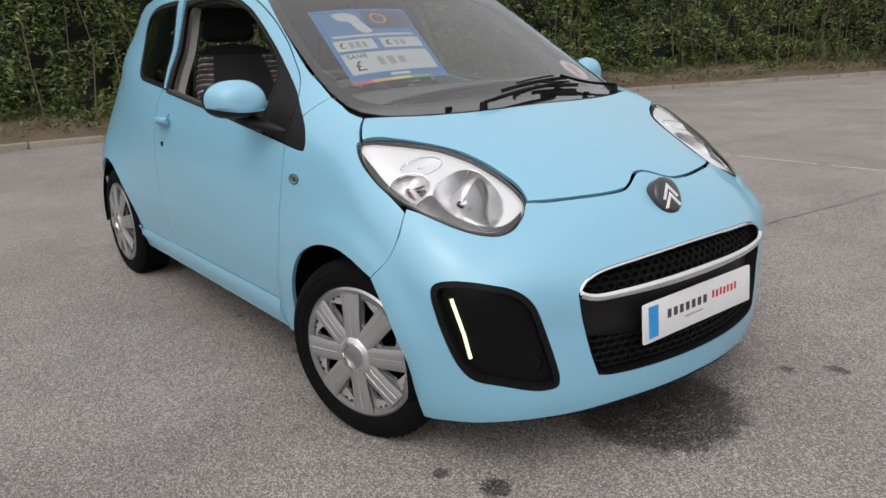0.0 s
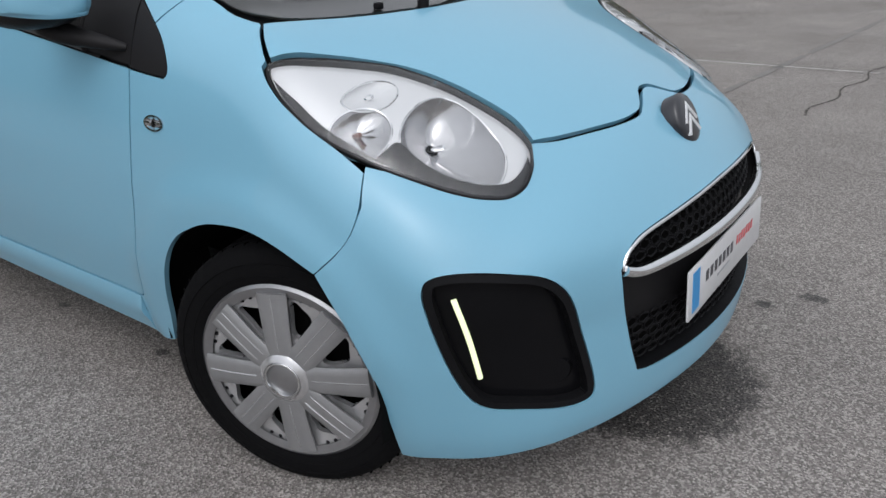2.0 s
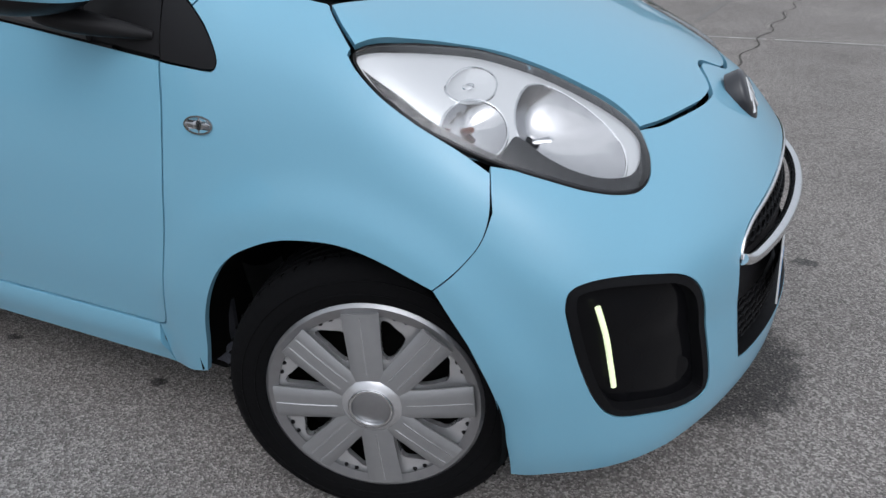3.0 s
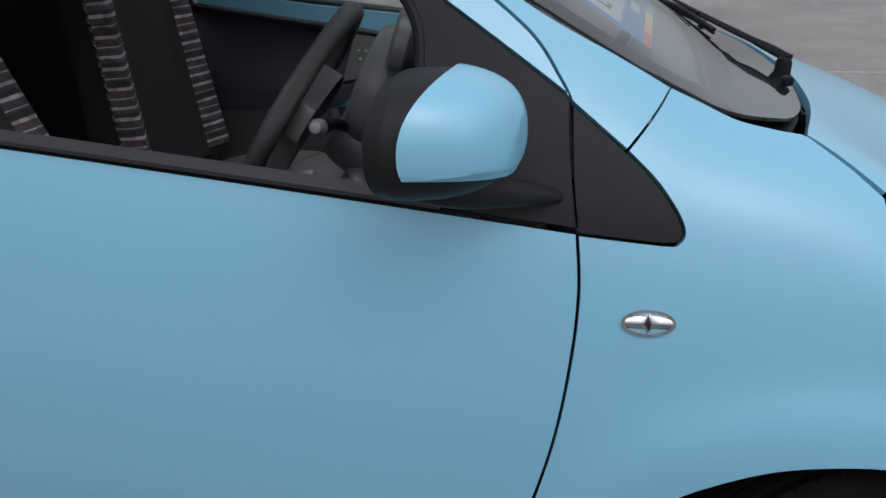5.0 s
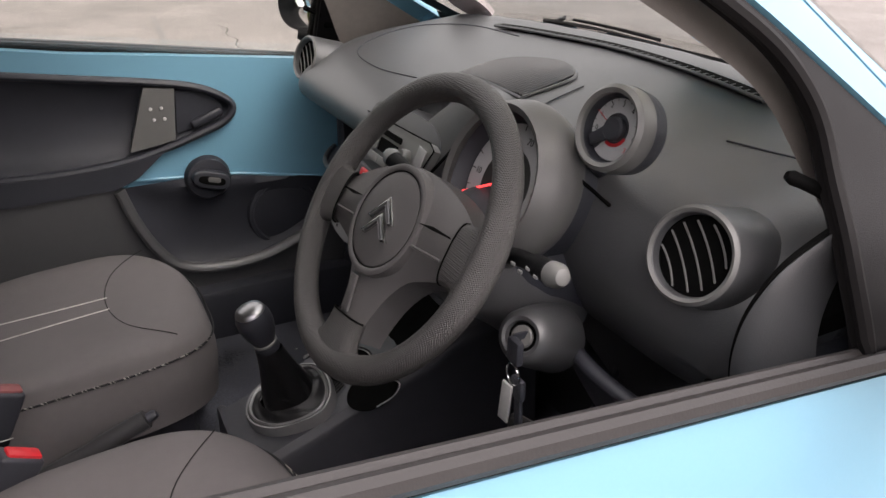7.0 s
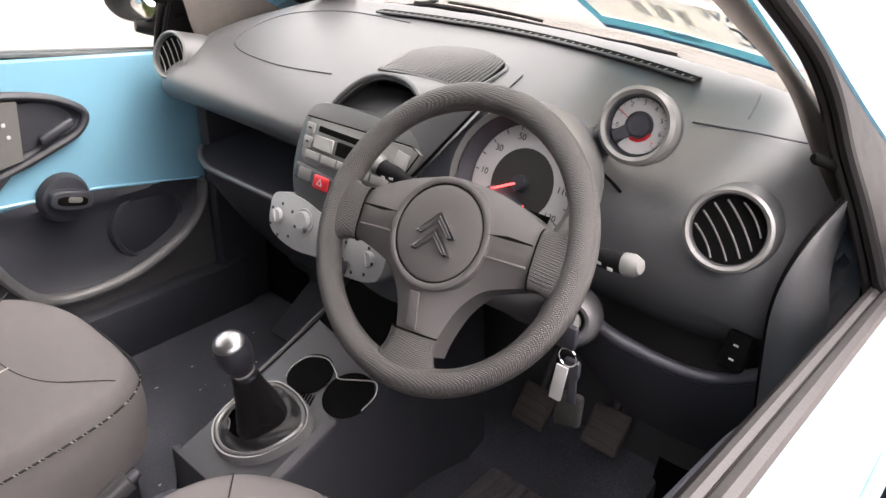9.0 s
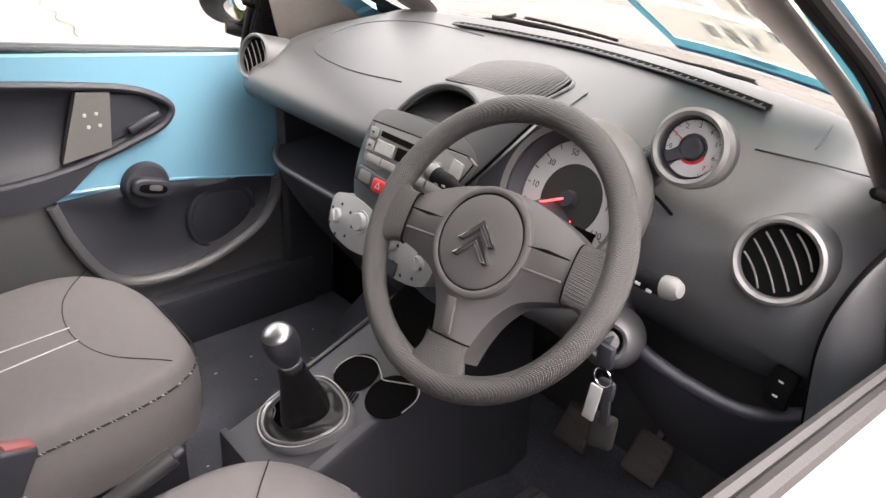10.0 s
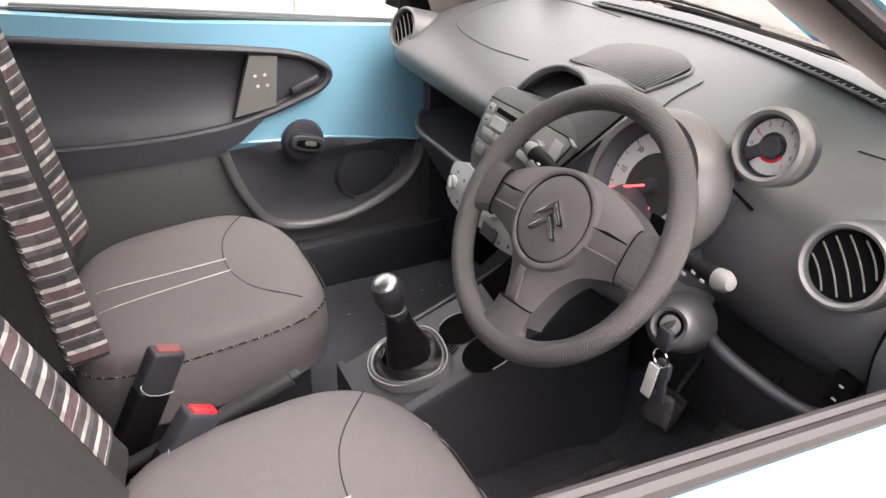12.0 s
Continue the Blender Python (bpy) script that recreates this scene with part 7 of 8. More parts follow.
    for u0, u1 in ((outer, 0.33), (0.67, 1.0 - outer)):
        o = part("striped_wing", sheet(lambda u, v: front(u0 + (u1 - u0) * u, v, low, 0.94, 0.004), 18, 34), STRIPES, s, "striped cloth side wing of the backrest")
        o.matrix_basis = bmm
    part("centre_panel", moved(sheet(lambda u, v: front(0.33 + 0.34 * u, v, 0.01, 0.94, 0.003), 20, 30), bmm), MIDCLOTH, s, "charcoal cloth middle of the backrest")
    for sd in (0.0, 1.0):
        part("backrest_piping", moved(tube([front(sd, k / 35, 0.01, 0.94, 0.003) for k in range(36)], 0.0035, 6), bmm), PIPING, s)
    part("head_restraint", moved(rbox(0.085, 0.25, 0.15, 0.04, 4), bmm @ pose(0.0, 0, 0.755)), SEATDARK, s)
    for y in (-0.05, 0.05):
        part("restraint_post", tube([tuple(bmm @ Vector((0, y, 0.60))), tuple(bmm @ Vector((0, y, 0.72)))], 0.006, 8), CHROME, s)
    return s


front_seat(0.352, 0.012, 0.0, -1.472, 3.5, 0.04, 0.24, 0.0, "passenger seat in charcoal cloth with striped wings")
front_seat(-0.352, 0.022, 0.024, -1.432, 17, 0.10, 0.15, 0.0, "driver seat in charcoal cloth with striped wings")
for at, lean, red in (((-1.248, -0.111, 0.578), (0.58, 0.02, 0.82), RED), ((-1.270, 0.050, 0.580), (0.46, -0.02, 0.88), OLDRED)):
    m = frame_of(at, (0.25, -0.95, -0.12), lean)
    bk = part("belt_buckle", rbox(0.056, 0.082, 0.032, 0.006, 3, m @ pose(0, -0.041, 0)), DARK, car, "black belt buckle with a red button")
    part("buckle_button", rbox(0.044, 0.008, 0.021, 0.004, 2, m @ pose(0.002, 0.0, 0)), red, bk, "red release button")
    part("buckle_sleeve", rbox(0.059, 0.150, 0.036, 0.009, 3, m @ pose(0, -0.148, 0)), BLACK, bk, "black webbing sleeve")
    part("sleeve_edge", moved(tube(spline([(-0.0295, -0.060, 0.012), (-0.0285, -0.066, 0.0180), (-0.012, -0.076, 0.0186), (0.012, -0.077, 0.0186), (0.0285, -0.072, 0.0180)], 5), 0.0009, 6), m), STITCH, bk, "pale edge of the sleeve")

# keys that hang from the lock
keys = thing("car_keys", "bunch of car keys hanging from the ignition lock", "keys", (-0.745, -0.462, 0.80))
m = Matrix.Translation((0, 0, 0))
part("key", joined(rbox(0.010, 0.022, 0.030, 0.004, 2, pose(0.004, 0.004, -0.016)), rbox(0.03, 0.003, 0.008, 0, 1, pose(0.020, 0.010, -0.003))), DARK, keys, "black key head in the lock")
part("key_ring", tube([(0.0, 0.012 * math.cos(2 * math.pi * k / 24), -0.042 + 0.012 * math.sin(2 * math.pi * k / 24)) for k in range(24)], 0.0013, 6, closed=True), CHROME, keys)
part("key_tag", rbox(0.004, 0.016, 0.052, 0.0018, 2, pose(-0.004, 0.006, -0.080, 6, 0, 8)), WHITE, keys, "white key tag")
part("spare_key", joined(rbox(0.005, 0.012, 0.050, 0.002, 2, pose(0.004, -0.008, -0.082, -6, 0, 0)), rbox(0.009, 0.022, 0.026, 0.004, 2, pose(0.004, -0.005, -0.058))), DARK, keys)
part("key_fob", rbox(0.014, 0.034, 0.046, 0.008, 3, pose(0.012, -0.004, -0.125, 0, 10, 20)), SEATDARK, keys, "black cloth key fob")


# ---- price sheet and round sticker behind the windscreen ----
SHEET = np.array([(-0.658, -0.470), (-0.605, -0.105), (-0.247, -0.182), (-0.295, -0.525)])


def on_sheet(s, t):
    a, b, c, d = SHEET
    return tuple((a * (1 - s) + b * s) * (1 - t) + (d * (1 - s) + c * s) * t)


def sheet_patch(s0, t0, s1, t1, lift, n=6, skew=0.0):
    edge = [(s0 + (s1 - s0) * k / n, t0) for k in range(n)] + [(s1, t0 + (t1 - t0) * k / n) for k in range(n)] + [(s1 - (s1 - s0) * k / n, t1) for k in range(n)] + [(s0, t1 - (t1 - t0) * k / n) for k in range(n)]
    return skin([on_sheet(s + skew * t, t) for s, t in edge], chart_top, gap=0, lift=lift, flange=0, step=0.05, rim=0.03)


price = thing("price_sheet", "blue printed price sheet behind the windscreen glass", "price sheet", (-0.45, -0.32, 1.14))
price_inv = Matrix.Translation((0.45, 0.32, -1.14))


def on_price(name, me, mat, label=""):
    me.transform(price_inv)
    return part(name, me, mat, price, label)


def paper(name, colour, through, share):
    """Thin printed paper: one colour in front light, another where daylight comes through."""
    m = bpy.data.materials.new(name)
    m.use_nodes = True
    n, l = m.node_tree.nodes, m.node_tree.links
    tr, mx, ns = n.new("ShaderNodeBsdfTranslucent"), n.new("ShaderNodeMixShader"), n.new("ShaderNodeTexNoise")
    ns.inputs["Scale"].default_value = 40
    n["Principled BSDF"].inputs["Base Color"].default_value, n["Principled BSDF"].inputs["Roughness"].default_value = (*colour, 1), 0.5
    tr.inputs["Color"].default_value = (*through, 1)
    mx.inputs[0].default_value = share
    l.new(n["Principled BSDF"].outputs[0], mx.inputs[1])
    l.new(tr.outputs[0], mx.inputs[2])
    l.new(mx.outputs[0], n["Material Output"].inputs["Surface"])
    return m


PR_WHITE = paper("printed_white", (0.80, 0.81, 0.84), (0.9, 0.87, 0.78), 0.45)
on_price("sheet", sheet_patch(0.05, 0.05, 0.94, 0.89, -0.0075), paper("printed_sky_blue", (0.055, 0.25, 0.62), (0.95, 0.90, 0.78), 0.42), "blue paper sheet")
for box in ((0, 0, 1, 0.05), (0, 0.89, 1, 1), (0, 0.05, 0.05, 0.89), (0.94, 0.05, 1, 0.89)):
    on_price("sheet_border", sheet_patch(*box, -0.0075), paper("printed_border_blue", (0.055, 0.25, 0.62), (0.05, 0.19, 0.22), 0.40), "teal-blue border of the sheet")
on_price("price_box", sheet_patch(0.05, 0.44, 0.46, 0.58, -0.0071), PR_WHITE, "white price box")
on_price("price_box", sheet_patch(0.53, 0.44, 0.95, 0.58, -0.0071), PR_WHITE, "white price box")
on_price("price_box", sheet_patch(0.05, 0.62, 0.95, 0.88, -0.0071), PR_WHITE, "large white price box")
on_price("dark_photo", sheet_patch(0.50, 0.03, 0.97, 0.30, -0.0072), paper("printed_navy", (0.05, 0.07, 0.16), (0.75, 0.72, 0.66), 0.35), "dark printed picture")
on_price("white_motif", skin([on_sheet(s, t) for s, t in spline([(0.20, 0.08), (0.32, 0.05), (0.44, 0.10), (0.47, 0.22), (0.52, 0.33), (0.44, 0.36), (0.37, 0.30), (0.34, 0.19), (0.26, 0.17)], 4, closed=True)], chart_top, gap=0, lift=-0.0071, flange=0, step=0.03), PR_WHITE, "white curved motif")
ring = [on_sheet(0.66 + 0.085 * math.cos(2 * math.pi * k / 24), 0.15 + 0.075 * math.sin(2 * math.pi * k / 24)) for k in range(24)]
on_price("orange_ring", skin(ring, chart_top, gap=0, lift=-0.0068, flange=0, step=0.02, rim=0.01, holes=[[tuple(np.array(p) * 0.8 + 0.2 * np.mean(ring, 0)) for p in ring]]), material("printed_orange", (0.65, 0.30, 0.06), 0.5))
on_price("headline", sheet_patch(0.08, 0.375, 0.92, 0.405, -0.0071), PR_WHITE, "bars in place of small print")
for k, c in enumerate(((0.6, 0.05, 0.06), (0.7, 0.35, 0.05), (0.65, 0.6, 0.08), (0.1, 0.4, 0.12), (0.06, 0.2, 0.5))):
    on_price("colour_strip", sheet_patch(0.2 * k, 0.965, 0.2 * k + 0.2, 0.995, -0.0070), material("strip_print", c, 0.5))
on_price("foot_mark", sheet_patch(0.42, 0.905, 0.62, 0.94, -0.0070), PR_WHITE)


def sheet_frame(s, t):
    """Where lettering stands on the sheet: x along a line of print, y up the sheet."""
    p = [np.array(line3([on_sheet(*q)], chart_top, -0.0068)[0]) for q in ((s, t), (s + 0.02, t), (s, t - 0.02))]
    x = Vector(p[1] - p[0]).normalized()
    z = x.cross(Vector(p[2] - p[0])).normalized()
    y = z.cross(x)
    return Matrix(((x.x, y.x, z.x, p[0][0]), (x.y, y.y, z.y, p[0][1]), (x.z, y.z, z.z, p[0][2]), (0, 0, 0, 1)))


for word, s, t, size in (("SAVE", 0.20, 0.665, 0.034), ("\u00a3", 0.17, 0.79, 0.075), ("\u00a3", 0.12, 0.51, 0.045), ("\u00a3", 0.60, 0.51, 0.045)):
    text(word, size, price_inv @ sheet_frame(s, t), INK, price, "lettering")
for s0, s1, t0, t1 in ((0.19, 0.24, 0.47, 0.55), (0.26, 0.31, 0.465, 0.55), (0.33, 0.37, 0.47, 0.555), (0.67, 0.71, 0.475, 0.55), (0.73, 0.78, 0.47, 0.55), (0.38, 0.44, 0.69, 0.80), (0.48, 0.55, 0.69, 0.80), (0.59, 0.66, 0.70, 0.79)):
    on_price("figure_bar", sheet_patch(s0, t0, s1, t1, -0.0068), paper("faint_ink", (0.36, 0.37, 0.45), (0.8, 0.78, 0.7), 0.5))
disc = thing("windscreen_sticker", "round white and pink sticker on the windscreen", "sticker", (-0.30, 0.40, 1.03))
dm = skin(ellipse(-0.280, 0.475, 0.055, 0.055, 30), chart_top, gap=0, lift=-0.0075, flange=0, step=0.03)
dm.transform(Matrix.Translation((0.30, -0.40, -1.03)))
part("disc", dm, material("pink_white_paper", (0.62, 0.50, 0.52), 0.6), disc)
dm = skin(ellipse(-0.280, 0.475, 0.035, 0.020, 24), chart_top, gap=0, lift=-0.0070, flange=0, step=0.03)
dm.transform(Matrix.Translation((0.30, -0.40, -1.03)))
part("disc_print", dm, material("printed_rose", (0.55, 0.16, 0.22), 0.6), disc)


# ---- car park: painted bay lines, kerb, verge and hedge ----
def painted(pts, wide, name="bay_line", label="worn white bay line on the asphalt"):
    P = spline(pts, 10)
    rng = random.Random(5)
    bm = bmesh.new()
    last = None
    for i, (x, y) in enumerate(P):
        a, b = np.array(P[max(i - 1, 0)]), np.array(P[min(i + 1, len(P) - 1)])
        d = (b - a) / np.linalg.norm(b - a)
        w = wide * (0.65 + 0.5 * rng.random()) / 2
        row = [bm.verts.new((x - d[1] * w, y + d[0] * w, 0.004)), bm.verts.new((x + d[1] * w, y - d[0] * w, 0.004))]
        if last and rng.random() > 0.06:
            bm.faces.new((last[0], last[1], row[1], row[0]))
        last = row
    return tagged(part(name, bm, LINE, smooth=False), label, "road marking", kind="structure")


LINE = material("worn_road_paint", (0.42, 0.41, 0.39), 0.85, spread=0.6, grain=60, patch=7)
FAINT = material("ghost_road_paint", (0.205, 0.195, 0.185), 0.85, spread=0.3, grain=60, patch=7)
painted([(x, 4.66 + 0.01 * x) for x in np.linspace(-4.5, 3.5, 14)], 0.035)
f = painted([(-0.52 + 0.085 * (y - 2.2), y) for y in np.linspace(2.2, 8.5, 12)], 0.06, label="faint old bay line on the asphalt")
f.data.materials.clear()
f.data.materials.append(FAINT)
f = painted([(-2.75 + 0.05 * y, y) for y in np.linspace(5.0, 9, 8)], 0.05, label="faint old bay line on the asphalt")
f.data.materials.clear()
f.data.materials.append(FAINT)
f = painted([(0.19 + 0.03 * math.sin(9 * y) + 0.09 * (y - 3.2), y) for y in np.linspace(3.1, 7.5, 60)], 0.016, "crack", "dark crack in the asphalt")
f.data.materials.clear()
f.data.materials.append(material("crack_dirt", (0.085, 0.078, 0.070), 0.95))


def edge_x(y):
    """The car park's edge along y."""
    return float(np.interp(y, [-12, -0.4, 5.5, 11.1, 17.3, 24, 30], [-9.1, -8.9, -8.35, -7.7, -5.9, -2.6, 1.5]))


STONE = material("weathered_kerb", (0.26, 0.23, 0.19), 0.9, spread=0.35, grain=40, patch=2.5, bump=0.8, fine=60)
kerb = thing("kerb", "weathered concrete kerb along the hedge", "kerb", (0, 0, 0))
tagged(kerb, kind="structure")
rng = random.Random(3)
y = -10.0
while y < 26:
    x, x2 = edge_x(y), edge_x(y + 0.9)
    ang = math.degrees(math.atan2(0.9, x2 - x))
    part("kerb_stone", rbox(0.885, 0.11, 0.15, 0.015, 2, pose((x + x2) / 2, y + 0.45, 0.0 + 0.012 * rng.random(), rng.uniform(-3, 3), 0, ang + rng.uniform(-1, 1))), STONE, kerb)
    y += 0.9


def verge():
    rs = np.random.RandomState(4)
    ys = np.linspace(-14, 32, 150)

    def fn(u, v):
        yy = ys[int(round(u * 149))]
        d = 5.0 * v ** 1.5
        return (edge_x(yy) - 0.06 - d, yy, 0.06 + 0.16 * d + 0.05 * noise.noise((yy * 1.7, d * 3, 0)) + 0.5 * max(0, d - 1) ** 1.2 * 0.3)
    return sheet(fn, 150, 14)


tagged(part("verge", verge(), material("leaf_litter_earth", (0.105, 0.078, 0.050), 0.95, spread=0.55, grain=35, patch=3, bump=1.0, fine=40)), "bare earth verge with leaf litter", "verge", kind="structure")


def foliage(count, seed, place, size, name, label, mat):
    """Leaves: small folded blades, each turned its own way."""
    rs = np.random.RandomState(seed)
    c = place(rs, count)
    n = len(c)
    d = rs.normal(size=(n, 3))
    d[:, 2] *= 0.7
    d /= np.linalg.norm(d, axis=1)[:, None]
    s = np.cross(d, rs.normal(size=(n, 3)))
    s /= np.linalg.norm(s, axis=1)[:, None]
    k = np.cross(d, s)
    L = size * (0.6 + 0.8 * rs.rand(n))[:, None]
    W = L * (0.24 + 0.16 * rs.rand(n))[:, None]
    V = np.stack([c - d * L, c + s * W + k * W * 0.3, c + d * L, c - s * W + k * W * 0.3], 1).reshape(-1, 3)
    idx = np.arange(n) * 4
    F = np.concatenate([np.stack([idx, idx + 1, idx + 2], 1), np.stack([idx, idx + 2, idx + 3], 1)])
    me = bpy.data.meshes.new(name)
    me.vertices.add(len(V))
    me.vertices.foreach_set("co", V.ravel())
    me.loops.add(len(F) * 3)
    me.loops.foreach_set("vertex_index", F.ravel())
    me.polygons.add(len(F))
    me.polygons.foreach_set("loop_start", np.arange(len(F)) * 3)
    me.update(calc_edges=True)
    me.materials.append(mat)
    return tagged(new(name, me), label, "hedge", kind="stuff")


def leaf_material(name, lo, hi):
    m = bpy.data.materials.new(name)
    m.use_nodes = True
    n, l = m.node_tree.nodes, m.node_tree.links
    b = n["Principled BSDF"]
    b.inputs["Roughness"].default_value = 0.55
    g = n.new("ShaderNodeNewGeometry")
    r = n.new("ShaderNodeValToRGB")
    r.color_ramp.elements[0].color, r.color_ramp.elements[1].color = (*lo, 1), (*hi, 1)
    e = r.color_ramp.elements.new(0.86)
    e.color = tuple(np.array(lo) * 0.35 + np.array(hi) * 0.5) + (1,)
    l.new(g.outputs["Random Per Island"], r.inputs[0])
    l.new(r.outputs[0], b.inputs["Base Color"])
    return m


def hedge_front(y, z):
    """How far the hedge's face lies behind the kerb."""
    q = noise.noise((y * 0.55, z * 0.7, 3.0)) + 0.5 * noise.noise((y * 1.6, z * 1.9, 9.0)) + 0.3 * noise.noise((y * 4.1, z * 4.3, 5.0))
    return 1.15 + 0.35 * z ** 0.5 - 0.55 * q


def place_hedge(rs, count):
    out = []
    yy, zz, dd = rs.uniform(-13, 30, count), 7.4 * rs.rand(count) ** 1.5, rs.exponential(0.16, count)
    for a, b, d in zip(yy, zz, dd):
        top_h = 5.9 + 1.2 * noise.noise((a * 0.35, 0, 1)) + 0.5 * noise.noise((a * 1.4, 0, 2))
        if b > top_h or noise.noise((a * 2.6, b * 2.6, 12.0)) < -0.32:
            continue
        out.append((edge_x(a) - hedge_front(a, b) - d, a, 0.12 + b))
    return np.array(out)


foliage(300000, 11, place_hedge, 0.046, "hedge", "dense overgrown hedge of mixed green shrubs", leaf_material("hedge_leaf", (0.034, 0.062, 0.013), (0.215, 0.265, 0.062)))


def place_low(rs, count):
    yy, d = rs.uniform(-10, 26, count), rs.rand(count) ** 0.8
    keep = [noise.noise((a * 0.9, b * 2, 4)) > -0.1 for a, b in zip(yy, d)]
    return np.array([(edge_x(a) - 0.25 - 0.95 * b, a, 0.08 + 0.16 * b + 0.16 * rs.rand()) for a, b, k in zip(yy, d, keep) if k])


foliage(9000, 12, place_low, 0.042, "ground_weeds", "low weeds growing on the verge", leaf_material("weed_leaf", (0.05, 0.07, 0.018), (0.18, 0.20, 0.07)))
# near-black backing sheet stands in for the shade deep behind the leaves
tagged(part("hedge_shade_sheet", sheet(lambda u, v: (edge_x(-14 + 46 * u) - 0.45 - hedge_front(-14 + 46 * u, 6.2 * v), -14 + 46 * u, 0.1 + (5.7 + 1.2 * noise.noise(((-14 + 46 * u) * 0.35, 0, 1))) * v), 160, 26), material("painted_hedge_shade", (0.006, 0.009, 0.004), 1.0, spread=0.5)), "dark backing sheet painted as the shade inside the hedge", "hedge", kind="stuff")
rng = random.Random(8)
stems = []
for k in range(90):
    yy = rng.uniform(-9, 22)
    x = edge_x(yy) - rng.uniform(0.8, 1.3)
    h = rng.uniform(0.8, 2.6)
    stems.append(tube([(x, yy, 0.1), (x - 0.1, yy + rng.uniform(-0.2, 0.2), h * 0.5), (x + rng.uniform(-0.3, 0.25), yy + rng.uniform(-0.5, 0.5), h)], [0.014, 0.010, 0.004], 5))
tagged(part("hedge_stems", joined(*stems), material("twig_bark", (0.10, 0.075, 0.05), 0.9)), "thin brown stems in the hedge", "hedge", kind="stuff")


# ---- white van parked by the far end of the hedge ----
van = thing("parked_van", "white van parked beside the hedge", "van", (-3.3, 18.6, 0))
VW = material("white_van_paint", (0.70, 0.71, 0.72), 0.3, coat=0.7, spread=0.04)
part("body", rbox(4.6, 1.85, 1.15, 0.16, 4, pose(0, 0, 0.98)), VW, van)
part("cabin", rbox(3.5, 1.66, 0.62, 0.22, 4, pose(0.25, 0, 1.72)), VW, van)
part("bumper", rbox(0.22, 1.82, 0.30, 0.06, 3, pose(-2.26, 0, 0.52)), BLACK, van, "black bumper")
part("side_moulding", rbox(4.5, 0.04, 0.16, 0.015, 2, pose(0, -0.93, 0.50)), BLACK, van)
for x in (-1.0, 0.2, 1.3):
    part("side_window", rbox(0.95, 0.02, 0.42, 0.06, 3, pose(x, -0.835, 1.72)), GLOSS, van)
part("rear_window", rbox(0.02, 1.25, 0.42, 0.06, 3, pose(-1.52, 0, 1.74)), GLOSS, van)
for s in (-1, 1):
    part("tail_lamp", rbox(0.05, 0.16, 0.42, 0.03, 3, pose(-2.29, s * 0.80, 1.05)), RED, van)
for x in (-1.45, 1.5):
    for s in (-1, 1):
        vwheel = part("wheel", lathe([(0.0, 0.09), (0.17, 0.10), (0.20, 0.10), (0.30, 0.105), (0.325, 0.07), (0.325, -0.09), (0.0, -0.09)], 32, pose(x, s * 0.80, 0.325, -90 * s)), RUBBER, van)
        part("rim", lathe([(0.0, 0.112), (0.15, 0.108), (0.185, 0.104)], 28, pose(x, s * 0.80, 0.325, -90 * s)), SILVER, vwheel)
part("underside", rbox(3.9, 1.5, 0.2, 0.03, 1, pose(0, 0, 0.40)), VOID, van)


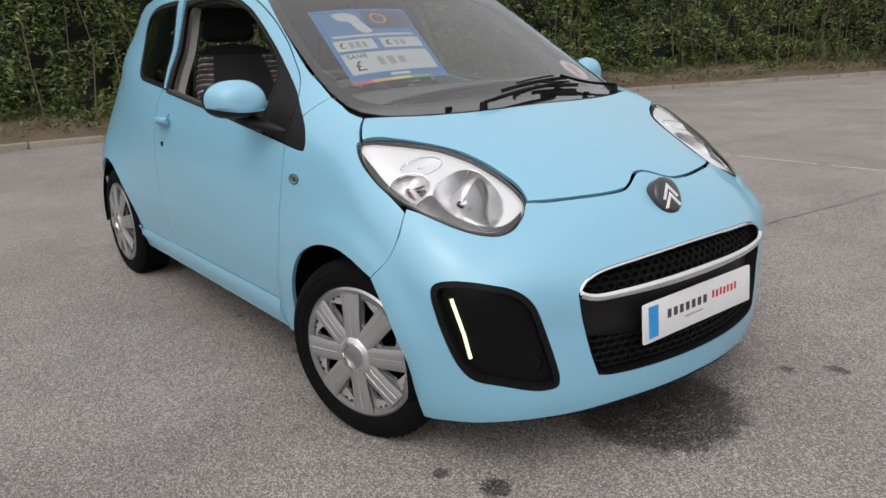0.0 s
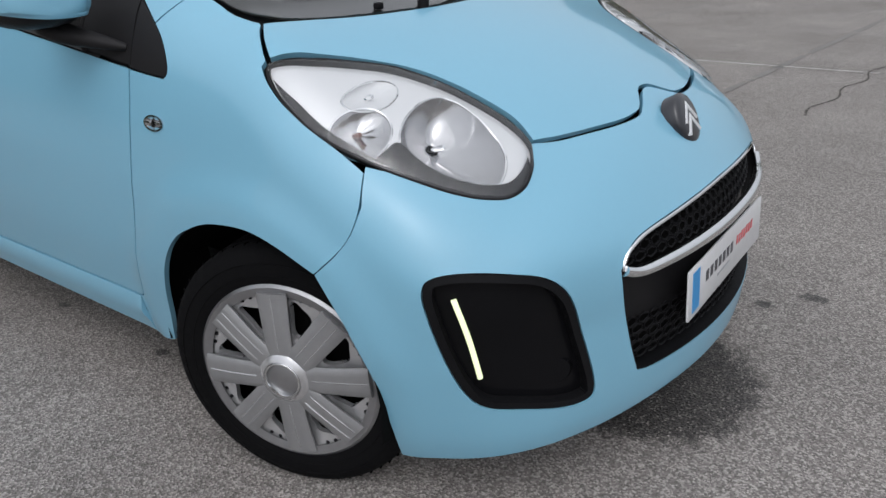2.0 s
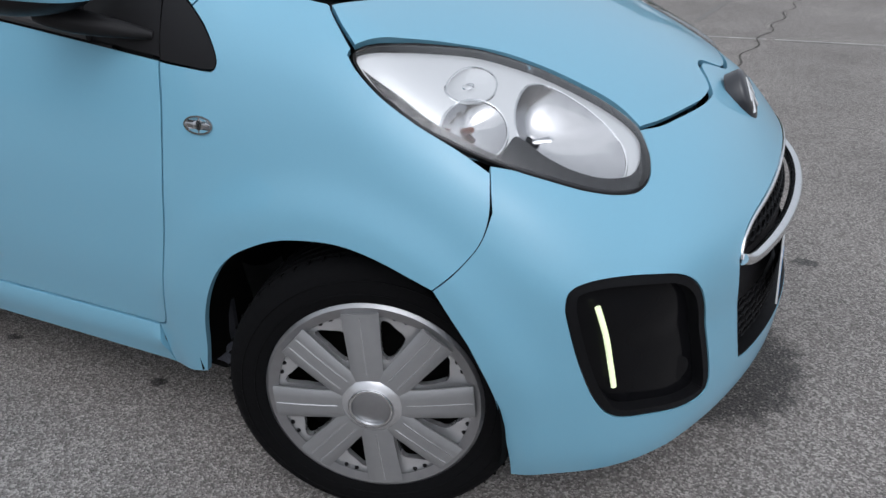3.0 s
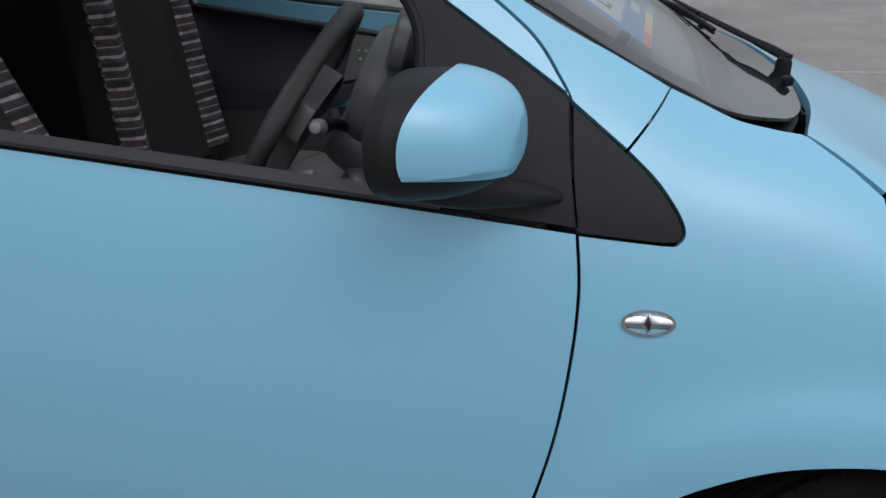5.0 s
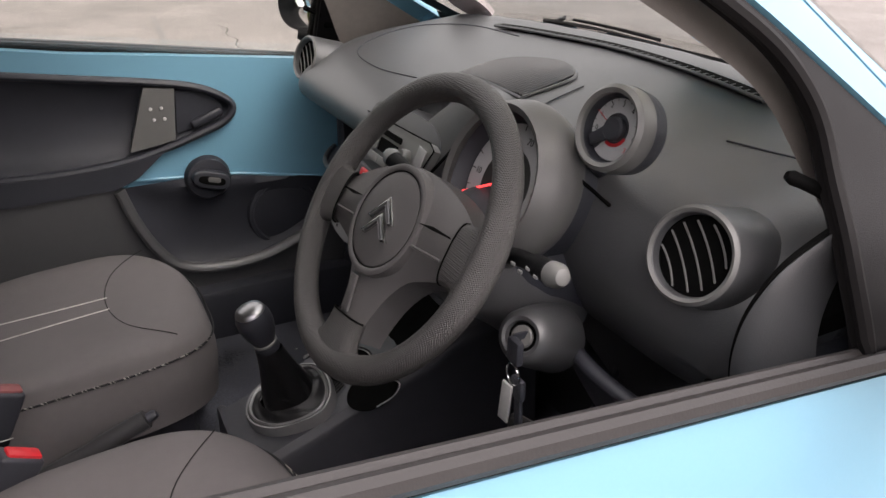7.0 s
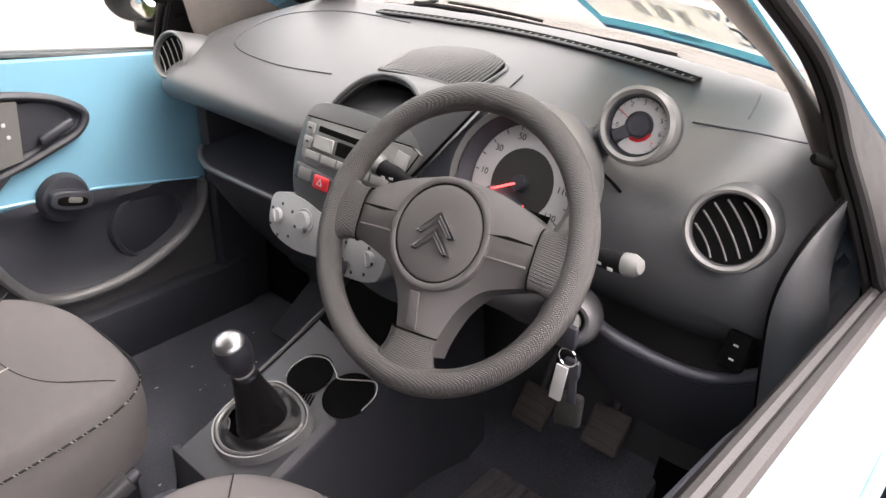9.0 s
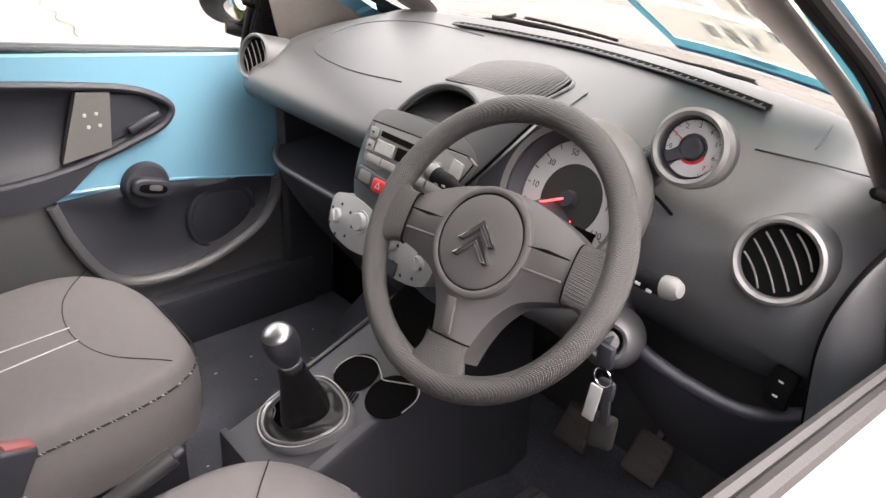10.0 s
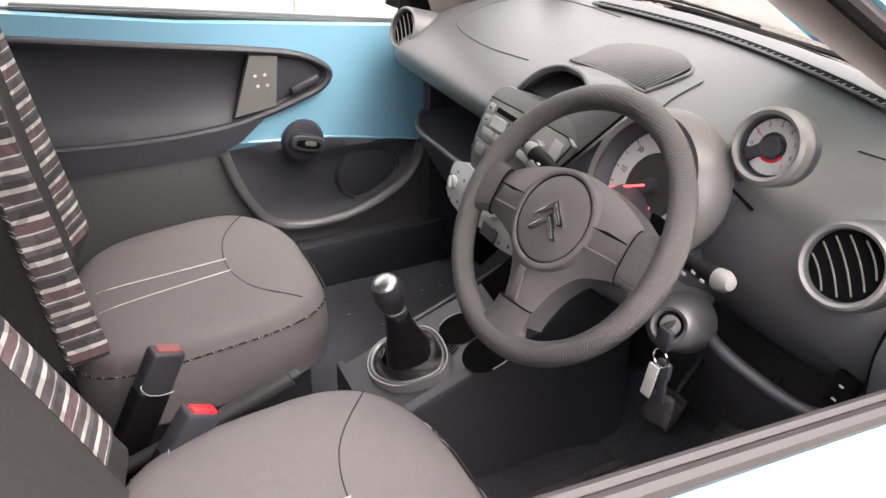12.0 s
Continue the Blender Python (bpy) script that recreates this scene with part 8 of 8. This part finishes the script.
# ---- ground ----
def asphalt():
    m = bpy.data.materials.new("worn_asphalt")
    m.use_nodes = True
    n, l = m.node_tree.nodes, m.node_tree.links
    b = n["Principled BSDF"]
    where = n.new("ShaderNodeTexCoord")

    def noise_at(scale, detail, rough=0.6):
        t = n.new("ShaderNodeTexNoise")
        t.inputs["Scale"].default_value, t.inputs["Detail"].default_value, t.inputs["Roughness"].default_value = scale, detail, rough
        l.new(where.outputs["Object"], t.inputs["Vector"])
        return t.outputs["Fac"]
    stones = n.new("ShaderNodeTexVoronoi")
    stones.inputs["Scale"].default_value = 230
    l.new(where.outputs["Object"], stones.inputs["Vector"])
    grey = n.new("ShaderNodeSeparateColor")
    l.new(stones.outputs["Color"], grey.inputs[0])
    ramp = n.new("ShaderNodeValToRGB")
    e = ramp.color_ramp.elements
    e[0].position, e[0].color = 0.0, (0.115, 0.105, 0.097, 1)
    e[1].position, e[1].color = 1.0, (0.47, 0.435, 0.405, 1)
    k = ramp.color_ramp.elements.new(0.55)
    k.color = (0.235, 0.216, 0.202, 1)
    l.new(grey.outputs[0], ramp.inputs[0])
    big = n.new("ShaderNodeMapRange")
    big.inputs["From Min"].default_value, big.inputs["From Max"].default_value = 0.3, 0.7
    big.inputs["To Min"].default_value, big.inputs["To Max"].default_value = 0.78, 1.18
    l.new(noise_at(0.9, 6), big.inputs["Value"])
    mul = n.new("ShaderNodeVectorMath")
    mul.operation = "SCALE"
    l.new(ramp.outputs[0], mul.inputs[0])
    l.new(big.outputs[0], mul.inputs["Scale"])
    # damp patch that has dripped from the car's nose
    sep = n.new("ShaderNodeSeparateXYZ")
    l.new(where.outputs["Object"], sep.inputs[0])

    def math_node(op, a, c):
        q = n.new("ShaderNodeMath")
        q.operation = op
        for i, s in enumerate((a, c)):
            if isinstance(s, (int, float)):
                q.inputs[i].default_value = s
            else:
                l.new(s, q.inputs[i])
        return q.outputs[0]
    wob = noise_at(16, 9, 0.88)
    fray = noise_at(70, 5, 0.75)
    wet = None
    for cx, cy, rx, ry in ((0.47, 0.04, 0.30, 0.33), (0.72, 0.72, 0.05, 0.035), (0.45, -0.63, 0.055, 0.05), (0.60, 0.60, 0.035, 0.03), (-0.73, -0.60, 0.03, 0.02), (-1.26, -0.60, 0.03, 0.02), (0.30, -0.70, 0.03, 0.03), (0.42, -0.86, 0.03, 0.02)):
        dx = math_node("DIVIDE", math_node("SUBTRACT", sep.outputs[0], cx), rx)
        dy = math_node("DIVIDE", math_node("SUBTRACT", sep.outputs[1], cy), ry)
        d = math_node("SQRT", math_node("ADD", math_node("MULTIPLY", dx, dx), math_node("MULTIPLY", dy, dy)), 0.5)
        s = math_node("SUBTRACT", 1.50 if rx > 0.2 else 1.62, math_node("ADD", d, math_node("MULTIPLY", wob if rx > 0.2 else fray, 1.15 if rx > 0.2 else 1.5)))
        s = math_node("MULTIPLY", s, 6.5)
        wet = s if wet is None else math_node("MAXIMUM", wet, s)
    # the tallest stones stand dry out of the damp
    dry = math_node("MULTIPLY", math_node("POWER", grey.outputs[1], 3.0), 0.75)
    wet = math_node("SUBTRACT", math_node("MINIMUM", wet, 1.0), dry)
    clamp = n.new("ShaderNodeClamp")
    l.new(wet, clamp.inputs[0])
    dark = n.new("ShaderNodeMix")
    dark.data_type = "RGBA"
    l.new(clamp.outputs[0], dark.inputs[0])
    l.new(mul.outputs[0], dark.inputs[6])
    deep = n.new("ShaderNodeVectorMath")
    deep.operation = "SCALE"
    deep.inputs["Scale"].default_value = 0.12
    l.new(mul.outputs[0], deep.inputs[0])
    l.new(deep.outputs[0], dark.inputs[7])
    l.new(dark.outputs[2], b.inputs["Base Color"])
    ro = n.new("ShaderNodeMapRange")
    ro.inputs["To Min"].default_value, ro.inputs["To Max"].default_value = 0.85, 0.45
    l.new(clamp.outputs[0], ro.inputs["Value"])
    l.new(ro.outputs[0], b.inputs["Roughness"])
    bp_ = n.new("ShaderNodeBump")
    bp_.inputs["Strength"].default_value, bp_.inputs["Distance"].default_value = 0.8, 0.004
    l.new(stones.outputs["Distance"], bp_.inputs["Height"])
    l.new(bp_.outputs[0], b.inputs["Normal"])
    return m


def ground_sheet():
    bm = bmesh.new()
    xs = [-400, -120, -40, -12, -6, -3, 0, 3, 6, 12, 40, 120, 400]
    V = [[bm.verts.new((x, y, 0.0)) for x in xs] for y in xs]
    for j in range(len(xs) - 1):
        for i in range(len(xs) - 1):
            bm.faces.new((V[j][i], V[j][i + 1], V[j + 1][i + 1], V[j + 1][i]))
    return bm


tagged(part("ground", ground_sheet(), asphalt(), smooth=False), "worn grey asphalt with dark damp patches", "ground", kind="structure")
